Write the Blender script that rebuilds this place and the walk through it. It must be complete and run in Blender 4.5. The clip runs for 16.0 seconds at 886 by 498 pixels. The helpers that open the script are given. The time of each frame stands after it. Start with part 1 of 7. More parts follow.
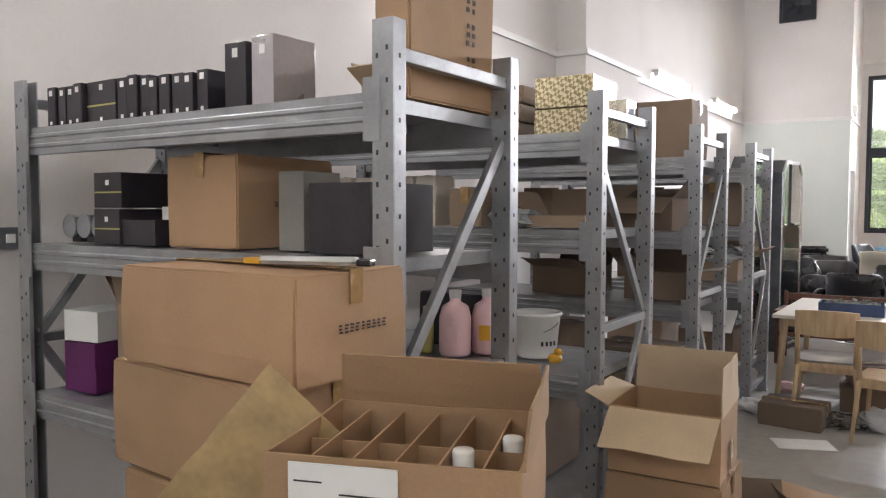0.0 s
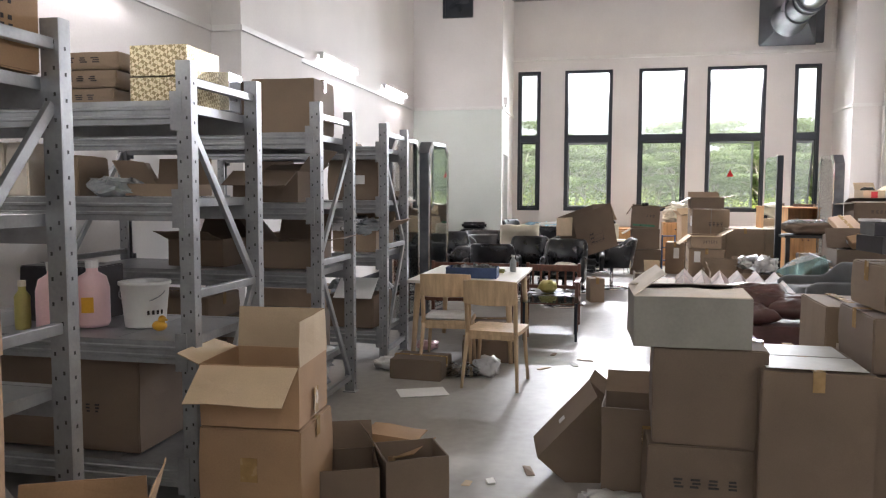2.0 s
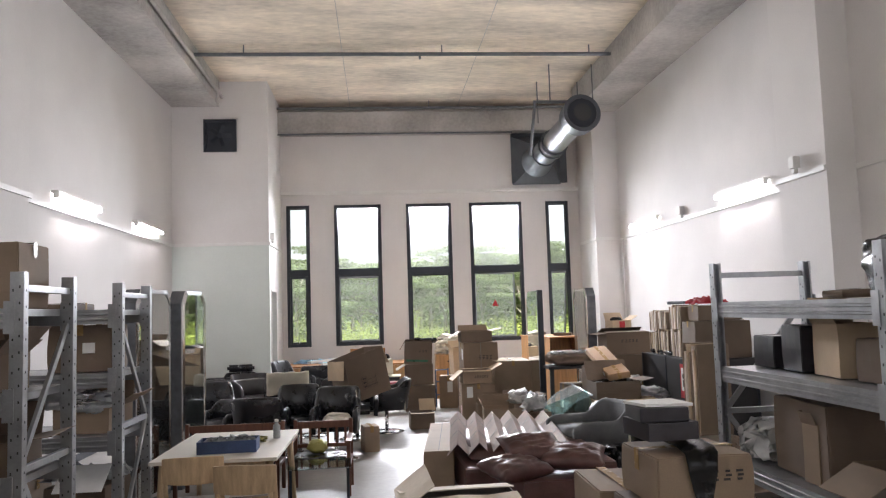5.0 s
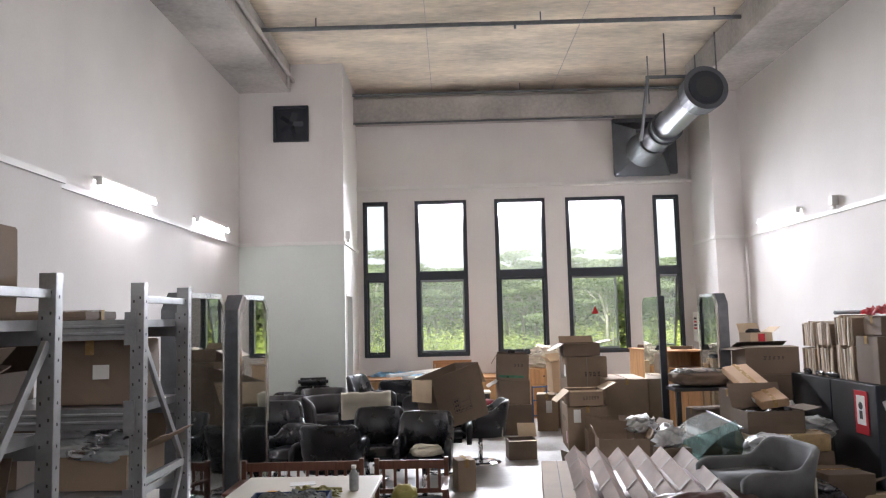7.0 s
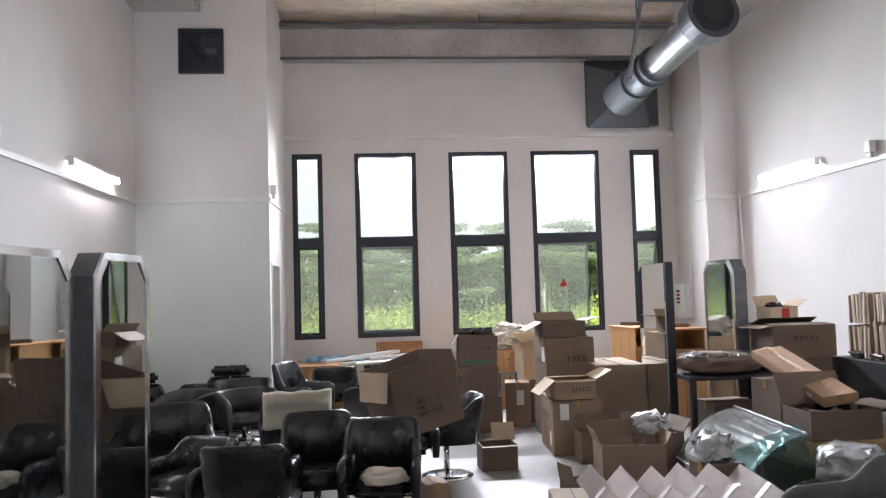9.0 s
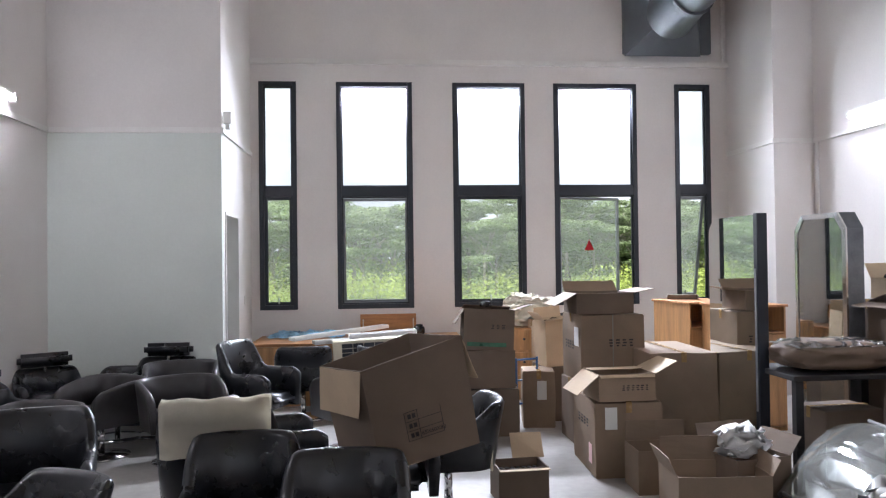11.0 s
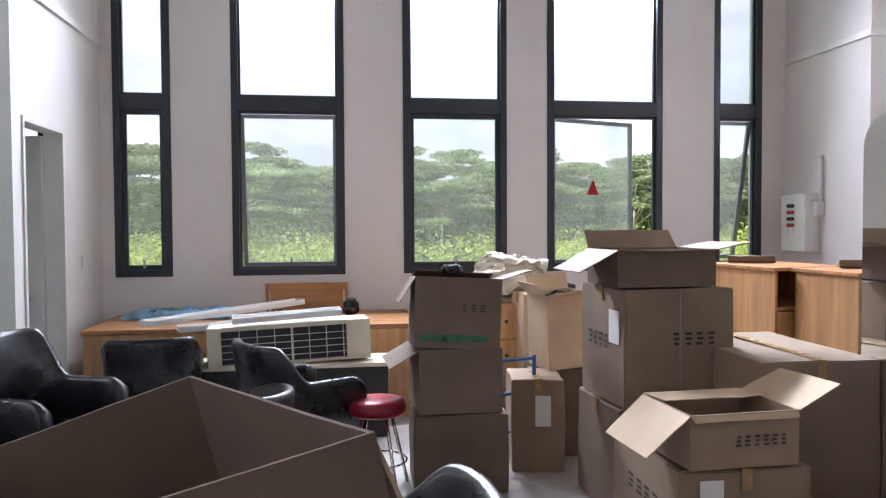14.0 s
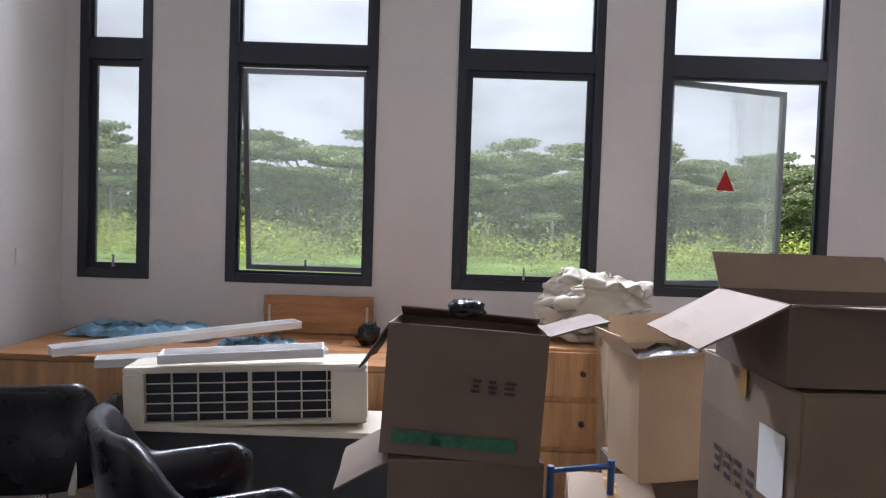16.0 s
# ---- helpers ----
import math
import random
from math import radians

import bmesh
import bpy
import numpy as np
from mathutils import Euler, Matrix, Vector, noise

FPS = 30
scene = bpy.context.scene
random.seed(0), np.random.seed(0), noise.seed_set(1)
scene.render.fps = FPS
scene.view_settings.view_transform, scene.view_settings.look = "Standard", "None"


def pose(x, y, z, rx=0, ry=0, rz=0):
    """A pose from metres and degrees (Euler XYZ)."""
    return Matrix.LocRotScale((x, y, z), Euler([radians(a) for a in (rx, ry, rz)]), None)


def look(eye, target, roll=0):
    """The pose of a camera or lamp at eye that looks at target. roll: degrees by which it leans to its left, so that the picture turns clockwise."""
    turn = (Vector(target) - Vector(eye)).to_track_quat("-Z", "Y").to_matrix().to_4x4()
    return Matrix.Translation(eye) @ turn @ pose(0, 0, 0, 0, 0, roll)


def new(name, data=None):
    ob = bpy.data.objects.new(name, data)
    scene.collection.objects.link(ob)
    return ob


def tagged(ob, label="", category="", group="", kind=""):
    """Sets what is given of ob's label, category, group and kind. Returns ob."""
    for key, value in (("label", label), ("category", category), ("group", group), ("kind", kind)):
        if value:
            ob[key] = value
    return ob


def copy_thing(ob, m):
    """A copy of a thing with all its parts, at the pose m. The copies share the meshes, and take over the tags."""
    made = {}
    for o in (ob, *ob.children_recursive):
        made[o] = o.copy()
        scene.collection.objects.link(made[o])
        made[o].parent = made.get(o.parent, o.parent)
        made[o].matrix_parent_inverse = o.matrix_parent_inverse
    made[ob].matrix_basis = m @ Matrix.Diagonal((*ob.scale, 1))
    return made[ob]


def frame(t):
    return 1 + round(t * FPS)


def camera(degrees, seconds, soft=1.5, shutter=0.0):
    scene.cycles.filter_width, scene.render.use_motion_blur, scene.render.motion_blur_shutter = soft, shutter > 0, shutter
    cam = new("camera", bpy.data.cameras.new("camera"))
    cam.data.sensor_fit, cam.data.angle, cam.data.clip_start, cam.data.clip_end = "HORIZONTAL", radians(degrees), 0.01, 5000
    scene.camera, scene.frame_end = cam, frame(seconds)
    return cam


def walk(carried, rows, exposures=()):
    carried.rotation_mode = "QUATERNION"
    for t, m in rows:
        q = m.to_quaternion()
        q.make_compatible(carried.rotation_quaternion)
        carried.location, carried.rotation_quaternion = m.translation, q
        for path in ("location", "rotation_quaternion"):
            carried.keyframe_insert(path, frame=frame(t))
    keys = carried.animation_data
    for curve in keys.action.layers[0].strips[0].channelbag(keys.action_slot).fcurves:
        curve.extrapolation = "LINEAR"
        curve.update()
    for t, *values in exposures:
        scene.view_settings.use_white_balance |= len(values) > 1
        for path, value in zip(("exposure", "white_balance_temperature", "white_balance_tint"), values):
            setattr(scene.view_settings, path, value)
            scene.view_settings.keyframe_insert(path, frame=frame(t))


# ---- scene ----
cam = camera(60.6, 16.0, soft=1.2)
PATH = [
    (0, (0.004, 0.04, 1.62), (-1.098, 1.706, 1.513), 0.1),
    (0.5, (0.142, 0.034, 1.633), (-1.054, 1.636, 1.565), -0.1),
    (1, (0.304, -0.001, 1.606), (-0.742, 1.702, 1.527), 0.4),
    (1.5, (0.478, 0.032, 1.562), (-0.276, 1.881, 1.44), 0.8),
    (2, (0.575, 0.067, 1.551), (0.166, 2.019, 1.401), 0.2),
    (2.5, (0.605, 0.1, 1.556), (0.451, 2.088, 1.409), -0.6),
    (3, (0.631, 0.136, 1.578), (0.653, 2.134, 1.475), -0.6),
    (3.5, (0.658, 0.215, 1.663), (0.784, 2.211, 1.651), -0.2),
    (3.7, (0.679, 0.222, 1.741), (0.833, 2.215, 1.789), 0.1),
    (5.8, (0.6, 1.074, 1.91), (0.747, 3.06, 2.093), -3.1),
    (6, (0.557, 1.253, 1.926), (0.671, 3.24, 2.118), -2.8),
    (6.5, (0.492, 1.826, 1.926), (0.529, 3.817, 2.112), -2.1),
    (7, (0.406, 2.361, 1.918), (0.387, 4.353, 2.098), -1.4),
    (7.5, (0.315, 2.951, 1.916), (0.329, 4.944, 2.083), -1.3),
    (8, (0.183, 3.552, 1.908), (0.242, 5.546, 2.049), -1.5),
    (8.5, (0.084, 4.146, 1.882), (0.221, 6.138, 2.002), -1.8),
    (8.7, (0.094, 4.366, 1.889), (0.25, 6.357, 2.007), -1.9),
    (10.8, (0.259, 6.987, 1.799), (0.417, 8.981, 1.834), -0.4),
    (11, (0.256, 7.162, 1.801), (0.427, 9.155, 1.83), -0.7),
    (11.5, (0.269, 7.759, 1.786), (0.435, 9.752, 1.766), -0.6),
    (12, (0.357, 8.341, 1.751), (0.539, 10.331, 1.672), -0.5),
    (12.5, (0.485, 8.894, 1.67), (0.679, 10.881, 1.541), -0.2),
    (13, (0.569, 9.48, 1.624), (0.794, 11.458, 1.439), -0.0),
    (13.5, (0.583, 9.965, 1.631), (0.845, 11.945, 1.521), -0.6),
    (14, (0.652, 10.412, 1.606), (0.936, 12.39, 1.543), -0.3),
    (14.5, (0.816, 10.937, 1.622), (1.102, 12.916, 1.591), 0.7),
    (15, (0.951, 11.452, 1.649), (1.223, 13.433, 1.624), 1.5),
    (15.5, (1.146, 11.959, 1.681), (1.36, 13.947, 1.646), 2.2),
    (16, (1.312, 12.417, 1.65), (1.296, 14.416, 1.566), 1.9),
]
walk(cam, [(t, look(eye, target, roll)) for t, eye, target, roll in PATH],
     [(0, 1.95, 6300, 14), (1, 1.95, 6300, 14), (2.3, 1.65, 6250, 14), (3.5, 1.45, 6220, 15), (5, 1.45, 6250, 15), (9, 1.28, 6000, 15), (11.5, 1.25, 5820, 16), (13, 1.4, 5820, 18), (14.3, 1.05, 5820, 18), (16, 0.7, 5820, 19)])

# ---- world, sun, exposure ----
world = bpy.data.worlds.new("sky")
scene.world = world
world.use_nodes = True
wn, wl = world.node_tree.nodes, world.node_tree.links
wn.clear()
w_out = wn.new("ShaderNodeOutputWorld")
w_bg = wn.new("ShaderNodeBackground")
w_sky = wn.new("ShaderNodeTexSky")
w_sky.sky_type = "NISHITA"
w_sky.sun_disc = False
w_sky.sun_elevation = radians(44)
w_sky.sun_rotation = radians(238)
w_co = wn.new("ShaderNodeTexCoord")
w_map = wn.new("ShaderNodeMapping")
w_map.inputs["Scale"].default_value = (1.5, 1.5, 4.5)
w_noise = wn.new("ShaderNodeTexNoise")
w_noise.inputs["Scale"].default_value = 1.7
w_noise.inputs["Detail"].default_value = 6
w_noise.inputs["Roughness"].default_value = 0.55
w_ramp = wn.new("ShaderNodeValToRGB")
w_ramp.color_ramp.elements[0].position, w_ramp.color_ramp.elements[0].color = 0.36, (2.8, 2.79, 2.78, 1)
w_ramp.color_ramp.elements[1].position, w_ramp.color_ramp.elements[1].color = 0.66, (5.4, 5.4, 5.35, 1)
w_mix = wn.new("ShaderNodeMixRGB")
w_mix.inputs[0].default_value = 0.95
w_bg.inputs[1].default_value = 0.15
wl.new(w_co.outputs["Generated"], w_map.inputs[0])
wl.new(w_map.outputs[0], w_noise.inputs[0])
wl.new(w_noise.outputs[0], w_ramp.inputs[0])
wl.new(w_sky.outputs[0], w_mix.inputs[1])
wl.new(w_ramp.outputs[0], w_mix.inputs[2])
wl.new(w_mix.outputs[0], w_bg.inputs[0])
wl.new(w_bg.outputs[0], w_out.inputs[0])
sun = new("sun", bpy.data.lights.new("sun", "SUN"))
sun.data.energy, sun.data.angle, sun.data.color = 5.0, radians(9), (1, 0.96, 0.88)
sun.matrix_world = look((-58, -26, 62), (0, 10, 0))
# fill lamp added in a made-up high opening, out of view behind the walk
rear_fill = new("rear_fill_lamp", bpy.data.lights.new("rear_fill_lamp", "AREA"))
rear_fill.data.shape, rear_fill.data.size, rear_fill.data.size_y, rear_fill.data.energy = "RECTANGLE", 8.2, 2.2, 7
rear_fill.data.color = (1, 0.98, 0.96)
rear_fill.matrix_world = look((1.2, -3.72, 4.4), (1.2, 10, 4.4))
# lamps added at the heads of the three wide windows boost the skylight
for wx0, wx1 in ((-0.31, 0.76), (1.335, 2.38), (2.80, 4.03)):
    w_sky = new("window_daylight", bpy.data.lights.new("window_daylight", "AREA"))
    w_sky.data.shape, w_sky.data.size, w_sky.data.size_y, w_sky.data.energy = "RECTANGLE", wx1 - wx0 - 0.1, 0.2, 66 * (wx1 - wx0)
    w_sky.data.color = (0.96, 0.98, 1.0)
    w_sky.matrix_world = look(((wx0 + wx1) / 2, 18.13, 4.17), ((wx0 + wx1) / 2, 12.6, 1.0))
    w_sky.data.spread = radians(120)


# ---- materials ----
def mat(name, color, rough=0.6, metal=0.0, var=0.12, scale=3.0, fine=60.0, bump=0.15, stretch=(1, 1, 1), spec=0.5, per_object=0.0, dirt=None, coat=0.0):
    """Procedural paint, card, metal or cloth: a large stain, a fine grain, relief."""
    m = bpy.data.materials.new(name)
    m.use_nodes = True
    n, l = m.node_tree.nodes, m.node_tree.links
    b = n["Principled BSDF"]
    b.inputs["Roughness"].default_value, b.inputs["Metallic"].default_value = rough, metal
    b.inputs["Specular IOR Level"].default_value = spec
    b.inputs["Coat Weight"].default_value = coat
    co, mp = n.new("ShaderNodeTexCoord"), n.new("ShaderNodeMapping")
    mp.inputs["Scale"].default_value = stretch
    l.new(co.outputs["Object"], mp.inputs[0])
    big, small = n.new("ShaderNodeTexNoise"), n.new("ShaderNodeTexNoise")
    for t, s in ((big, scale), (small, fine)):
        t.inputs["Scale"].default_value, t.inputs["Detail"].default_value = s, 5
        l.new(mp.outputs[0], t.inputs[0])
    add = n.new("ShaderNodeMath")
    add.operation = "MULTIPLY_ADD"
    add.inputs[1].default_value = 0.35
    l.new(small.outputs[0], add.inputs[0])
    l.new(big.outputs[0], add.inputs[2])
    ramp = n.new("ShaderNodeValToRGB")
    c0 = dirt or [c * (1 - 1.6 * var) for c in color]
    c1 = [min(1, c * (1 + var)) for c in color]
    ramp.color_ramp.elements[0].position, ramp.color_ramp.elements[0].color = 0.42, (*c0, 1)
    ramp.color_ramp.elements[1].position, ramp.color_ramp.elements[1].color = 0.85, (*c1, 1)
    l.new(add.outputs[0], ramp.inputs[0])
    last = ramp.outputs[0]
    if per_object:
        info, hsv, mr = n.new("ShaderNodeObjectInfo"), n.new("ShaderNodeHueSaturation"), n.new("ShaderNodeMapRange")
        mr.inputs[3].default_value, mr.inputs[4].default_value = 1 - per_object, 1 + per_object
        l.new(info.outputs["Random"], mr.inputs[0])
        l.new(mr.outputs[0], hsv.inputs["Value"])
        l.new(last, hsv.inputs["Color"])
        last = hsv.outputs[0]
    l.new(last, b.inputs["Base Color"])
    rr = n.new("ShaderNodeMapRange")
    rr.inputs[3].default_value, rr.inputs[4].default_value = max(0.02, rough - 0.12), min(1, rough + 0.12)
    l.new(big.outputs[0], rr.inputs[0])
    l.new(rr.outputs[0], b.inputs["Roughness"])
    if bump:
        bp = n.new("ShaderNodeBump")
        bp.inputs["Strength"].default_value, bp.inputs["Distance"].default_value = bump, 0.004
        l.new(add.outputs[0], bp.inputs["Height"])
        l.new(bp.outputs[0], b.inputs["Normal"])
    return m


def glow(name, color, strength):
    m = bpy.data.materials.new(name)
    m.use_nodes = True
    b = m.node_tree.nodes["Principled BSDF"]
    b.inputs["Base Color"].default_value = (*color, 1)
    b.inputs["Emission Color"].default_value, b.inputs["Emission Strength"].default_value = (*color, 1), strength
    return m


def clear(name, color=(1, 1, 1), rough=0.0, mixed=0.12, veil=0.0, film="ShaderNodeBsdfTranslucent"):
    """Thin pane: mostly clear, a little gloss. A pale scatter can imitate haze and glare."""
    m = bpy.data.materials.new(name)
    m.use_nodes = True
    n, l = m.node_tree.nodes, m.node_tree.links
    n.clear()
    o, mx, tr, gl, fr = (n.new(k) for k in ("ShaderNodeOutputMaterial", "ShaderNodeMixShader", "ShaderNodeBsdfTransparent", "ShaderNodeBsdfGlossy", "ShaderNodeFresnel"))
    tr.inputs[0].default_value = (*color, 1)
    gl.inputs["Roughness"].default_value = rough
    sc = n.new("ShaderNodeMath")
    sc.operation = "MULTIPLY_ADD"
    sc.inputs[1].default_value, sc.inputs[2].default_value = 0.35 if mixed == 0 else 0.7, mixed * 0.2
    l.new(fr.outputs[0], sc.inputs[0])
    l.new(sc.outputs[0], mx.inputs[0])
    l.new(tr.outputs[0], mx.inputs[1])
    l.new(gl.outputs[0], mx.inputs[2])
    last = mx.outputs[0]
    if veil:
        dm, dt = n.new("ShaderNodeMixShader"), n.new(film)
        dt.inputs[0].default_value = (0.9, 0.9, 0.88, 1)
        dm.inputs[0].default_value = veil
        l.new(last, dm.inputs[1])
        l.new(dt.outputs[0], dm.inputs[2])
        last = dm.outputs[0]
    l.new(last, o.inputs[0])
    return m


M_WALL = mat("wall_paint", (0.72, 0.695, 0.68), 0.75, var=0.03, scale=0.7, fine=45, bump=0.08, dirt=(0.65, 0.625, 0.61))
# the same wall paint with the greenish cast of the light mixed in
M_WALLTINT = mat("wall_paint_green_light", (0.66, 0.70, 0.665), 0.7, var=0.03, scale=0.7, fine=45, bump=0.08, dirt=(0.60, 0.64, 0.605))
M_TRIMW = mat("trunking_paint", (0.72, 0.71, 0.69), 0.5, var=0.05)
M_CEIL = mat("bare_concrete", (0.78, 0.68, 0.56), 0.85, var=0.3, scale=0.6, fine=9, bump=0.4, stretch=(0.6, 1.6, 1))
M_BEAM = mat("grey_concrete", (0.44, 0.42, 0.40), 0.85, var=0.25, scale=0.8, fine=14, bump=0.4)
M_FLOOR = mat("floor_screed", (0.30, 0.287, 0.27), 0.45, var=0.3, scale=1.1, fine=14, bump=0.12, spec=0.35, dirt=(0.24, 0.228, 0.21))
M_STEEL = mat("galvanised_steel", (0.36, 0.372, 0.386), 0.38, metal=0.72, var=0.12, scale=9, fine=70, bump=0.06)
M_DKSTEEL = mat("dull_grey_steel", (0.16, 0.17, 0.185), 0.45, metal=0.6, var=0.15, scale=9, fine=60, bump=0.06)
M_HOLE = mat("dark_slot", (0.05, 0.05, 0.052), 0.9, var=0.1)
M_CHROME = mat("chrome", (0.75, 0.75, 0.76), 0.12, metal=1.0, var=0.03, bump=0.0)
M_BLACKAL = mat("dark_aluminium", (0.022, 0.027, 0.037), 0.4, metal=0.1, var=0.12, scale=6)
M_SASH = mat("sash_aluminium", (0.30, 0.31, 0.33), 0.4, metal=0.3, var=0.08)
# M_CARD and M_CARD3 hold the shade of backlit cartons in their colour
CARD = (0.245, 0.178, 0.122)
M_CARD = mat("kraft_cardboard", CARD, 0.8, var=0.13, scale=2.2, fine=170, bump=0.12, per_object=0.14, stretch=(1, 1, 1))
M_KRAFT = mat("orange_kraft", (0.36, 0.225, 0.125), 0.75, var=0.12, scale=2.2, fine=170, bump=0.1, per_object=0.08)
M_CARD2 = mat("pale_cardboard", (0.52, 0.40, 0.27), 0.8, var=0.13, scale=2.2, fine=170, bump=0.12, per_object=0.1, stretch=(1, 1, 1))
M_CARD3 = mat("brown_cardboard_shaded", (0.155, 0.112, 0.080), 0.8, var=0.13, scale=2.2, fine=170, bump=0.15, per_object=0.15, stretch=(1, 1, 1))
M_INNER = mat("card_inside", (0.36, 0.27, 0.165), 0.85, var=0.12, scale=5, fine=90, bump=0.1)
M_CREAM = mat("cream_board", (0.70, 0.62, 0.53), 0.75, var=0.1, scale=4, fine=70, bump=0.08)
M_PINKCARD = mat("pinkish_card", (0.50, 0.40, 0.35), 0.6, var=0.12, scale=4, fine=70, bump=0.1)
M_GLOSSTAPE = mat("glossy_tape", (0.74, 0.68, 0.64), 0.18, var=0.1, scale=20, fine=70, bump=0.3)
M_GREYBOARD = mat("grey_board", (0.23, 0.22, 0.195), 0.75, var=0.1, scale=4, fine=70)
M_TAPE = mat("brown_tape", (0.36, 0.23, 0.10), 0.25, var=0.1, scale=20, bump=0.05)
M_PRINT = mat("black_print", (0.035, 0.03, 0.03), 0.7, var=0.2)
M_LABEL = mat("paper_label", (0.74, 0.74, 0.72), 0.6, var=0.04)
M_PAPER = mat("white_paper", (0.76, 0.76, 0.75), 0.7, var=0.04, scale=8)
M_BLACKBOX = mat("black_carton", (0.025, 0.022, 0.028), 0.35, var=0.25, scale=8)
M_SILVERBOX = mat("silver_carton", (0.42, 0.40, 0.42), 0.3, metal=0.4, var=0.1)
M_PURPLE = mat("purple_carton", (0.10, 0.012, 0.09), 0.5, var=0.15)
M_VINYL = mat("black_vinyl", (0.012, 0.013, 0.016), 0.29, var=0.25, scale=6, fine=160, bump=0.25)
M_VINYL2 = mat("charcoal_vinyl", (0.035, 0.032, 0.033), 0.35, var=0.25, scale=6, fine=160, bump=0.25)
M_REDVINYL = mat("red_vinyl", (0.28, 0.012, 0.03), 0.35, var=0.2, fine=140, bump=0.2)
M_BROWNLEATHER = mat("maroon_leather", (0.10, 0.046, 0.042), 0.36, var=0.3, scale=5, fine=110, bump=0.35)
M_GREYCLOTH = mat("grey_upholstery", (0.12, 0.125, 0.13), 0.85, var=0.2, scale=5, fine=220, bump=0.3)
M_WHITECLOTH = mat("cream_cloth", (0.66, 0.62, 0.52), 0.9, var=0.08, scale=6, fine=260, bump=0.4)
M_WOOD = mat("pale_beech", (0.50, 0.36, 0.22), 0.5, var=0.16, scale=5, fine=50, bump=0.1, stretch=(6, 6, 0.6))
M_DKWOOD = mat("red_brown_wood", (0.13, 0.05, 0.03), 0.45, var=0.25, scale=5, fine=50, bump=0.1, stretch=(6, 6, 0.6))
M_PINE = mat("orange_pine", (0.42, 0.20, 0.075), 0.5, var=0.25, scale=3, fine=30, bump=0.1, stretch=(0.6, 7, 7))
M_PINEV = mat("pine_panel", (0.46, 0.25, 0.105), 0.5, var=0.22, scale=3, fine=30, bump=0.1, stretch=(7, 7, 0.5))
M_TABLE = mat("cream_laminate", (0.66, 0.62, 0.55), 0.4, var=0.06)
M_WHITEPL = mat("white_plastic", (0.72, 0.72, 0.70), 0.35, var=0.05)
M_IVORY = mat("ivory_plastic", (0.62, 0.58, 0.47), 0.45, var=0.08)
M_PINKPL = mat("pink_plastic", (0.82, 0.56, 0.58), 0.35, var=0.06)
M_YELPL = mat("yellow_plastic", (0.72, 0.38, 0.03), 0.4, var=0.08)
M_OLIVE = mat("olive_liquid_plastic", (0.42, 0.38, 0.12), 0.35, var=0.08)
M_BLUEPL = mat("blue_film", (0.34, 0.60, 0.86), 0.3, var=0.35, scale=7, fine=30, bump=0.5)
M_NAVY = mat("navy_fabric", (0.035, 0.06, 0.14), 0.7, var=0.3, scale=6)
M_GREENPL = mat("green_film", (0.02, 0.12, 0.06), 0.3, var=0.4, scale=9, bump=0.4)
M_BAG = mat("black_film", (0.012, 0.012, 0.014), 0.22, var=0.3, scale=9, bump=0.5)
M_WHITEBAG = mat("white_film", (0.56, 0.565, 0.56), 0.35, var=0.1, scale=9, bump=0.5)
M_GREYBAG = mat("grey_film", (0.33, 0.35, 0.36), 0.3, var=0.2, scale=9, bump=0.5)
M_RED = mat("red_plastic", (0.50, 0.02, 0.03), 0.4, var=0.15)
M_BLUESTEEL = mat("blue_enamel", (0.03, 0.10, 0.28), 0.4, var=0.15)
M_CRATE = mat("black_flightcase", (0.022, 0.022, 0.024), 0.5, var=0.3, scale=5)
M_FOIL = mat("gold_foil", (0.66, 0.58, 0.38), 0.35, metal=0.6, var=0.12, scale=70, fine=160, bump=0.4, stretch=(1, 1, 2))
fn, fl = M_FOIL.node_tree.nodes, M_FOIL.node_tree.links
f_co, f_mp, f_ck, f_mx = (fn.new(k) for k in ("ShaderNodeTexCoord", "ShaderNodeMapping", "ShaderNodeTexChecker", "ShaderNodeMixRGB"))
f_mp.inputs["Rotation"].default_value = (0.785, 0.785, 0.785)
f_ck.inputs["Scale"].default_value = 58
f_ck.inputs["Color1"].default_value, f_ck.inputs["Color2"].default_value = (1, 1, 1, 1), (0.42, 0.38, 0.30, 1)
f_mx.blend_type, f_mx.inputs[0].default_value = "MULTIPLY", 1.0
f_src = fn["Principled BSDF"].inputs["Base Color"].links[0].from_socket
fl.new(f_co.outputs["Object"], f_mp.inputs[0])
fl.new(f_mp.outputs[0], f_ck.inputs[0])
fl.new(f_src, f_mx.inputs[1])
fl.new(f_ck.outputs[0], f_mx.inputs[2])
fl.new(f_mx.outputs[0], fn["Principled BSDF"].inputs["Base Color"])
M_GOLDENV = mat("padded_kraft", (0.36, 0.25, 0.115), 0.55, var=0.2, scale=10, fine=60, bump=0.5)
M_DUCT = mat("spiral_duct", (0.36, 0.375, 0.40), 0.36, metal=0.9, var=0.15, scale=4)
M_DUCTBOX = mat("painted_duct", (0.10, 0.11, 0.125), 0.5, metal=0.3, var=0.15)
M_MIRROR = mat("mirror", (0.86, 0.90, 0.89), 0.02, metal=1.0, var=0.01, bump=0.0)
M_MIRROR.node_tree.nodes["Principled BSDF"].inputs["Roughness"].default_value = 0.015
for k in list(M_MIRROR.node_tree.links):
    if k.to_socket.name == "Roughness":
        M_MIRROR.node_tree.links.remove(k)
# pale scatter in these panes imitates the bright haze outside
M_GLASS = clear("window_glass", (0.95, 0.97, 0.97), mixed=0, veil=0.15)
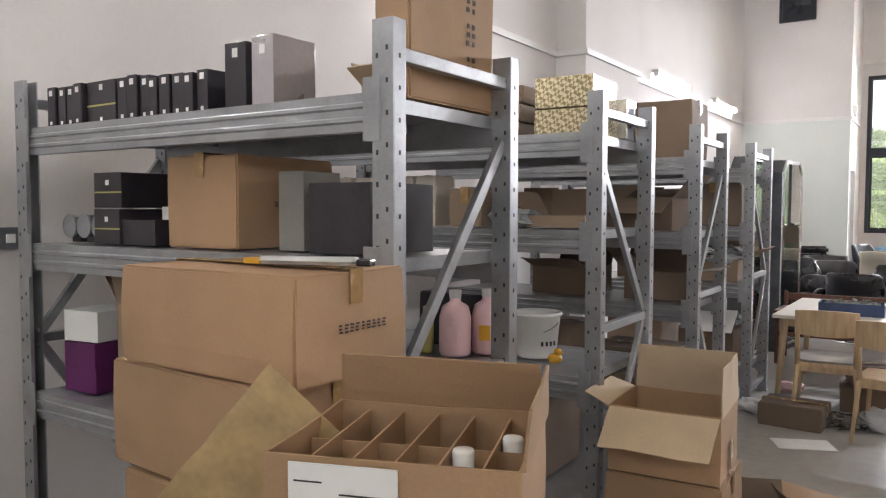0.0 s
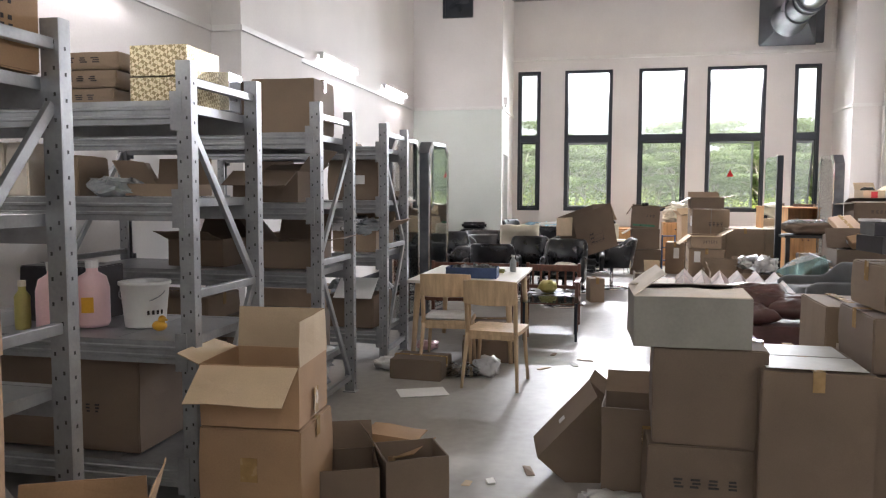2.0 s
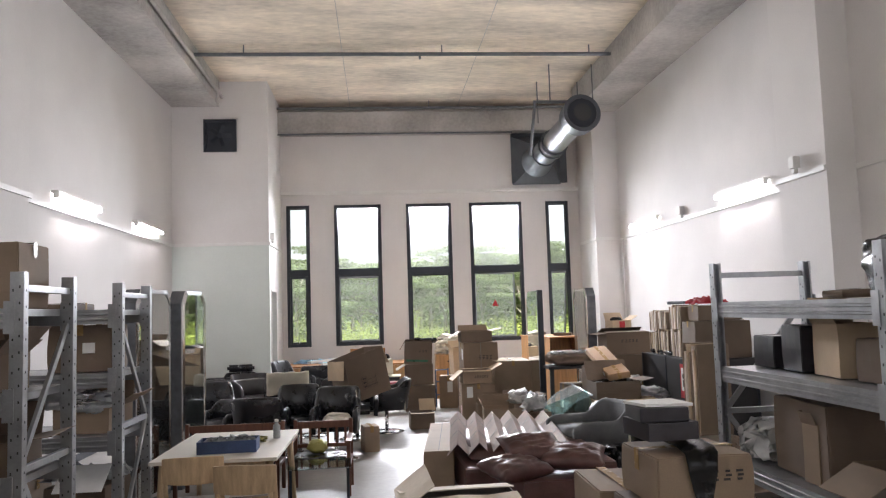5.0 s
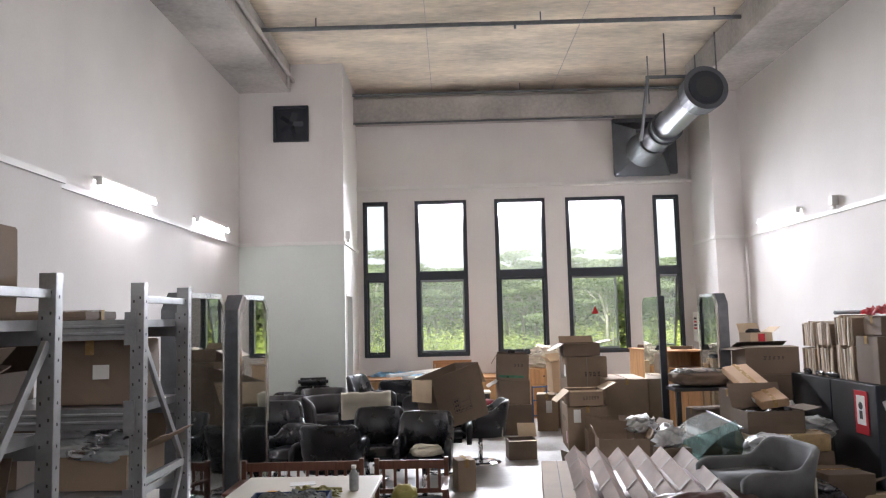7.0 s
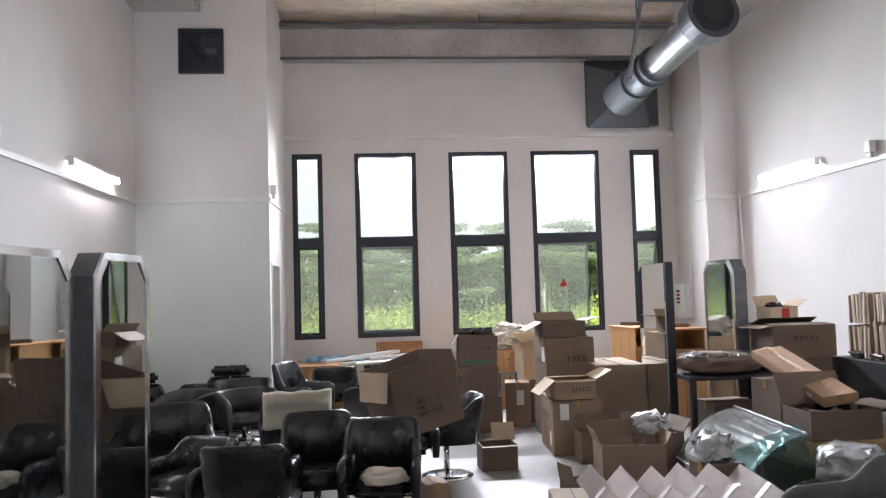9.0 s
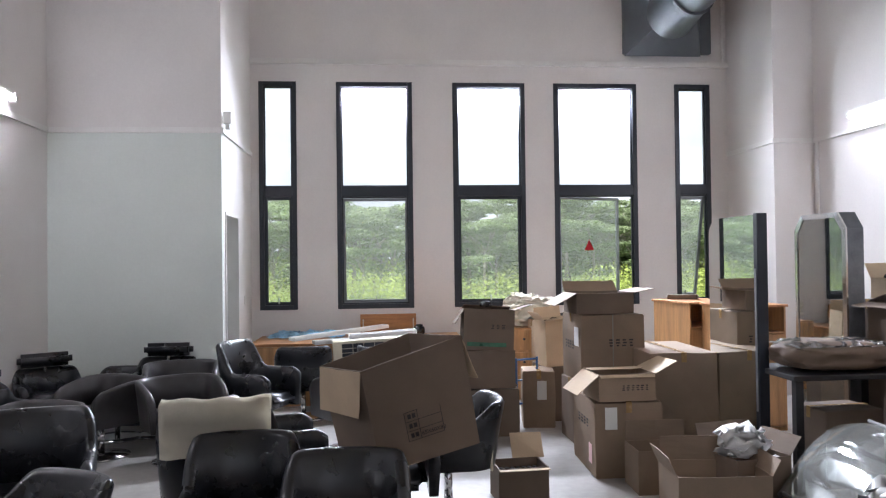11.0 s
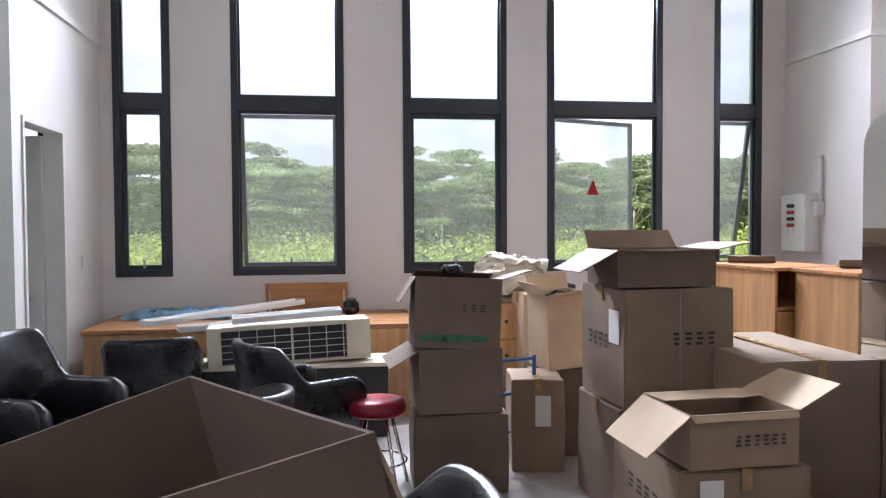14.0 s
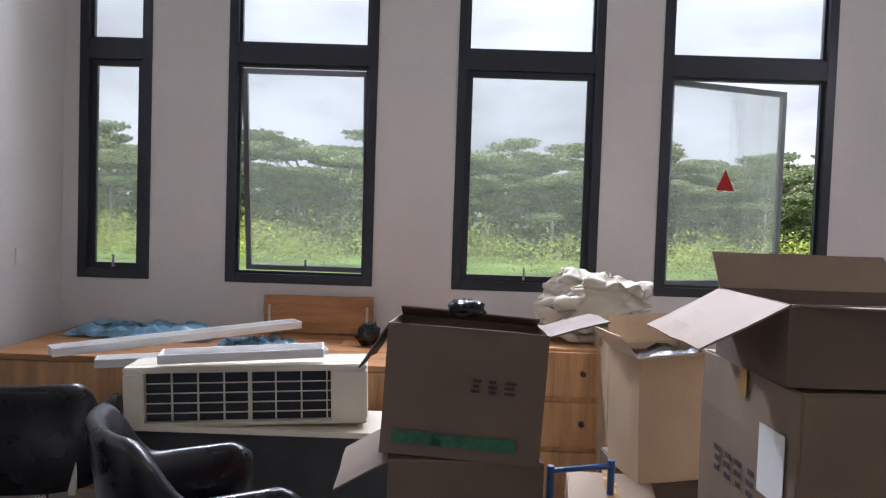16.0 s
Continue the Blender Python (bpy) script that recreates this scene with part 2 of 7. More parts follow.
M_GLASSG = clear("green_tinted_glass", (0.62, 0.76, 0.74), mixed=0.5)
# white scatter here stands for reflections on the canopy
M_CANOPY = clear("bright_canopy_glass", (0.82, 0.93, 0.92), 0.04, mixed=1.3, veil=0.22, film="ShaderNodeBsdfDiffuse")
M_FILM = clear("clear_plastic_film", (0.82, 0.84, 0.85), 0.12, mixed=1.2)
M_TUBE = glow("lit_tube", (1.0, 0.955, 0.94), 35.0)
M_LED = glow("red_indicator", (0.8, 0.02, 0.02), 0.6)
M_GRASS = mat("grass", (0.16, 0.24, 0.05), 0.9, var=0.35, scale=0.15, fine=3, bump=0.3)
M_ROAD = mat("asphalt_lane", (0.30, 0.29, 0.27), 0.9, var=0.15, scale=0.4, fine=8)
M_BARK = mat("pale_bark", (0.30, 0.27, 0.23), 0.9, var=0.25, scale=2, fine=20)


def leaf_mat(name, color, spread):
    m = mat(name, color, 0.65, var=0.3, scale=0.5, fine=4, bump=0.0, per_object=0.2)
    n, l = m.node_tree.nodes, m.node_tree.links
    b = n["Principled BSDF"]
    src = b.inputs["Base Color"].links[0].from_socket
    geo, hsv, mr = n.new("ShaderNodeNewGeometry"), n.new("ShaderNodeHueSaturation"), n.new("ShaderNodeMapRange")
    mr.inputs[3].default_value, mr.inputs[4].default_value = 1 - spread, 1 + spread
    l.new(geo.outputs["Random Per Island"], mr.inputs[0])
    l.new(mr.outputs[0], hsv.inputs["Value"])
    l.new(src, hsv.inputs["Color"])
    l.new(hsv.outputs[0], b.inputs["Base Color"])
    tr, mx = n.new("ShaderNodeBsdfTranslucent"), n.new("ShaderNodeMixShader")
    l.new(hsv.outputs[0], tr.inputs[0])
    mx.inputs[0].default_value = 0.4
    l.new(b.outputs[0], mx.inputs[1])
    l.new(tr.outputs[0], mx.inputs[2])
    l.new(mx.outputs[0], n["Material Output"].inputs[0])
    return m


M_LEAF = leaf_mat("dark_leaves", (0.23, 0.285, 0.14), 0.3)
M_LEAF2 = leaf_mat("light_leaves", (0.36, 0.42, 0.10), 0.4)


# ---- builders ----
def link_mesh(name, bm, material, smooth=False):
    me = bpy.data.meshes.new(name)
    bmesh.ops.recalc_face_normals(bm, faces=bm.faces)
    bm.to_mesh(me)
    bm.free()
    for m in material if isinstance(material, (list, tuple)) else (material,):
        me.materials.append(m)
    if smooth:
        me.polygons.foreach_set("use_smooth", [True] * len(me.polygons))
    return me


def part(name, bm, material, parent=None, label="", smooth=False, m=None):
    ob = new(name, link_mesh(name, bm, material, smooth))
    if parent is not None:
        ob.parent = parent
    if m is not None:
        ob.matrix_local = m
    return tagged(ob, label)


def thing(name, label, category, m, group="", kind=""):
    e = new(name)
    e.empty_display_size = 0.1
    e.matrix_world = m
    return tagged(e, label, category, group, kind)


def solo(name, bm, material, label, category, m=None, group="", kind="", smooth=False):
    ob = new(name, link_mesh(name, bm, material, smooth))
    if m is not None:
        ob.matrix_world = m
    return tagged(ob, label, category, group, kind)


def box(bm, x0, y0, z0, x1, y1, z1, bevel=0.0, m=None, mi=0):
    vs = bmesh.ops.create_cube(bm, size=1.0)["verts"]
    t = Matrix.Translation(((x0 + x1) / 2, (y0 + y1) / 2, (z0 + z1) / 2)) @ Matrix.Diagonal((abs(x1 - x0), abs(y1 - y0), abs(z1 - z0), 1))
    bmesh.ops.transform(bm, matrix=(m or Matrix()) @ t, verts=vs)
    if mi:
        for f in {f for v in vs for f in v.link_faces}:
            f.material_index = mi
    if bevel:
        es = list({e for v in vs for e in v.link_edges})
        bmesh.ops.bevel(bm, geom=es, offset=bevel, segments=2, affect="EDGES", profile=0.6)
    return vs


def rod(bm, a, b, r, r2=None, n=10, caps=True):
    a, b = Vector(a), Vector(b)
    d = b - a
    vs = bmesh.ops.create_cone(bm, cap_ends=caps, segments=n, radius1=r, radius2=r if r2 is None else r2, depth=d.length)["verts"]
    bmesh.ops.transform(bm, matrix=Matrix.Translation((a + b) / 2) @ d.to_track_quat("Z", "Y").to_matrix().to_4x4(), verts=vs)
    return vs


def lathe(bm, prof, n=20):
    rings = []
    for r, z in prof:
        rings.append([bm.verts.new((r * math.cos(2 * math.pi * i / n), r * math.sin(2 * math.pi * i / n), z)) for i in range(n)])
    for a, b in zip(rings, rings[1:]):
        for i in range(n):
            bm.faces.new((a[i], a[(i + 1) % n], b[(i + 1) % n], b[i]))
    bm.faces.new(rings[0][::-1])
    bm.faces.new(rings[-1])


def rough_up(bm, amount, scale=4.0, seed=0.0):
    for v in bm.verts:
        v.co += Vector(noise.noise_vector(v.co * scale + Vector((seed, seed * 1.7, 3.1)))) * amount


def lump(rx, ry, rz, amount, scale, seed, sub=3, flat=True):
    """A crumpled soft body, such as a filled bag or folded cloth."""
    bm = bmesh.new()
    bmesh.ops.create_icosphere(bm, subdivisions=sub, radius=1)
    for v in bm.verts:
        p = v.co.copy()
        p = Vector([math.copysign(abs(c) ** 0.7, c) for c in p])
        p += Vector(noise.noise_vector(p * scale + Vector((seed, 0, seed)))) * amount
        p += Vector(noise.noise_vector(p * scale * 3 + Vector((seed, 5, 0)))) * amount * 0.4
        v.co = Vector((p.x * rx, p.y * ry, p.z * rz + rz))
        if flat and v.co.z < 0:
            v.co.z *= 0.1
    return bm


def cloth(w, d, rise, folds, seed, nx=28, ny=20, thick=0.006):
    """A crumpled sheet with folds, lying on the ground plane."""
    bm = bmesh.new()
    g = [[None] * (ny + 1) for _ in range(nx + 1)]
    for i in range(nx + 1):
        for j in range(ny + 1):
            u, v = i / nx - 0.5, j / ny - 0.5
            q = Vector((u * folds, v * folds, seed))
            z = rise * (0.5 + 0.5 * noise.noise(q * 2.2)) + rise * 0.4 * abs(noise.noise(q * 5))
            edge = 1 - max(0, 2 * max(abs(u), abs(v)) - 0.75) * 3
            g[i][j] = bm.verts.new((w * u + 0.04 * noise.noise(q * 3), d * v + 0.04 * noise.noise(q * 3 + Vector((9, 0, 0))), max(0.004, z * max(0.12, edge))))
    fs = [bm.faces.new((g[i][j], g[i + 1][j], g[i + 1][j + 1], g[i][j + 1])) for i in range(nx) for j in range(ny)]
    bmesh.ops.solidify(bm, geom=fs, thickness=thick)
    return bm


def bars(bm, x, z, w, h, n, seed, plane="y", at=0.0):
    """Unreadable print: short blocks in a row, on the plane y=at (facing -y) or x=at."""
    r = random.Random(seed)
    step = w / n
    for i in range(n):
        x0 = x + i * step
        ww = step * 0.72
        for k in range(3):
            zz = z + k * h / 3
            a, b = x0 + r.random() * ww * 0.3, x0 + ww * (0.7 + 0.3 * r.random())
            if plane == "y":
                box(bm, a, at - 0.0012, zz, b, at, zz + h / 3 * 0.55)
            elif plane == "x":
                box(bm, at, a, zz, at + 0.0012, b, zz + h / 3 * 0.55)
            elif plane == "-x":
                box(bm, at - 0.0012, a, zz, at, b, zz + h / 3 * 0.55)
            else:
                box(bm, a, zz, at, b, zz + h / 3 * 0.55, at + 0.0012)


def carton(label, w, d, h, m, material=None, flaps=None, tape=True, marks=(), fill=None, name="cardboard_box", category="box", group="", sealed_lip=True, labels=(), inner=None):
    """A cardboard box whose base centre is at m. flaps: side -> degrees the flap leans out from upright; None: closed."""
    material = material or M_CARD
    e = thing(name, label, category, m, group)
    hw, hd, t = w / 2, d / 2, 0.006
    seed = random.random() * 50
    bm = bmesh.new()
    if flaps is None:
        box(bm, -hw, -hd, 0, hw, hd, h)
        bmesh.ops.subdivide_edges(bm, edges=bm.edges[:], cuts=3, use_grid_fill=True)
        for v in bm.verts:
            n3 = Vector(noise.noise_vector(v.co * 5 + Vector((seed, 0, 0)))) * 0.007
            bulge = Vector((v.co.x / max(hw, 0.01), v.co.y / max(hd, 0.01), 0)) * 0.004 * math.sin(math.pi * max(0, min(1, v.co.z / h)))
            if v.co.z > 0.01:
                v.co += n3 + bulge
        es = [x for x in bm.edges if x.calc_face_angle(0) > 0.9]
        bmesh.ops.bevel(bm, geom=es, offset=min(0.006, h * 0.08), segments=2, affect="EDGES")
        part("body", bm, material, e)
        bm = bmesh.new()
        long_x = w >= d
        if sealed_lip:
            if long_x:
                box(bm, -hw * 0.98, -0.0025, h + 0.004, hw * 0.98, 0.0025, h + 0.0065)
            else:
                box(bm, -0.0025, -hd * 0.98, h + 0.004, 0.0025, hd * 0.98, h + 0.0065)
            part("seam", bm, M_PRINT, e)
        else:
            bm.free()
        if tape:
            bm = bmesh.new()
            tz = h + 0.0075
            if long_x:
                box(bm, -hw - 0.007, -0.024, tz, hw + 0.007, 0.024, tz + 0.001)
                for s in (-1, 1):
                    box(bm, s * (hw + 0.007), -0.024, h - 0.08, s * (hw + 0.008), 0.024, tz + 0.001)
            else:
                box(bm, -0.024, -hd - 0.007, tz, 0.024, hd + 0.007, tz + 0.001)
                for s in (-1, 1):
                    box(bm, -0.024, s * (hd + 0.007), h - 0.08, 0.024, s * (hd + 0.008), tz + 0.001)
            part("tape", bm, M_TAPE, e, "brown packing tape")
    else:
        box(bm, -hw, -hd, 0, hw, hd, h)
        bmesh.ops.delete(bm, geom=[f for f in bm.faces if f.calc_center_median().z > h - 0.001], context="FACES_ONLY")
        bmesh.ops.subdivide_edges(bm, edges=bm.edges[:], cuts=3, use_grid_fill=True)
        bmesh.ops.recalc_face_normals(bm, faces=bm.faces)
        for v in bm.verts:
            v.co += Vector(noise.noise_vector(v.co * 4 + Vector((seed, seed * 1.7, 3.1)))) * 0.005
            v.co.z = max(v.co.z, 0.0)
        bmesh.ops.solidify(bm, geom=bm.faces[:], thickness=t)
        part("body", bm, material, e)
        size = {"S": w, "N": w, "E": d, "W": d}
        reach = {"S": d / 2, "N": d / 2, "E": min(d / 2, w / 2), "W": min(d / 2, w / 2)}
        turn = {"S": 0, "N": 180, "E": 90, "W": -90}
        off = {"S": hd, "N": hd, "E": hw, "W": hw}
        for side, spec in flaps.items():
            ang, *rest = spec if isinstance(spec, tuple) else (spec,)
            ln = rest[0] if rest else reach[side]
            bm = bmesh.new()
            s = size[side] / 2
            box(bm, -s + 0.004, -0.005, 0, s - 0.004, 0, ln)
            bmesh.ops.subdivide_edges(bm, edges=[x for x in bm.edges if x.calc_length() > 0.02], cuts=3, use_grid_fill=True)
            for v in bm.verts:
                v.co.y += 0.012 * (v.co.z / ln) * noise.noise(Vector((v.co.x * 6, v.co.z * 6, seed + ang)))
                v.co.x *= 1 - 0.03 * v.co.z / ln
            mm = pose(0, 0, 0, 0, 0, turn[side]) @ pose(0, -off[side], h - 0.002, ang)
            part("flap", bm, inner or material, e, "", m=mm)
        if fill:
            bm = bmesh.new()
            box(bm, -hw + 0.012, -hd + 0.012, t, hw - 0.012, hd - 0.012, h * fill[0])
            bmesh.ops.subdivide_edges(bm, edges=bm.edges[:], cuts=5, use_grid_fill=True)
            for v in bm.verts:
                if v.co.z > h * fill[0] * 0.9:
                    v.co.z += 0.05 * noise.noise(v.co * 9) * (1 if len(fill) < 3 else fill[2])
            part("contents", bm, fill[1], e, "packed contents")
    for k in marks:
        bm = bmesh.new()
        side, x, z, ww, hh, cnt = k
        if side == "S":
            bars(bm, x, z, ww, hh, cnt, seed, "y", -hd - 0.009)
        elif side == "W":
            bars(bm, x, z, ww, hh, cnt, seed, "-x", -hw - 0.009)
        elif side == "T":
            bars(bm, x, z, ww, hh, cnt, seed, "z", h + 0.009)
        else:
            bars(bm, x, z, ww, hh, cnt, seed, "x", hw + 0.009)
        tagged(part("printed_marks", bm, M_PRINT, e, "row of black printed characters"), kind="stuff")
    for side, x, z, ww, hh, lm in labels:
        bm = bmesh.new()
        if side == "S":
            box(bm, x, -hd - 0.011, z, x + ww, -hd - 0.009, z + hh)
        elif side == "W":
            box(bm, -hw - 0.011, x, z, -hw - 0.009, x + ww, z + hh)
        elif side == "T":
            box(bm, x, z, h + 0.008, x + ww, z + hh, h + 0.010)
        else:
            box(bm, hw + 0.009, x, z, hw + 0.011, x + ww, z + hh)
        part("sticker", bm, lm, e, "rectangular sticker")
    return e


# ---- the room ----
YW, XL, XR, ZC, YB = 17.9, -3.4, 5.95, 6.62, -3.6
T = 0.25


def slab(name, x0, y0, z0, x1, y1, z1, material, label, category="wall"):
    bm = bmesh.new()
    box(bm, x0, y0, z0, x1, y1, z1)
    return solo(name, bm, material, label, category, kind="structure")


WINDOWS = [(-1.385, -0.865), (-0.31, 0.76), (1.335, 2.38), (2.80, 4.03), (4.60, 5.135)]
W0, W1, WMID = 1.13, 4.33, 2.78
slab("floor", -4.0, YB - T, -0.2, 6.4, YW + T, 0, M_FLOOR, "worn grey polished concrete floor with stains", "floor")
slab("ceiling", -4.0, YB - T, ZC, 6.4, YW + T, ZC + 0.25, M_CEIL, "bare board-marked concrete ceiling slab", "ceiling")

# window wall: one pierced mesh
CLOSET = (-2.95, -1.95)
bm = bmesh.new()
xs = [-4.0, CLOSET[0], CLOSET[1]] + [v for p in WINDOWS for v in p] + [6.4]
for i in range(0, len(xs) - 1, 2):
    box(bm, xs[i], YW, 0, xs[i + 1], YW + T, ZC)
for a, b in [CLOSET] + WINDOWS:
    box(bm, a, YW, 0, b, YW + T, W0)
    box(bm, a, YW, W1, b, YW + T, ZC)
solo("wall_north", bm, M_WALL, "off-white painted wall pierced by tall windows", "wall", kind="structure")
slab("wall_west_1", -4.0, YB, 0, -3.6, 7.72, ZC, M_WALL, "off-white painted side wall with trunking")
slab("wall_west_2", -4.0, 7.72, 0, -3.25, 9.4, ZC, M_WALL, "off-white painted wall pier")
slab("wall_west_3", -4.0, 9.4, 0, XL, YW, ZC, M_WALL, "off-white painted side wall with strip lights")
slab("wall_east_1", XR, YB, 0, 6.4, 8.4, ZC, M_WALL, "off-white painted side wall")
slab("wall_east_2", 5.6, 8.4, 0, 6.4, 9.4, ZC, M_WALL, "off-white painted wall pier")
slab("wall_east_3", XR, 9.4, 0, 6.4, YW, ZC, M_WALL, "off-white painted side wall with strip lights")
slab("wall_east_4", 5.4, 16.6, 0, XR, YW, ZC, M_WALL, "off-white painted corner pier beside the windows")
# out of view; the high opening is made up for the fill lamp
bm = bmesh.new()
box(bm, -4.0, YB - T, 0, -3.0, YB, ZC)
box(bm, 5.4, YB - T, 0, 6.4, YB, ZC)
box(bm, -3.0, YB - T, 0, 5.4, YB, 3.25)
box(bm, -3.0, YB - T, 5.55, 5.4, YB, ZC)
solo("wall_south", bm, M_WALL, "unseen off-white wall with a high opening added for fill light", "wall", kind="structure")
# closet in the far corner, with a doorway in its side
slab("wall_closet_1", XL, 15.92, 3.3, -1.5, 16.02, ZC, M_WALL, "off-white painted upper closet wall with a wall fan")
slab("wall_closet_3", XL, 15.92, 0, -1.5, 16.02, 3.3, M_WALLTINT, "off-white closet wall below the trunking, greenish light put into its colour")
bm = bmesh.new()
box(bm, -1.62, 16.02, 0, -1.5, 16.08, ZC)
box(bm, -1.62, 16.9, 0, -1.5, YW, ZC)
box(bm, -1.62, 16.08, 2.39, -1.5, 16.9, ZC)
solo("wall_closet_2", bm, M_WALL, "off-white painted closet wall with an open doorway", "wall", kind="structure")
bm = bmesh.new()
for a in ((-1.635, 16.08, 0, -1.485, 16.115, 2.39), (-1.635, 16.865, 0, -1.485, 16.9, 2.39), (-1.635, 16.115, 2.35, -1.485, 16.865, 2.39)):
    box(bm, *a, bevel=0.004)
solo("door_frame", bm, M_TRIMW, "pale grey painted steel door frame", "door frame", kind="structure")
door = thing("door_1", "pale grey door standing open into the closet", "door", pose(-1.64, 16.86, 0.01, 0, 0, 172), kind="structure")
bm = bmesh.new()
box(bm, 0, -0.02, 0, 0.74, 0.02, 2.32, 0.003)
part("leaf", bm, M_TRIMW, door)
bm = bmesh.new()
rod(bm, (0.08, 0.06, 1.02), (0.66, 0.06, 1.02), 0.014)
rod(bm, (0.1, 0.02, 1.02), (0.1, 0.06, 1.02), 0.011)
rod(bm, (0.64, 0.02, 1.02), (0.64, 0.06, 1.02), 0.011)
part("push_bar", bm, M_STEEL, door, "steel push bar")

# downstand beams, ceiling edges
slab("beam_west", XL, 9.4, 6.1, -2.45, 15.92, ZC, M_BEAM, "bare concrete downstand along the wall", "beam")
slab("beam_west_near", -3.6, YB, 6.1, -2.45, 9.4, ZC, M_BEAM, "bare concrete downstand along the wall", "beam")
slab("beam_east", 5.0, YB, 6.1, XR, 16.6, ZC, M_BEAM, "bare concrete downstand along the wall", "beam")
slab("beam_north", -1.5, 17.5, 5.93, 5.4, YW, 6.40, M_BEAM, "grey concrete beam above the windows", "beam")
bm = bmesh.new()
for yy in (11.2, 14.2):
    box(bm, -2.45, yy, ZC - 0.006, 5.0, yy + 0.012, ZC + 0.002)
for xx in (0.1, 2.6):
    box(bm, xx, YB, ZC - 0.005, xx + 0.01, YW, ZC + 0.002)
solo("ceiling_joint", bm, M_BEAM, "thin formwork joint lines in the concrete", "joint", kind="structure")

# trunking at 3.3 m and other fixed strips
bm = bmesh.new()
for a in ((-3.60, YB, 3.27, -3.57, 7.69, 3.33), (-3.25, 7.69, 3.27, -3.22, 9.43, 3.33), (-3.6, 7.69, 3.27, -3.25, 7.72, 3.33), (XL, 9.43, 3.27, XL + 0.03, 15.89, 3.33),
          (XL, 15.89, 3.27, -1.47, 15.92, 3.33), (-1.5, 15.92, 3.27, -1.47, YW - 0.03, 3.33),
          (XR - 0.03, 9.43, 3.27, XR, 16.6, 3.33), (5.57, 8.4, 3.27, 5.6, 9.43, 3.33), (XR - 0.03, YB, 3.27, XR, 8.37, 3.33), (5.37, 16.57, 3.27, XR - 0.03, 16.6, 3.33), (5.37, 16.6, 3.27, 5.4, YW - 0.03, 3.33),
          (-1.5, YW - 0.075, 4.57, 5.4, YW, 4.64)):
    box(bm, *a, bevel=0.003)
solo("cable_trunking", bm, M_TRIMW, "white cable trunking run along the walls", "trunking", kind="structure")
bm = bmesh.new()
box(bm, XL, 15.885, 0, -1.5, 15.92, 0.1)
box(bm, XL, 9.4, 0, XL + 0.012, 15.88, 0.1)
box(bm, -1.5, 17.888, 0, 5.4, YW, 0.1)
solo("baseboard", bm, M_BLACKAL, "low black skirting strip", "baseboard", kind="structure")


def window_unit(i, a, b, mode):
    w = thing("window_%d" % i, "tall dark-framed window with a fixed upper pane", "window", pose((a + b) / 2, YW, W0), kind="structure")
    hw, H, f, zr = (b - a) / 2, W1 - W0, 0.065, WMID - W0
    bm = bmesh.new()
    for q in ((-hw, -0.012, 0, -hw + f, 0.10, H), (hw - f, -0.012, 0, hw, 0.10, H), (-hw + f, -0.012, 0, hw - f, 0.10, f), (-hw + f, -0.012, H - f, hw - f, 0.10, H), (-hw + f, -0.012, zr - 0.07, hw - f, 0.10, zr + 0.07)):
        box(bm, *q, bevel=0.004)
    # inner step of the profile
    for z0, z1 in ((f, zr - 0.07), (zr + 0.07, H - f)):
        for q in ((-hw + f, 0.03, z0, -hw + f + 0.02, 0.07, z1), (hw - f - 0.02, 0.03, z0, hw - f, 0.07, z1), (-hw + f + 0.02, 0.03, z0, hw - f - 0.02, 0.07, z0 + 0.02), (-hw + f + 0.02, 0.03, z1 - 0.02, hw - f - 0.02, 0.07, z1)):
            box(bm, *q)
    part("window_frame", bm, M_BLACKAL, w, "dark aluminium frame")
    bm = bmesh.new()
    box(bm, -hw, 0.10, -0.03, hw, 0.30, 0.0)
    part("window_sill", bm, M_TRIMW, w, "pale outer sill")
    bm = bmesh.new()
    box(bm, -hw + f, 0.048, zr + 0.07, hw - f, 0.053, H - f)
    p = part("pane", bm, M_GLASS, w)
    p.visible_shadow = False
    sw, sh = 2 * (hw - f) - 0.01, zr - 0.07 - f - 0.01
    if mode == "shut":
        mm = pose(0, 0.05, f + 0.005)
    elif mode == "awning":
        mm = pose(0, 0.09, f - 0.01) @ pose(0, 0, sh, 9) @ pose(0, 0, -sh)
    elif mode == "side":
        mm = pose(-sw / 2, 0.09, f + 0.005, 0, 0, 21) @ pose(sw / 2, 0, 0)
    else:
        mm = pose(0, 0.09, f - 0.01) @ pose(0, 0, sh, 13) @ pose(0, 0, -sh)
    bm = bmesh.new()
    s, h2 = sw / 2, sh
    for q in ((-s, -0.018, 0, -s + 0.04, 0.018, h2), (s - 0.04, -0.018, 0, s, 0.018, h2), (-s + 0.04, -0.018, 0, s - 0.04, 0.018, 0.04), (-s + 0.04, -0.018, h2 - 0.04, s - 0.04, 0.018, h2)):
        box(bm, *q, bevel=0.003)
    sash = part("sash", bm, M_BLACKAL if mode == "shut" else M_SASH, w, "closed dark sash" if mode == "shut" else "opened grey aluminium sash", m=mm)
    bm = bmesh.new()
    box(bm, -s + 0.04, -0.003, 0.04, s - 0.04, 0.003, h2 - 0.04)
    p = part("pane", bm, M_GLASS, sash)
    p.visible_shadow = False
    bm = bmesh.new()
    rod(bm, (0, -0.02, 0.02), (0, -0.05, 0.02), 0.008)
    box(bm, -0.008, -0.062, 0.012, 0.008, -0.048, 0.10, 0.003)
    part("latch", bm, M_STEEL, sash, "small metal latch")
    if mode == "side":
        bm = bmesh.new()
        tri = [bm.verts.new(v) for v in ((-0.085, -0.006, 0.72), (0.085, -0.006, 0.72), (0, -0.006, 0.88))]
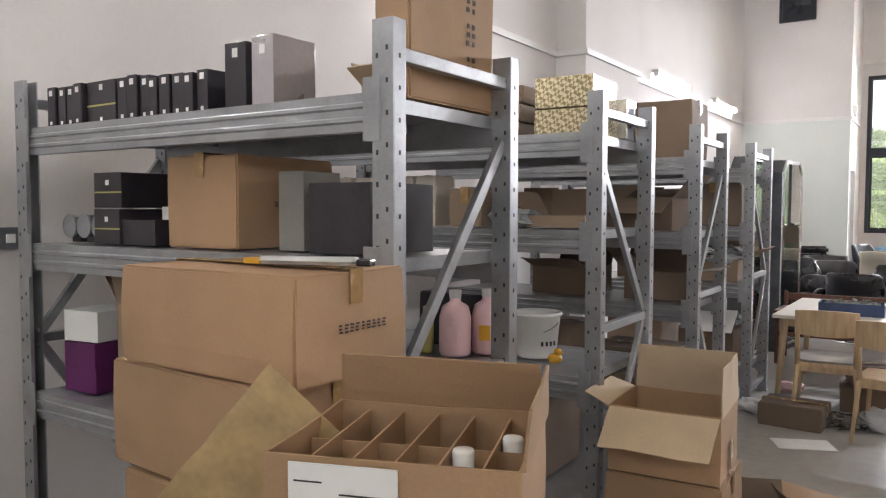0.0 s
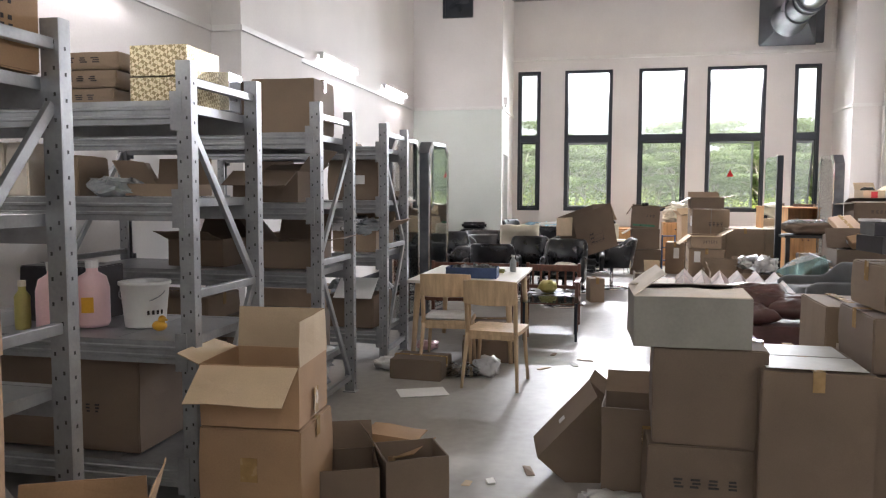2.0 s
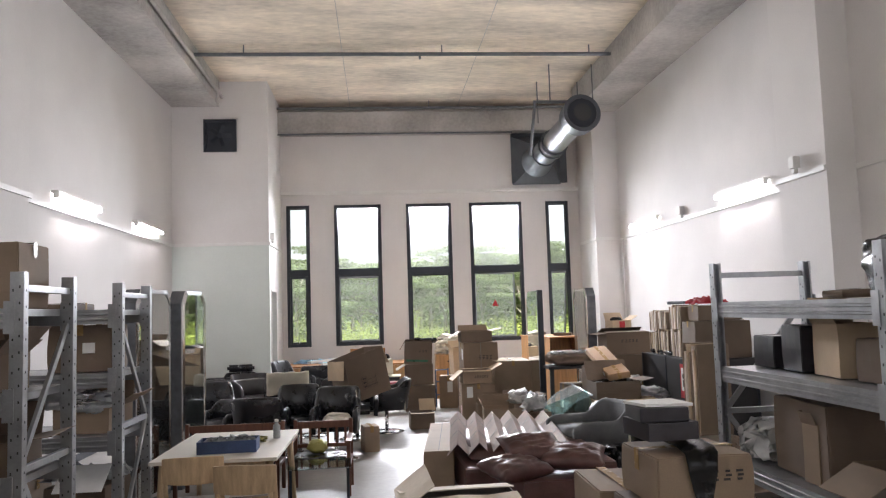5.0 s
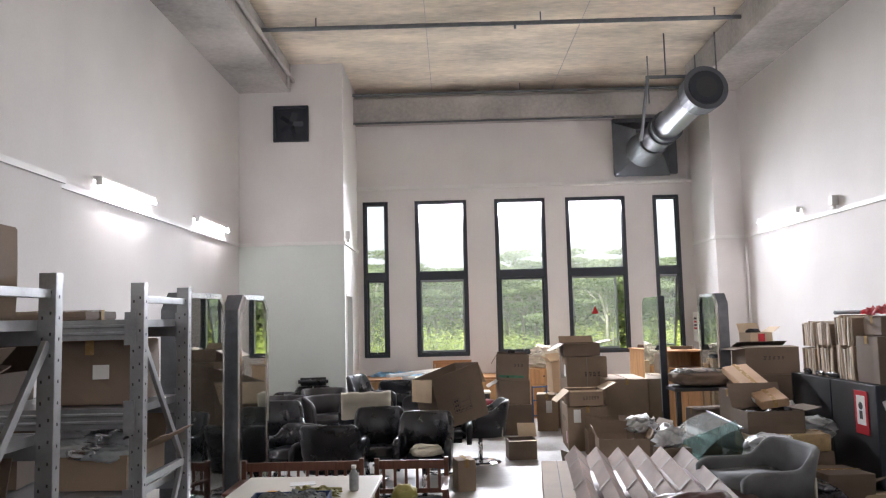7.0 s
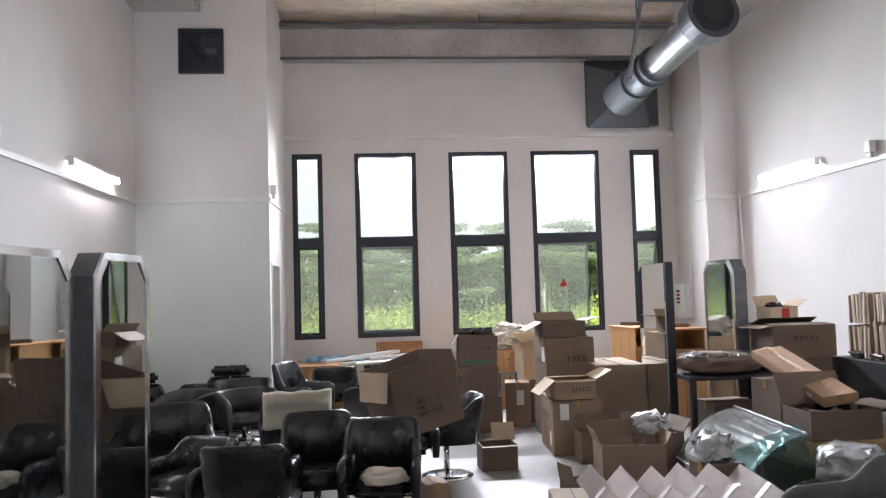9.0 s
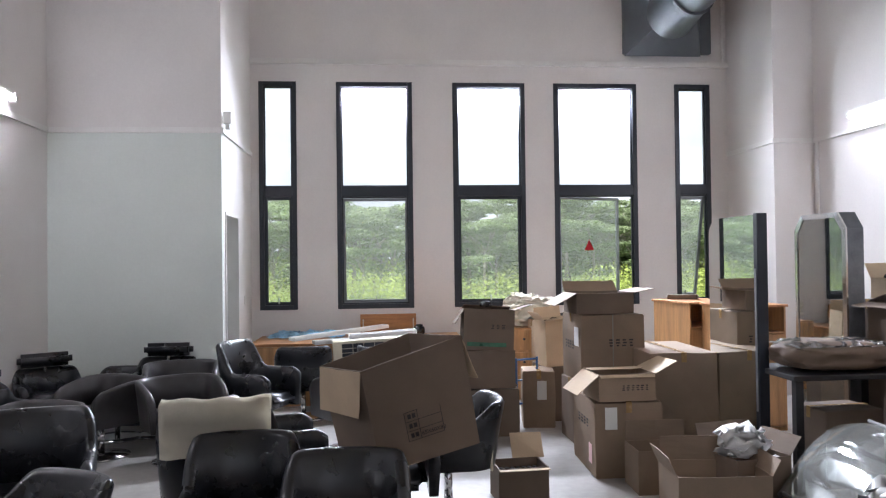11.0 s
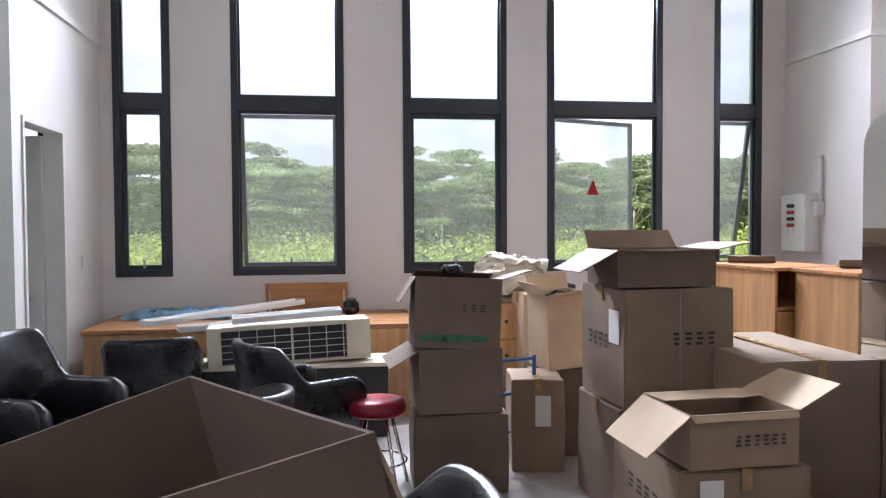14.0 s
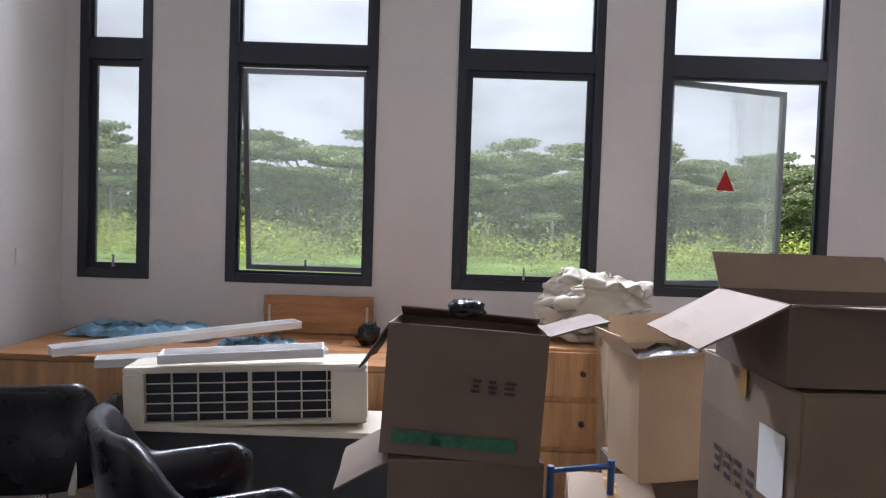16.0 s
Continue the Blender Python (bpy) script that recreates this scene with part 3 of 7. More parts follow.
        fc = bm.faces.new(tri)
        bmesh.ops.solidify(bm, geom=[fc], thickness=0.001)
        part("triangle_sticker", bm, M_RED, sash, "red triangular sticker")
    return w


for i, ((a, b), mode) in enumerate(zip(WINDOWS, ("shut", "awning", "shut", "side", "top"))):
    window_unit(i + 1, a, b, mode)
window_unit(6, *CLOSET, "shut")

# ---- outside ----
bm = bmesh.new()
bmesh.ops.create_grid(bm, x_segments=40, y_segments=40, size=900)
solo("ground", bm, M_GRASS, "green grassland reaching the trees", "ground", pose(0, 880, -1.1), kind="structure")
bm = bmesh.new()
box(bm, -150, 31, -1.12, 150, 36, -1.07)
solo("road", bm, M_ROAD, "pale lane beyond the lawn", "road", kind="structure")


def leaves(bm, centre, rx, ry, rz, n, size, r):
    c = Vector(centre)
    for _ in range(n):
        while True:
            p = Vector((r.uniform(-1, 1), r.uniform(-1, 1), r.uniform(-1, 1)))
            if 0.15 < p.length < 1:
                break
        q = c + Vector((p.x * rx, p.y * ry, p.z * rz))
        a = Vector((r.gauss(0, 1), r.gauss(0, 1), r.gauss(0, 0.45))).normalized() * size * r.uniform(0.5, 1.3)
        b = Vector((r.gauss(0, 1), r.gauss(0, 1), r.gauss(0, 0.45))).normalized() * size * r.uniform(0.4, 0.9)
        v = [bm.verts.new(q + a), bm.verts.new(q + b), bm.verts.new(q - a * 0.8), bm.verts.new(q - b)]
        bm.faces.new(v)


def tree(seed, height, label, group):
    r = random.Random(seed)
    e = thing("tree", label, "tree", pose(0, 400, -1.1), group)
    tb, cb = bmesh.new(), bmesh.new()
    rod(tb, (0, 0, -0.3), (r.uniform(-0.3, 0.3), 0, height * 0.55), 0.17, 0.10, 8)
    for k in range(9):
        an = r.uniform(0, 6.28)
        z0 = height * r.uniform(0.28, 0.58)
        reach = height * r.uniform(0.18, 0.40)
        tip = Vector((math.cos(an) * reach, math.sin(an) * reach, height * r.uniform(0.62, 0.96)))
        if k < 3:
            tip.z = height * r.uniform(0.45, 0.62)
        rod(tb, (0, 0, z0), tip, 0.075, 0.02, 6)
        for _ in range(3):
            c = tip + Vector((r.uniform(-1, 1), r.uniform(-1, 1), r.uniform(-0.25, 0.3))) * height * 0.12
            rod(tb, tip * 0.75 + Vector((0, 0, z0)) * 0.25, c, 0.03, 0.012, 5)
            leaves(cb, c, height * r.uniform(0.12, 0.19), height * 0.15, height * r.uniform(0.02, 0.045), 300, 0.145, r)
    part("trunk", tb, M_BARK, e, smooth=True)
    part("crown", cb, M_LEAF, e, "flat layered crown of fine leaves")
    return e


r = random.Random(4)
proto = [tree(10 + i, 7.9, "tall flat-crowned green tree at the wood's edge", "trees beyond the windows") for i in range(4)]
spots = []
for row, (yy, n, sp) in enumerate(((66, 32, 3.2), (71, 32, 3.5), (77, 32, 3.9), (83, 30, 4.3))):
    for i in range(n):
        spots.append((-46 + i * sp + r.uniform(-1.5, 1.5), yy + r.uniform(-2, 2), r.uniform(0.72, 1.08) * (1 + 0.07 * row)))
for k, (x, y, s) in enumerate(spots):
    base = proto[k % 4]
    m = pose(x, y, -1.1, 0, 0, r.uniform(0, 360))
    t = copy_thing(base, m) if k >= 4 else base
    t.matrix_basis = m @ Matrix.Diagonal((s * 1.1, s * 1.1, s, 1))
bm = bmesh.new()
for i in range(150):
    x, y = r.uniform(-42, 52), r.uniform(50, 66)
    h = r.uniform(0.8, 2.3) * (1 + (y - 50) / 22)
    leaves(bm, (x, y, -1.1 + h * 0.5), h * 0.9, h * 0.8, h * 0.55, 380, 0.105, r)
solo("shrubs", bm, M_LEAF2, "yellow-green scrub before the wood", "shrub", kind="stuff")
bm = bmesh.new()
for i in range(900):
    x, y = r.uniform(-60, 75), r.uniform(76, 96)
    leaves(bm, (x, y, r.uniform(-1, 4.2)), 2.6, 2.2, 1.2, 60, 0.42, r)
solo("far_woods", bm, M_LEAF, "dense dark green woodland behind", "woods", kind="stuff")

# ---- fixtures ----


def strip_light(x, y, z, side):
    e = thing("strip_light", "lit white fluorescent strip light on the wall", "strip light", pose(x, y, z, 0, 0, 0 if side > 0 else 180), "strip lights along the walls")
    bm = bmesh.new()
    box(bm, 0, -0.76, 0.012, 0.085, 0.76, 0.05, 0.006)
    part("housing", bm, M_WHITEPL, e)
    for s in (-1, 1):
        bm = bmesh.new()
        box(bm, 0.03, s * 0.745 - 0.02, -0.05, 0.10, s * 0.745 + 0.02, 0.045, 0.006)
        part("lamp_holder", bm, M_WHITEPL, e)
    bm = bmesh.new()
    rod(bm, (0.085, -0.72, -0.018), (0.085, 0.72, -0.018), 0.019, n=12)
    part("tube", bm, M_TUBE, e, "glowing tube", smooth=True)
    bm = bmesh.new()
    rod(bm, (0.02, 0, 0.045), (0.02, 0, 0.07), 0.01)
    part("bracket", bm, M_WHITEPL, e)


for y in (11.1, 14.25):
    strip_light(XL, y, 3.47, 1)
strip_light(-3.6, 5.4, 3.47, 1)
# unseen tube added to the row to brighten the first rack
strip_light(-3.6, 1.0, 3.47, 1)
for y in (15.0, 11.0):
    strip_light(XR, y, 3.47, -1)
# two more unseen tubes, added to light the near end from this side
strip_light(XR, 5.4, 3.47, -1)
strip_light(XR, 0.6, 3.47, -1)

fan = thing("wall_fan", "square dark exhaust fan set high on the wall", "exhaust fan", pose(-2.44, 15.92, 5.5))
bm = bmesh.new()
for q in ((-0.32, -0.06, -0.33, -0.27, 0, 0.33), (0.27, -0.06, -0.33, 0.32, 0, 0.33), (-0.27, -0.06, -0.33, 0.27, 0, -0.28), (-0.27, -0.06, 0.28, 0.27, 0, 0.33), (-0.27, -0.012, -0.28, 0.27, -0.004, 0.28)):
    box(bm, *q)
part("frame", bm, M_BLACKAL, fan)
for k in range(5):
    bm = bmesh.new()
    a = k * 72
    box(bm, 0.04, -0.03, -0.055, 0.22, -0.022, 0.055, m=pose(0, 0, 0, 0, a, 0) @ pose(0, 0, 0, 25, 0, 0))
    part("blade", bm, M_BLACKAL, fan)
bm = bmesh.new()
rod(bm, (0, -0.055, 0), (0, -0.012, 0), 0.05, n=16)
part("hub", bm, M_BLACKAL, fan)

duct = thing("extract_duct", "spiral steel duct rising from a dark hood on the window wall", "duct", pose(4.48, 17.5, 5.4))
bm = bmesh.new()
box(bm, -0.65, 0.30, -0.64, 0.65, 0.4, 0.62, 0.01)
vs = bmesh.ops.create_cone(bm, cap_ends=True, segments=4, radius1=0.8, radius2=0.36, depth=0.65)["verts"]
bmesh.ops.transform(bm, matrix=Matrix.Translation((-0.08, -0.02, -0.12)) @ pose(0, 0, 0, 90, 0, 0) @ pose(0, 0, 0, 0, 0, 45), verts=vs)
part("hood", bm, M_DUCTBOX, duct, "dark painted square hood")
d0, d1 = Vector((-0.2, -0.3, -0.28)), Vector((0.0, -3.15, 0.0))


def duct_run(name, k0, k1, r0, r1, material, label):
    """A length of round duct between two shares of the way along it, ribbed in one swept skin."""
    tube, n, ribs = bmesh.new(), 28, max(1, int((k1 - k0) * 30))
    prof = []
    for k in range(ribs + 1):
        u = k / ribs
        prof += [(r0 + (r1 - r0) * u, u), (r0 + (r1 - r0) * u + 0.006, min(1, u + 0.12 / ribs))]
    a, b = d0.lerp(d1, k0), d0.lerp(d1, k1)
    turn = (b - a).to_track_quat("Z", "Y").to_matrix()
    rings = [[tube.verts.new(a.lerp(b, u) + turn @ Vector((rr_ * math.cos(6.28319 * i / n), rr_ * math.sin(6.28319 * i / n), 0))) for i in range(n)] for rr_, u in prof]
    for p, q in zip(rings, rings[1:]):
        for i in range(n):
            tube.faces.new((p[i], p[(i + 1) % n], q[(i + 1) % n], q[i]))
    part(name, tube, material, duct, label, smooth=True)


duct_run("reducer", 0.0, 0.22, 0.34, 0.27, M_DUCTBOX, "dark painted tapering collar")
duct_run("dark_pipe", 0.22, 0.46, 0.26, 0.26, M_DUCTBOX, "dark painted pipe")
duct_run("spiral_pipe", 0.46, 1.0, 0.24, 0.24, M_DUCT, "spiral-wound galvanised pipe")
for k in (0.22, 0.40, 0.47):
    bm = bmesh.new()
    rod(bm, d0.lerp(d1, k), d0.lerp(d1, k + 0.018), 0.295, n=28)
    part("flange", bm, M_DUCTBOX, duct, "bolted dark flange")
bm = bmesh.new()
dd = (d1 - d0).normalized()
rod(bm, d1 - dd * 0.05, d1 + dd * 0.28, 0.34, 0.36, n=32)
part("fan_casing", bm, M_DUCTBOX, duct, "round dark fan casing")
bm = bmesh.new()
rod(bm, d1 + dd * 0.27, d1 + dd * 0.31, 0.29, 0.27, n=32, caps=True)
part("casing_rim", bm, M_BLACKAL, duct, "dark stepped rim")
bm = bmesh.new()
rod(bm, d1 + dd * 0.30, d1 + dd * 0.315, 0.17, n=28)
part("inlet", bm, M_HOLE, duct, "black round inlet")
for sx in (-0.42, 0.42):
    for k, zz in ((0.9, 0.4), (0.6, 0.3)):
        bm = bmesh.new()
        rod(bm, d0.lerp(d1, k) + Vector((sx, 0, zz)), d0.lerp(d1, k) + Vector((sx, 0, 1.16)), 0.012, n=6)
        part("hanger_rod", bm, M_DKSTEEL, duct, "threaded hanger rod")
bm = bmesh.new()
p0 = d0.lerp(d1, 0.9)
rod(bm, p0 + Vector((-0.75, 0, 0.42)), p0 + Vector((0.46, 0, 0.42)), 0.03, n=8)
rod(bm, p0 + Vector((-0.72, 0, 0.42)), p0 + Vector((-0.72, 0.6, -0.5)), 0.03, n=8)
part("support_rail", bm, M_DKSTEEL, duct)

bm = bmesh.new()
rod(bm, (-2.45, 13.8, 6.45), (5.0, 13.8, 6.45), 0.035, n=10)
for x in (-1.6, 1.9, 4.6):
    rod(bm, (x, 13.8, 6.45), (x, 13.8, ZC), 0.012, n=6)
for x in (1.5,):
    rod(bm, (x, 13.8, 6.36), (x, 13.8, 6.45), 0.022, n=8)
solo("sprinkler_pipe", bm, M_DKSTEEL, "dark sprinkler pipe hung under the ceiling", "pipe")
bm = bmesh.new()
rod(bm, (-2.40, 4.0, 6.30), (-2.40, 15.9, 6.30), 0.04, n=10)
rod(bm, (-2.40, 15.5, 6.30), (-2.40, 15.5, 6.05), 0.03, n=8)
solo("service_pipe", bm, M_BEAM, "grey pipe along the downstand", "pipe")
bm = bmesh.new()
rod(bm, (-1.5, 17.40, 6.45), (5.4, 17.40, 6.45), 0.03, n=8)
rod(bm, (1.9, 17.40, 6.45), (1.9, 17.40, ZC), 0.01, n=6)
rod(bm, (-1.5, 17.46, 5.88), (3.8, 17.46, 5.88), 0.022, n=8)
solo("beam_pipe", bm, M_DKSTEEL, "thin dark pipes along the beam", "pipe")
for a, b in (((5.32, 17.85, 5.9), (5.32, 17.85, 4.63)), ((XR - 0.02, 16.5, 3.27), (XR - 0.02, 16.5, 0.6))):
    bm = bmesh.new()
    rod(bm, a, b, 0.022, n=8)
    solo("wall_conduit", bm, M_TRIMW, "painted conduit down the corner", "conduit")
for y in (1.64, 1.76):
    bm = bmesh.new()
    rod(bm, (-3.575, y, 1.53), (-3.575, y, 6.0), 0.014, n=8)
    box(bm, -3.6, y - 0.04, 1.96, -3.57, y + 0.04, 1.98)
    solo("socket_conduit", bm, M_STEEL, "thin galvanised conduit down the wall", "conduit")
for y0, n in ((1.54, 1), (1.715, 2)):
    sk = thing("wall_socket", "grey metal-clad socket with white rockers", "socket", pose(-3.6, y0, 1.43), "wall sockets")
    bm = bmesh.new()
    box(bm, 0, 0, 0, 0.05, 0.17, 0.1, 0.006)
    part("plate", bm, M_DKSTEEL, sk)
    for k in range(2):
        bm = bmesh.new()
        box(bm, 0.05, 0.03 + k * 0.07, 0.03, 0.056, 0.07 + k * 0.07, 0.07)
        part("rocker", bm, M_WHITEPL, sk, "white rocker")
pb = thing("control_panel", "grey electrical control box with red buttons on the wall", "control box", pose(5.36, 17.5, 1.32, 0, 0, -90))
bm = bmesh.new()
box(bm, -0.2, -0.12, 0, 0.2, 0.04, 0.58, 0.006)
part("cabinet", bm, M_WHITEPL, pb)
for k in range(5):
    for s in (-1, 1):
        bm = bmesh.new()
        rod(bm, (s * 0.03 - 0.02, -0.121, 0.2 + k * 0.065), (s * 0.03 - 0.02, -0.145, 0.2 + k * 0.065), 0.02, n=10)
        part("button", bm, M_RED if k in (1, 3) else (M_BLACKBOX if k % 2 == 0 and k else M_WHITEPL), pb, "round push button")
bm = bmesh.new()
rod(bm, (0.25, 0.01, 0.45), (0.25, 0.01, 0.95), 0.02)
box(bm, 0.2, -0.05, 0.36, 0.28, 0.04, 0.5, 0.006)
part("conduit", bm, M_TRIMW, pb)
for x, y, z in ((-1.44, 15.98, 3.45), (XR - 0.06, 13.15, 3.45), (5.52, 8.9, 3.45)):
    bm = bmesh.new()
    box(bm, x - 0.04, y - 0.05, z - 0.07, x + 0.05, y + 0.05, z + 0.07, 0.01)
    box(bm, x - 0.02, y - 0.03, z - 0.13, x + 0.03, y + 0.03, z - 0.07, 0.005)
    solo("wall_sensor", bm, M_TRIMW, "small white box above the trunking", "sensor")
bm = bmesh.new()
box(bm, -1.5, 17.3, 1.25, -1.488, 17.37, 1.36, 0.003)
solo("light_switch", bm, M_WHITEPL, "white light switch by the doorway", "switch")


# ---- furniture kinds ----
def rack(y0, y1, levels, x0=-3.28, x1=-1.28, label="grey galvanised boltless storage rack", braces=(1, -1), height=2.15, trays=True):
    """Long-span rack: four slotted posts, braced end frames, ridged beams, shelf panels. Runs from x0 to x1."""
    e = thing("storage_rack", label, "rack", pose((x0 + x1) / 2, (y0 + y1) / 2, 0), "storage racks")
    L, D = x1 - x0, y1 - y0
    hx, hy = L / 2, D / 2
    pw, pd = 0.075, 0.06
    for ex in (-1, 1):
        for ey in (-1, 1):
            bm = bmesh.new()
            cx, cy = ex * (hx - pw / 2), ey * hy
            box(bm, cx - pw / 2, cy - pd / 2, 0, cx + pw / 2, cy - pd / 2 + 0.006, height, 0.002)
            box(bm, cx - pw / 2, cy + pd / 2 - 0.006, 0, cx + pw / 2, cy + pd / 2, height, 0.002)
            box(bm, cx + ex * (pw / 2 - 0.006), cy - pd / 2 + 0.006, 0, cx + ex * pw / 2, cy + pd / 2 - 0.006, height)
            box(bm, cx - ex * pw / 2, cy - pd / 2 + 0.006, 0, cx - ex * (pw / 2 - 0.004), cy - pd / 2 + 0.016, height)
            box(bm, cx - 0.05, cy - 0.045, 0, cx + 0.05, cy + 0.045, 0.008)
            post = part("post", bm, M_STEEL, e)
            bm = bmesh.new()
            n = int(height / 0.09)
            for k in range(n):
                z = 0.06 + k * 0.09
                for sy in (-1, 1):
                    yy = cy + sy * (pd / 2 + 0.0006)
                    for dx in (-0.019, 0.016):
                        box(bm, cx + dx - 0.004, yy - 0.0008, z + 0.02 * (dx > 0), cx + dx + 0.004, yy + 0.0008, z + 0.014 + 0.02 * (dx > 0))
                xx = cx + ex * (pw / 2 + 0.0006)
                box(bm, xx - 0.0008, cy - 0.004, z, xx + 0.0008, cy + 0.004, z + 0.013)
            tagged(part("slot_strip", bm, M_HOLE, post, "punched dark slots"), kind="stuff")
        xx = ex * (hx - pw / 2)
        for z in (0.12, 1.06, height - 0.09):
            bm = bmesh.new()
            box(bm, xx - 0.018, -hy + 0.03, z - 0.02, xx + 0.018, hy - 0.03, z + 0.02, 0.003)
            part("end_rail", bm, M_STEEL, e)
        for z0, z1, sgn in ((0.14, 1.04, braces[0]), (1.08, height - 0.3, braces[1])):
            bm = bmesh.new()
            a, b = Vector((xx, -sgn * (hy - 0.03), z0)), Vector((xx, sgn * (hy - 0.03), z1))
            d = b - a
            mm = Matrix.Translation((a + b) / 2) @ d.to_track_quat("Z", "X").to_matrix().to_4x4()
            box(bm, -0.02, -0.012, -d.length / 2, 0.02, 0.012, d.length / 2, 0.003, m=mm)
            part("brace", bm, M_STEEL, e)
    for z in levels:
        for ey in (-1, 1):
            bm = bmesh.new()
            yy = ey * hy
            # one ridged section, extruded along the rack
            sec = [(-0.02, -0.11), (0.02, -0.11), (0.02, -0.085), (0.027, -0.08), (0.027, -0.07), (0.02, -0.065), (0.02, -0.045), (0.027, -0.04), (0.027, -0.03), (0.02, -0.025), (0.02, 0.0), (-0.02, 0.0)]
            ends = [[bm.verts.new((xx, yy + ey * q, z + h)) for q, h in sec] for xx in (-hx + pw, hx - pw)]
            for k in range(len(sec)):
                j = (k + 1) % len(sec)
                bm.faces.new((ends[0][k], ends[0][j], ends[1][j], ends[1][k]))
            bm.faces.new(ends[0][::-1])
            bm.faces.new(ends[1])
            beam = part("beam", bm, M_STEEL, e)
            for ex in (-1, 1):
                bm = bmesh.new()
                box(bm, ex * (hx - pw) - 0.03, yy + ey * 0.030, z - 0.14, ex * (hx - pw) + 0.03, yy + ey * 0.035, z + 0.04)
                part("end_clip", bm, M_STEEL, beam)
        if trays:
            k = 5
            for i in range(k):
                bm = bmesh.new()
                xa, xb = -hx + 0.08 + i * (L - 0.16) / k, -hx + 0.08 + (i + 1) * (L - 0.16) / k - 0.006
                box(bm, xa, -hy + 0.02, z - 0.012, xb, hy - 0.02, z - 0.002)
                box(bm, xa, -hy + 0.02, z - 0.045, xa + 0.012, hy - 0.02, z - 0.012)
                box(bm, xb - 0.012, -hy + 0.02, z - 0.045, xb, hy - 0.02, z - 0.012)
                part("shelf_panel", bm, M_STEEL, e)
    return e


def shell_mesh(w, d, arm, back, seat, thick, flare=0.06, dip=0.5, n=44):
    """A padded chair shell bent round in a U; front is +y. arm, back: heights of the rim."""
    bm = bmesh.new()
    rings = []
    for i in range(n + 1):
        s = -1 + 2 * i / n
        a = abs(s)
        if a > 0.62:
            k = (a - 0.62) / 0.38
            x, y = w / 2, -d * 0.12 + k * d * 0.55
            nx, ny = 1.0, 0.0
        else:
            th = a / 0.62 * math.pi / 2
            x, y = w / 2 * math.sin(th) ** 0.75 if th > 0 else 0.0, -d * 0.12 - d * 0.38 * math.cos(th) ** 0.75 if th < math.pi / 2 else -d * 0.12
            nx, ny = math.sin(th), -math.cos(th)
        sg = 1 if s >= 0 else -1
        t = max(0, min(1, (a - dip * 0.55) / (dip * 0.62)))
        t = t * t * (3 - 2 * t)
        top = back * (1 - t) + arm * t
        if a > 0.93:
            top -= (a - 0.93) / 0.07 * 0.05
        lean = flare * (1 - t) + 0.012
        ring = []
        for off, z in ((-0.4, seat - 0.10), (-0.5, (seat + top) / 2), (-0.5, top - 0.03), (-0.28, top - 0.006), (0.0, top), (0.28, top - 0.006), (0.5, top - 0.03), (0.5, (seat + top) / 2), (0.4, seat - 0.10)):
            f = (z - seat) / max(0.05, top - seat)
            o = off * thick + lean * max(0, f)
            ring.append(bm.verts.new((sg * (x + nx * o) if a > 0 else nx * o, y + ny * o, z)))
        rings.append(ring)
    m = len(rings[0])
    for p, q in zip(rings, rings[1:]):
        for k in range(m):
            bm.faces.new((p[k], q[k], q[(k + 1) % m], p[(k + 1) % m]))
    bm.faces.new(rings[0])
    bm.faces.new(rings[-1][::-1])
    bmesh.ops.remove_doubles(bm, verts=bm.verts, dist=0.0008)
    return bm


def seat_pad(w, d, z, h):
    bm = bmesh.new()
    box(bm, -w / 2, -d / 2, z, w / 2, d / 2, z + h)
    bmesh.ops.bevel(bm, geom=bm.edges[:], offset=h * 0.42, segments=3, affect="EDGES")
    return bm


def salon_chair(label, m, back=0.92, arm=0.68, w=0.56, d=0.60, vinyl=None, headrest=False, star=False):
    vinyl = vinyl or M_VINYL
    e = thing("salon_chair", label, "chair", m, "salon chairs")
    part("shell", shell_mesh(w, d, arm, back, 0.46, 0.07), vinyl, e, "padded back and arms", smooth=True)
    part("seat", seat_pad(w - 0.07, d * 0.86, 0.38, 0.13), vinyl, e, smooth=True)
    bm = bmesh.new()
    rod(bm, (0, 0, 0.03), (0, 0, 0.39), 0.03, n=14)
    part("pedestal", bm, M_CHROME, e, "chrome pedestal", smooth=True)
    bm = bmesh.new()
    if star:
        for k in range(4):
            a = k * math.pi / 2 + 0.78
            rod(bm, (0, 0, 0.05), (math.cos(a) * 0.28, math.sin(a) * 0.28, 0.02), 0.022, 0.014, n=8)
    else:
        lathe(bm, [(0.27, 0.0), (0.275, 0.012), (0.2, 0.03), (0.05, 0.04)], 28)
    part("base", bm, M_CHROME, e, "chrome base", smooth=True)
    for s in (-1, 1):
        bm = bmesh.new()
        box(bm, s * (w / 2 - 0.05) - 0.018, -d * 0.44 - 0.02, 0.34, s * (w / 2 - 0.05) + 0.018, -d * 0.44 + 0.0, 0.52, 0.004)
        part("bracket", bm, M_IVORY, e, "pale metal strap")
    if headrest:
        bm = bmesh.new()
        rod(bm, (0, -d * 0.48, back - 0.05), (0, -d * 0.50, back + 0.10), 0.016, n=8)
        part("headrest_post", bm, M_CHROME, e)
        bm = bmesh.new()
        box(bm, -0.26, -d * 0.5 - 0.065, back + 0.01, 0.26, -d * 0.5 + 0.065, back + 0.15)
        bmesh.ops.bevel(bm, geom=bm.edges[:], offset=0.04, segments=4, affect="EDGES")
        part("headrest", bm, vinyl, e, smooth=True)
    return e


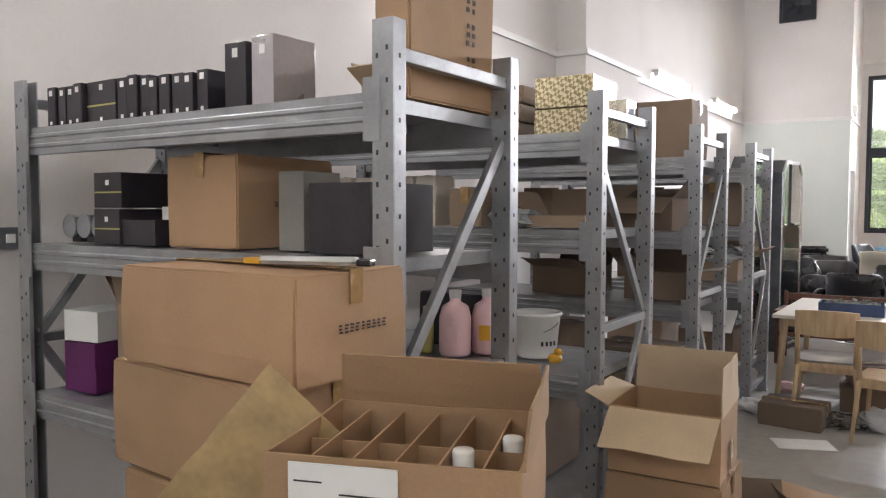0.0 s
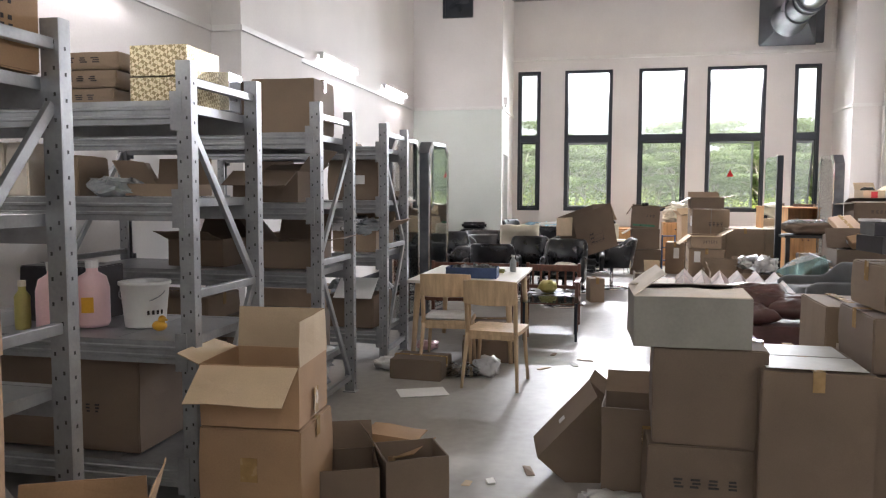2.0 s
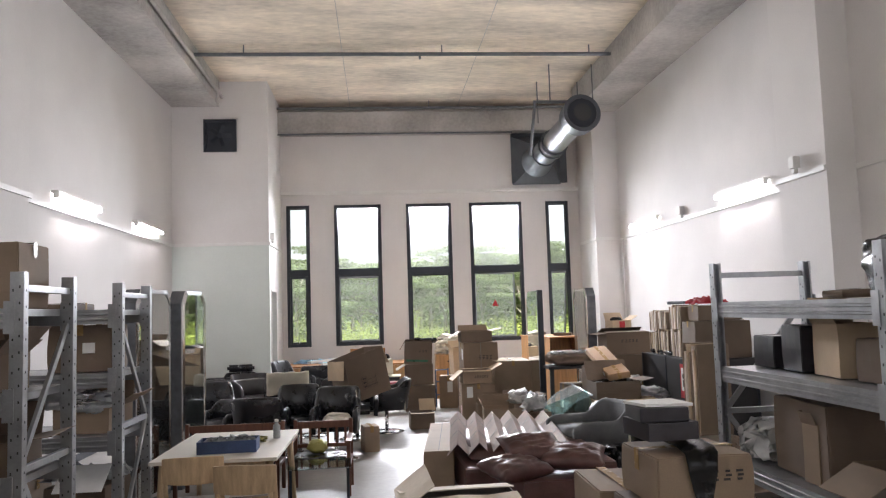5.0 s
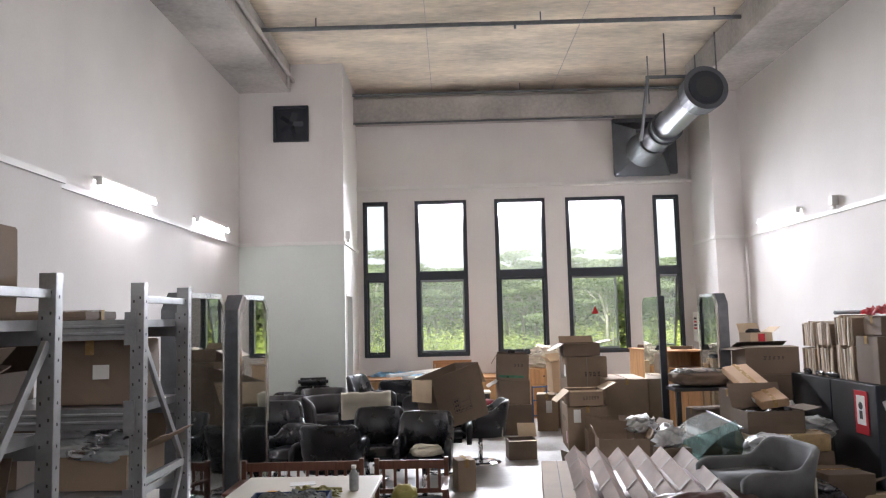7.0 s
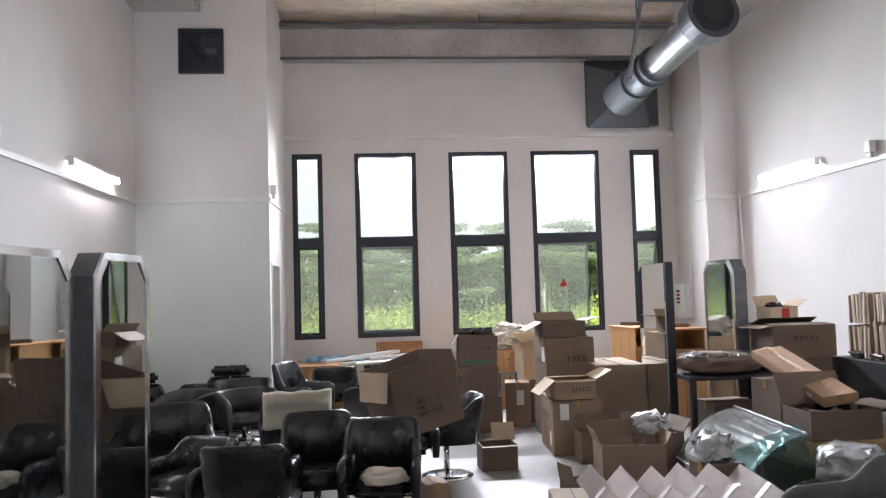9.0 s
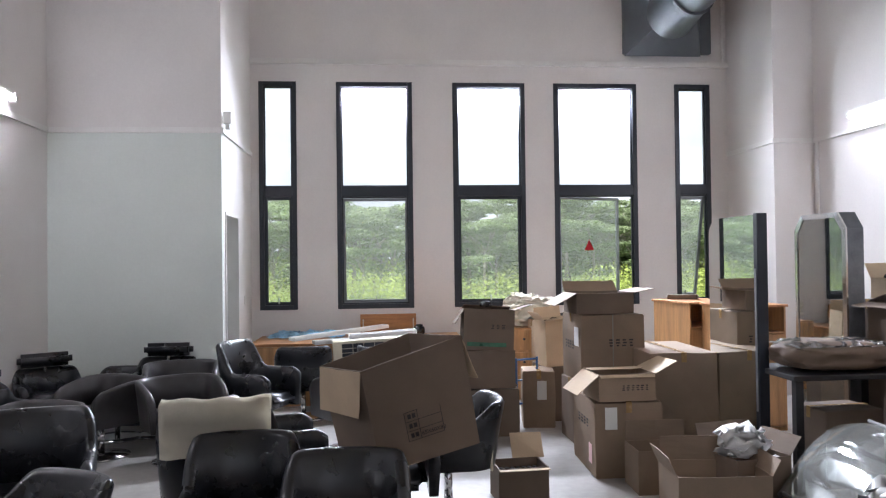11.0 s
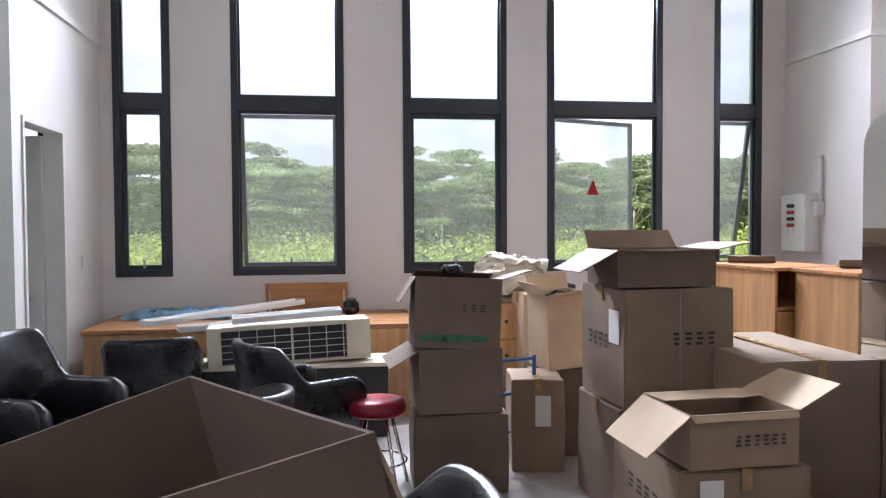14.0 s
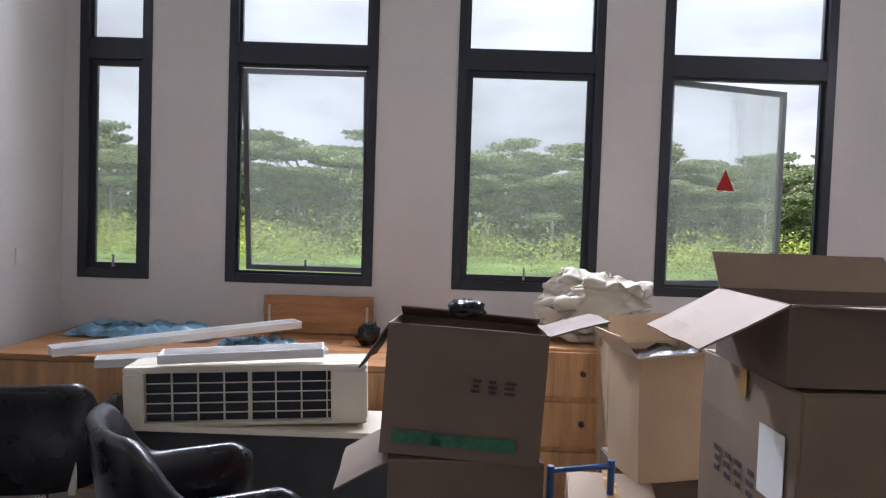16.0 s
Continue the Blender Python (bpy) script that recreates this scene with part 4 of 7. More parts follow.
def tub_chair(label, m, rim=0.72, w=0.62, d=0.62):
    e = thing("tub_chair", label, "chair", m, "tub chairs")
    part("shell", shell_mesh(w, d, rim - 0.10, rim, 0.42, 0.06, 0.03, 1.0), M_VINYL2, e, "curved padded shell", smooth=True)
    part("seat", seat_pad(w - 0.08, d * 0.85, 0.34, 0.12), M_VINYL2, e, smooth=True)
    bm = bmesh.new()
    rod(bm, (0, 0, 0.03), (0, 0, 0.35), 0.03, n=12)
    part("pedestal", bm, M_CHROME, e, smooth=True)
    bm = bmesh.new()
    lathe(bm, [(0.26, 0.0), (0.26, 0.012), (0.05, 0.035)], 24)
    part("base", bm, M_CHROME, e, smooth=True)
    return e


def tapered_leg(a, b, r0, r1):
    bm = bmesh.new()
    rod(bm, a, b, r0, r1, n=10)
    return bm


def dining_chair(label, m):
    e = thing("dining_chair", label, "chair", m, "dining chairs")
    for sx in (-1, 1):
        part("leg", tapered_leg((sx * 0.215, 0.20, 0), (sx * 0.185, 0.17, 0.44), 0.012, 0.02), M_WOOD, e, smooth=True)
        bm = bmesh.new()
        rod(bm, (sx * 0.225, -0.26, 0), (sx * 0.195, -0.19, 0.44), 0.012, 0.019, n=10)
        rod(bm, (sx * 0.195, -0.19, 0.44), (sx * 0.20, -0.26, 0.86), 0.019, 0.014, n=10)
        part("leg", bm, M_WOOD, e, smooth=True)
    bm = bmesh.new()
    box(bm, -0.22, -0.21, 0.43, 0.22, 0.22, 0.46)
    bmesh.ops.subdivide_edges(bm, edges=bm.edges[:], cuts=4, use_grid_fill=True)
    for v in bm.verts:
        if v.co.z > 0.45:
            v.co.z -= 0.012 * max(0, 1 - (v.co.x / 0.2) ** 2 - (v.co.y / 0.2) ** 2)
        k = max(abs(v.co.x) / 0.22, abs(v.co.y) / 0.22)
        if k > 0.98 and abs(v.co.x) > 0.15 and abs(v.co.y) > 0.15:
            v.co.x *= 0.97
            v.co.y *= 0.97
    part("seat", bm, M_WOOD, e)
    bm = bmesh.new()
    cols = []
    for i in range(13):
        u = -1 + i / 6
        y = -0.25 - 0.045 * (1 - u * u)
        ring = []
        for z, oy in ((0.685, 0.010), (0.86, -0.012)):
            for t in (-0.008, 0.008):
                ring.append(bm.verts.new((u * 0.215, y + oy + t, z + 0.012 * (1 - abs(u) ** 3) * (1 if z > 0.75 else -1))))
        cols.append(ring)
    for p, q in zip(cols, cols[1:]):
        for a, b in ((0, 1), (1, 3), (3, 2), (2, 0)):
            bm.faces.new((p[a], q[a], q[b], p[b]))
    bm.faces.new([cols[0][k] for k in (0, 1, 3, 2)])
    bm.faces.new([cols[-1][k] for k in (0, 2, 3, 1)])
    part("backrest", bm, M_WOOD, e, "curved plywood backrest")
    for y in (0.155, -0.195):
        bm = bmesh.new()
        box(bm, -0.19, y, 0.39, 0.19, y + 0.02, 0.43)
        part("apron", bm, M_WOOD, e)
    return e


def wood_armchair(label, m, width=0.56, name="wooden_armchair"):
    """Low slatted seat with arms; width is taken between the arms' outer faces."""
    e = thing(name, label, "chair" if width < 0.8 else "bench", m, "dark wooden seats")
    hw, top = width / 2, 0.70
    for sx in (-1, 1):
        for sy, h in ((1, 0.54), (-1, top + 0.02)):
            bm = bmesh.new()
            box(bm, sx * (hw - 0.02) - 0.02, sy * 0.25 - 0.02, 0, sx * (hw - 0.02) + 0.02, sy * 0.25 + 0.02, h, 0.005)
            part("leg", bm, M_DKWOOD, e)
        bm = bmesh.new()
        box(bm, sx * (hw - 0.02) - 0.03, -0.23, 0.54, sx * (hw - 0.02) + 0.03, 0.3, 0.565, 0.006)
        part("armrest", bm, M_DKWOOD, e)
    bm = bmesh.new()
    box(bm, -hw, -0.27, 0.30, hw, 0.27, 0.34, 0.005)
    part("seat_frame", bm, M_DKWOOD, e)
    bm = bmesh.new()
    box(bm, -hw + 0.045, -0.22, 0.34, hw - 0.045, 0.25, 0.40, 0.02)
    part("cushion", bm, M_VINYL, e)
    for z0, z1 in ((top - 0.075, top), (0.42, 0.46)):
        bm = bmesh.new()
        box(bm, -hw + 0.04, -0.262, z0, hw - 0.04, -0.238, z1, 0.004)
        part("back_rail", bm, M_DKWOOD, e)
    n = int((width - 0.12) / 0.075)
    for k in range(n):
        bm = bmesh.new()
        x = -hw + 0.08 + (width - 0.16) * k / (n - 1)
        box(bm, x - 0.012, -0.256, 0.46, x + 0.012, -0.244, top - 0.075)
        part("back_slat", bm, M_DKWOOD, e)
    return e


def station_mirror(label, m, width=0.66, height=2.17):
    """Free-standing mirror unit with clipped upper corners; the mirror faces local -y, thick body behind."""
    e = thing("salon_mirror", label, "mirror", m, "salon mirror units")
    hw, c = width / 2, 0.14

    def outline(s, z0, z1, cc):
        return [(-s, z0), (s, z0), (s, z1 - cc), (s - cc * 0.75, z1), (-s + cc * 0.75, z1), (-s, z1 - cc)]

    bm = bmesh.new()
    o = outline(hw, 0.0, height, c)
    a = [bm.verts.new((x, 0.02, z)) for x, z in o]
    b = [bm.verts.new((x, 0.17, z)) for x, z in o]
    bm.faces.new(a)
    bm.faces.new(b[::-1])
    for i in range(6):
        bm.faces.new((a[i], b[i], b[(i + 1) % 6], a[(i + 1) % 6]))
    part("cabinet", bm, M_DKSTEEL, e, "dull grey metal body")
    bm = bmesh.new()
    o = outline(hw, 0.06, height, c)
    i_ = outline(hw - 0.045, 0.10, height - 0.045, c - 0.015)
    a = [bm.verts.new((x, 0.02, z)) for x, z in o]
    a2 = [bm.verts.new((x, 0.004, z)) for x, z in o]
    b = [bm.verts.new((x, 0.0, z)) for x, z in i_]
    b2 = [bm.verts.new((x, 0.012, z)) for x, z in i_]
    for i in range(6):
        j = (i + 1) % 6
        bm.faces.new((a[i], a[j], a2[j], a2[i]))
        bm.faces.new((a2[i], a2[j], b[j], b[i]))
        bm.faces.new((b[i], b[j], b2[j], b2[i]))
    part("bevelled_rim", bm, M_CHROME, e, "bright bevelled mirror rim")
    bm = bmesh.new()
    f = bm.faces.new([bm.verts.new((x, 0.008, z)) for x, z in i_])
    bmesh.ops.solidify(bm, geom=[f], thickness=0.003)
    part("mirror_pane", bm, M_MIRROR, e, "silvered mirror glass")
    return e


# ---- storage racks and what stands on them ----
rack(1.76, 2.44, (1.95, 1.47, 0.84), braces=(-1, 1))
rack(3.30, 3.98, (1.97, 1.52, 0.84, 0.24), braces=(1, -1))
rack(4.93, 5.61, (1.95, 1.47, 1.0, 0.36), braces=(-1, 1))
rack(6.54, 7.24, (1.95, 1.47, 1.0, 0.30), braces=(1, -1))
# the rack along the other wall runs with the aisle
e = rack(0.0, 0.7, (1.86, 1.39, 0.74), x0=0.0, x1=1.98, label="grey galvanised storage rack crowded with boxes and bags")
e.matrix_world = pose(3.53, 5.09, 0, 0, 0, 90)
e = rack(0.0, 0.7, (1.86, 1.39, 0.74), x0=0.0, x1=1.98, label="grey galvanised storage rack with wrapped bundles on top")
e.matrix_world = pose(3.53, 3.03, 0, 0, 0, 90)

rr = random.Random(7)


def small_box(label, x, y, z, w, d, h, material, rz=0.0, band=None, group="", stickers=()):
    e = thing("product_box", label, "box", pose(x, y, z, 0, 0, rz), group)
    bm = bmesh.new()
    box(bm, -w / 2, -d / 2, 0, w / 2, d / 2, h, 0.003)
    part("body", bm, material, e)
    if band:
        bm = bmesh.new()
        box(bm, -w / 2 - 0.001, -d / 2 - 0.001, h * 0.42, w / 2 + 0.001, -d / 2, h * 0.46)
        part("band", bm, band, e, "thin coloured stripe")
    for sx, sz, sw, sh in stickers:
        bm = bmesh.new()
        box(bm, sx - sw / 2, -d / 2 - 0.002, sz - sh / 2, sx + sw / 2, -d / 2 - 0.0005, sz + sh / 2)
        part("sticker", bm, M_LABEL, e, "small white label")
    return e


x = -3.14
for k in range(13):
    w = 0.06 if k != 4 else 0.20
    h = 0.165 + 0.01 * rr.random() - (0.02 if k > 7 else 0)
    if k > 4:
        w = 0.062
    small_box("black glossy product carton with a white square label", x + w / 2, 1.93 + rr.uniform(-0.012, 0.012), 1.95, w - 0.005, 0.26, h, M_BLACKBOX, rr.uniform(-2, 2), M_OLIVE if k == 4 else None, "row of black cartons", [(0, h * 0.85, 0.022, 0.022), (0, h * 0.12, 0.014, 0.014)])
    x += w + 0.006
small_box("tall black glossy product carton", -2.0, 1.93, 1.95, 0.10, 0.26, 0.225, M_BLACKBOX, 1, None, "row of black cartons", [(0, 0.19, 0.025, 0.03)])
small_box("tall silver product carton with a dark end", -1.87, 1.90, 1.95, 0.105, 0.19, 0.235, M_SILVERBOX, -2, None, "row of black cartons", [(0, 0.19, 0.025, 0.03)])
carton("tall narrow brown carton on the rack top", 0.13, 0.50, 0.86, pose(-1.42, 2.16, 1.955), M_KRAFT, marks=[("E", 0.06, 0.10 + 0.11 * k, 0.07, 0.085, 2) for k in range(5)])
carton("small opened carton on the rack top", 0.22, 0.2, 0.10, pose(-1.62, 2.24, 1.955), M_CARD2, {"S": 60, "N": 40, "W": 30, "E": 20})
carton("plain brown carton on the middle shelf", 0.37, 0.50, 0.335, pose(-2.235, 2.09, 1.475, 0, 0, 1), M_KRAFT, marks=[("E", -0.08, 0.15, 0.18, 0.02, 6)])
for k, (xx, h) in enumerate(((-2.78, 0.14), (-2.78, 0.14))):
    small_box("black product carton stacked on the shelf", xx, 2.0, 1.475 + k * 0.145, 0.17, 0.36, h, M_BLACKBOX, 3 * k, M_OLIVE, "stacked black cartons", [(0, 0.1, 0.02, 0.02)])
small_box("large black carton on the shelf", -1.57, 2.0, 1.475, 0.25, 0.34, 0.225, M_BLACKBOX, 0, None, "stacked black cartons")
small_box("white folded product carton", -1.85, 2.0, 1.475, 0.11, 0.2, 0.27, M_GREYBOARD, 4)
small_box("small white carton on the shelf", -2.52, 2.02, 1.475, 0.10, 0.2, 0.15, M_LABEL, 6)
for k in range(3):
    c = thing("steel_canister", "brushed steel canister lying on its side with a lid", "canister", pose(-3.06 + k * 0.105, 1.84, 1.545, 0, 0, 0), "steel canisters")
    bm = bmesh.new()
    rod(bm, (0, 0, 0), (0, 0.16, 0), 0.046, n=20)
    part("body", bm, M_CHROME, c, smooth=False)
    bm = bmesh.new()
    rod(bm, (0, -0.012, 0), (0, 0.0, 0), 0.049, n=20)
    part("lid", bm, M_STEEL, c, "steel lid")
    bm = bmesh.new()
    box(bm, -0.03, 0.02, -0.069, 0.03, 0.14, -0.043)
    part("cradle", bm, M_BLACKBOX, c)
carton("flat dark tray of small goods", 0.26, 0.3, 0.1, pose(-2.62, 1.98, 1.475), M_BLACKBOX, {"N": 20}, fill=(0.6, M_GREENPL))
small_box("white carton with a purple front stripe", -3.02, 1.98, 1.06, 0.20, 0.3, 0.13, M_LABEL, 8)
small_box("purple product carton with a white end", -3.02, 1.98, 0.95, 0.20, 0.3, 0.105, M_PURPLE, 4)
small_box("purple product carton with a white end", -3.02, 1.98, 0.845, 0.20, 0.3, 0.105, M_PURPLE, 5)
carton("open brown carton on the low shelf", 0.34, 0.4, 0.40, pose(-2.55, 2.02, 0.845), M_CARD, {"S": 10, "W": 40, "N": 30}, marks=[("S", 0.08, 0.14, 0.08, 0.1, 2)])
# rack two
small_box("foil-wrapped gold carton with a woven pattern", -1.56, 3.62, 1.975, 0.30, 0.34, 0.13, M_FOIL, 0, None, "foil cartons")
small_box("foil-wrapped gold carton with a woven pattern", -1.56, 3.62, 2.11, 0.30, 0.34, 0.15, M_FOIL, 2, None, "foil cartons")
small_box("small chrome appliance carton on foil boxes", -1.44, 3.86, 1.975, 0.16, 0.16, 0.2, M_CHROME, 4)
for k in range(3):
    carton("flat brown carton with printed bands", 0.36, 0.3, 0.085, pose(-2.0 + 0.01 * k, 3.62, 1.975 + 0.092 * k, 0, 0, 2 * k), M_CARD, marks=[("S", -0.1, 0.03, 0.2, 0.03, 3)], tape=False, group="stack of flat cartons")
carton("flat yellow carton sheets on the shelf", 0.5, 0.4, 0.03, pose(-2.75, 3.62, 1.975), M_CREAM, tape=False)
for k in range(5):
    carton("pale yellow product carton in a row", 0.125, 0.2, 0.27, pose(-2.95 + 0.145 * k, 3.55, 1.525), M_CREAM, tape=False, group="row of pale cartons")
carton("brown carton on the shelf", 0.2, 0.24, 0.2, pose(-2.1, 3.55, 1.525), M_CARD, group="shelf cartons")
carton("opened shallow carton with upright flap", 0.32, 0.28, 0.06, pose(-1.6, 3.6, 1.525), M_CARD, {"N": 5, "W": 30})
bm = lump(0.12, 0.09, 0.05, 0.45, 2.2, 3.0)
solo("bundle", bm, M_GREYBAG, "bundle of grey hoses and plastic", "bundle", pose(-1.85, 3.5, 1.52))
for k, (xx, lab) in enumerate(((-2.14, 1), (-2.03, 2))):
    b = thing("liquid_jug", "pink plastic jug of liquid on the shelf", "jug", pose(xx, 3.40 + 0.15 * k, 0.845, 0, 0, 20), "pink jugs")
    bm = bmesh.new()
    lathe(bm, [(0.075, 0), (0.085, 0.02), (0.085, 0.20), (0.07, 0.26), (0.03, 0.285), (0.028, 0.31)], 20)
    part("body", bm, M_PINKPL, b, smooth=True)
    bm = bmesh.new()
    lathe(bm, [(0.032, 0.305), (0.034, 0.345)], 14)
    part("cap", bm, M_WHITEPL, b)
    bm = bmesh.new()
    box(bm, -0.03, -0.089, 0.08, 0.03, -0.086, 0.16)
    part("label", bm, M_YELPL if k else M_PINKPL, b, "yellow label" if k else "")
b = thing("oil_bottle", "olive-yellow bottle with a pale cap", "bottle", pose(-2.31, 3.38, 0.845))
bm = bmesh.new()
lathe(bm, [(0.035, 0), (0.038, 0.02), (0.038, 0.17), (0.018, 0.2), (0.018, 0.22)], 16)
part("body", bm, M_OLIVE, b, smooth=True)
bm = bmesh.new()
lathe(bm, [(0.02, 0.22), (0.02, 0.25)], 12)
part("cap", bm, M_IVORY, b)
b = thing("paint_bucket", "white plastic bucket with black writing on a steel shelf", "bucket", pose(-1.77, 3.62, 0.845))
bm = bmesh.new()
lathe(bm, [(0.10, 0), (0.102, 0.01), (0.122, 0.215), (0.132, 0.22), (0.132, 0.235), (0.124, 0.237), (0.118, 0.22), (0.098, 0.03)], 32)
part("body", bm, M_WHITEPL, b, smooth=True)
bm = bmesh.new()
for k in range(12):
    a0, a1 = math.pi * k / 12, math.pi * (k + 1) / 12
    rod(bm, (0.13 * math.cos(a0), -0.13 * math.sin(a0) * 0.6 - 0.02, 0.19 - 0.06 * math.sin(a0)), (0.13 * math.cos(a1), -0.13 * math.sin(a1) * 0.6 - 0.02, 0.19 - 0.06 * math.sin(a1)), 0.003, n=6)
part("handle", bm, M_STEEL, b, "thin wire handle")
bm = bmesh.new()
for k in range(4):
    a = math.radians(-50 + k * 12)
    mm = pose(0.117 * math.cos(a), 0.117 * math.sin(a), 0.07, 0, 0, math.degrees(a) + 90)
    box(bm, -0.006, -0.001, 0, 0.006, 0.001, 0.022, m=mm)
part("printed_marks", bm, M_PRINT, b)
d = thing("toy_duck", "small yellow plastic duck on the shelf", "toy", pose(-1.60, 3.48, 0.845))
bm = bmesh.new()
bmesh.ops.create_uvsphere(bm, u_segments=16, v_segments=10, radius=0.03, matrix=Matrix.Translation((0, 0, 0.028)) @ Matrix.Diagonal((1.3, 1, 0.9, 1)))
bmesh.ops.create_uvsphere(bm, u_segments=14, v_segments=8, radius=0.02, matrix=Matrix.Translation((0.015, 0, 0.062)))
rod(bm, (0.03, 0, 0.06), (0.045, 0, 0.058), 0.009, 0.004, n=8)
part("body", bm, M_YELPL, d, smooth=True)
carton("long brown strapped carton under the rack", 0.9, 0.55, 0.52, pose(-2.1, 3.64, 0.245), M_CARD3, marks=[("S", 0.1, 0.2, 0.15, 0.05, 3)])
bm = cloth(0.9, 0.5, 0.03, 6, 2.0)
solo("green_sheeting", bm, M_GREENPL, "crumpled dark green plastic sheeting under the shelf", "sheet", pose(-2.0, 3.64, 0.77))
carton("dark glossy carton with a screen printed on it", 0.42, 0.3, 0.30, pose(-2.3, 4.05 - 0.3, 0.845), M_BLACKBOX, tape=False, labels=[("S", 0.02, 0.1, 0.14, 0.1, M_PRINT)])
# racks three and four
for k, (x, y, z, w, d, h, mm_, fl, ll) in enumerate((
    (-1.62, 5.27, 1.955, 0.46, 0.42, 0.38, M_CARD, None, "large brown carton on the rack top"),
    (-2.02, 5.4, 1.955, 0.26, 0.3, 0.30, M_CARD3, {"S": 60, "E": 30}, "open brown carton on the rack top"),
    (-1.72, 5.2, 1.475, 0.5, 0.40, 0.22, M_CARD3, {"S": 120, "N": 70, "E": 40}, "open dark carton on the shelf"),
    (-2.6, 5.2, 1.475, 0.3, 0.3, 0.16, M_CARD, {"N": 10, "W": 30}, "open carton on the shelf"),
    (-1.62, 5.27, 1.005, 0.42, 0.4, 0.19, M_CARD3, {"N": 20, "W": 40, "E": 80}, "opened brown carton of goods"),
    (-2.3, 5.27, 1.005, 0.45, 0.4, 0.2, M_CARD3, {"N": 30, "S": 70}, "opened brown carton of goods"),
    (-1.75, 5.27, 0.365, 0.6, 0.5, 0.3, M_CARD3, None, "brown carton on the low shelf"),
    (-2.5, 5.27, 0.365, 0.6, 0.5, 0.42, M_CARD, None, "brown carton on the low shelf"),
    (-1.66, 6.9, 1.475, 0.46, 0.5, 0.36, M_CARD3, None, "brown carton with a white label"),
    (-2.4, 6.9, 1.475, 0.4, 0.4, 0.18, M_CARD3, {"S": 30, "N": 30}, "open brown carton on the shelf"),
    (-1.62, 6.9, 1.005, 0.42, 0.5, 0.19, M_CARD, {"N": 30, "E": 60}, "shallow open carton of metal parts"),
    (-2.3, 6.9, 1.005, 0.4, 0.4, 0.16, M_CARD3, {"N": 40}, "open brown carton on the shelf"),
    (-1.66, 6.9, 0.305, 0.46, 0.5, 0.3, M_CARD3, None, "worn brown carton on the low shelf"),
    (-2.3, 6.9, 0.305, 0.5, 0.5, 0.34, M_CARD, None, "brown carton on the low shelf"),
    (-1.95, 6.9, 1.955, 0.5, 0.45, 0.05, M_CARD3, None, "flattened carton on the rack top"),
)):
    carton(ll, w, d, h, pose(x, y, z, 0, 0, rr.uniform(-6, 6)), mm_, fl, fill=(0.75, M_CARD3, 1.5) if fl else None, group="shelf cartons", labels=[("S", 0.02, h * 0.4, 0.09, 0.08, M_LABEL)] if "label" in ll else ())
for k in range(6):
    bm = lump(0.13, 0.10, 0.045, 0.5, 2.5, 20 + k)
    solo("wrapped_parcel", bm, (M_GREYBAG, M_CHROME, M_WHITEBAG)[k % 3], "small goods in crinkled clear bags", "bag", pose(-1.55 - 0.12 * (k % 3), 6.72 + 0.14 * (k // 3), 1.15 + 0.02 * k), smooth=True, group="bagged goods")
for k in range(5):
    bm = lump(0.22, 0.16, 0.055, 0.35, 2.2, 40 + k)
    solo("plastic_bundle", bm, M_GREYBAG if k % 2 else M_WHITEBAG, "flattened clear plastic bundle in a pile", "bundle", pose(-1.62, 5.28 + 0.02 * k, 0.02 + 0.07 * k), smooth=True, group="pile of plastic bundles")
bm = cloth(0.6, 0.4, 0.12, 5, 8.0)
solo("folded_sheeting", bm, M_GREYBAG, "crumpled grey plastic sheeting on the shelf", "sheet", pose(-1.66, 6.9, 0.63))
bm = bmesh.new()
box(bm, -0.18, -0.14, 0, 0.18, 0.14, 0.006)
solo("pale_board", bm, M_PAPER, "pale blank board leaning on the shelf", "board", pose(-1.62, 6.66, 0.67, 35, 0, 0))

# ---- boxes by the first rack ----
A = carton("large sealed brown carton topping a stack", 0.68, 0.42, 0.27, pose(-1.58, 1.52, 1.19, 0, 0, -1), M_KRAFT, marks=[("E", -0.07, 0.12, 0.19, 0.025, 9)])
carton("large brown carton in a stack", 0.70, 0.44, 0.30, pose(-1.64, 1.53, 0.885, 0, 0, -4), M_KRAFT, group="stacked cartons")
carton("large brown carton in a stack", 0.66, 0.44, 0.32, pose(-1.60, 1.53, 0.56, 0, 0, -1), M_KRAFT, group="stacked cartons")
carton("large brown carton in a stack", 0.66, 0.46, 0.555, pose(-1.60, 1.53, 0, 0, 0, -3), M_KRAFT, group="stacked cartons")
e = thing("parcel_pouch", "grey plastic mailing pouch with an orange end on a carton", "pouch", pose(-1.38, 1.50, 1.472, 0, 0, 14))
bm = bmesh.new()
box(bm, -0.14, -0.035, 0, 0.14, 0.035, 0.022)
bmesh.ops.bevel(bm, geom=bm.edges[:], offset=0.01, segments=2, affect="EDGES")
rough_up(bm, 0.006, 20, 1)
part("body", bm, M_WHITEBAG, e, smooth=True)
bm = bmesh.new()
box(bm, -0.19, -0.022, 0, -0.14, 0.022, 0.016, 0.004)
part("orange_end", bm, M_YELPL, e, "orange wrapped end")
bm = bmesh.new()
box(bm, 0.14, -0.015, 0, 0.18, 0.02, 0.018, 0.004)
part("dark_end", bm, M_BAG, e, "black end")
B = carton("open divided carton with bottles, shipping label on its front", 0.44, 0.36, 0.36, pose(-0.80, 1.17, 0.85, 0, 0, 20), M_KRAFT, {"N": (-14, 0.105), "E": (4, 0.10)}, tape=False)
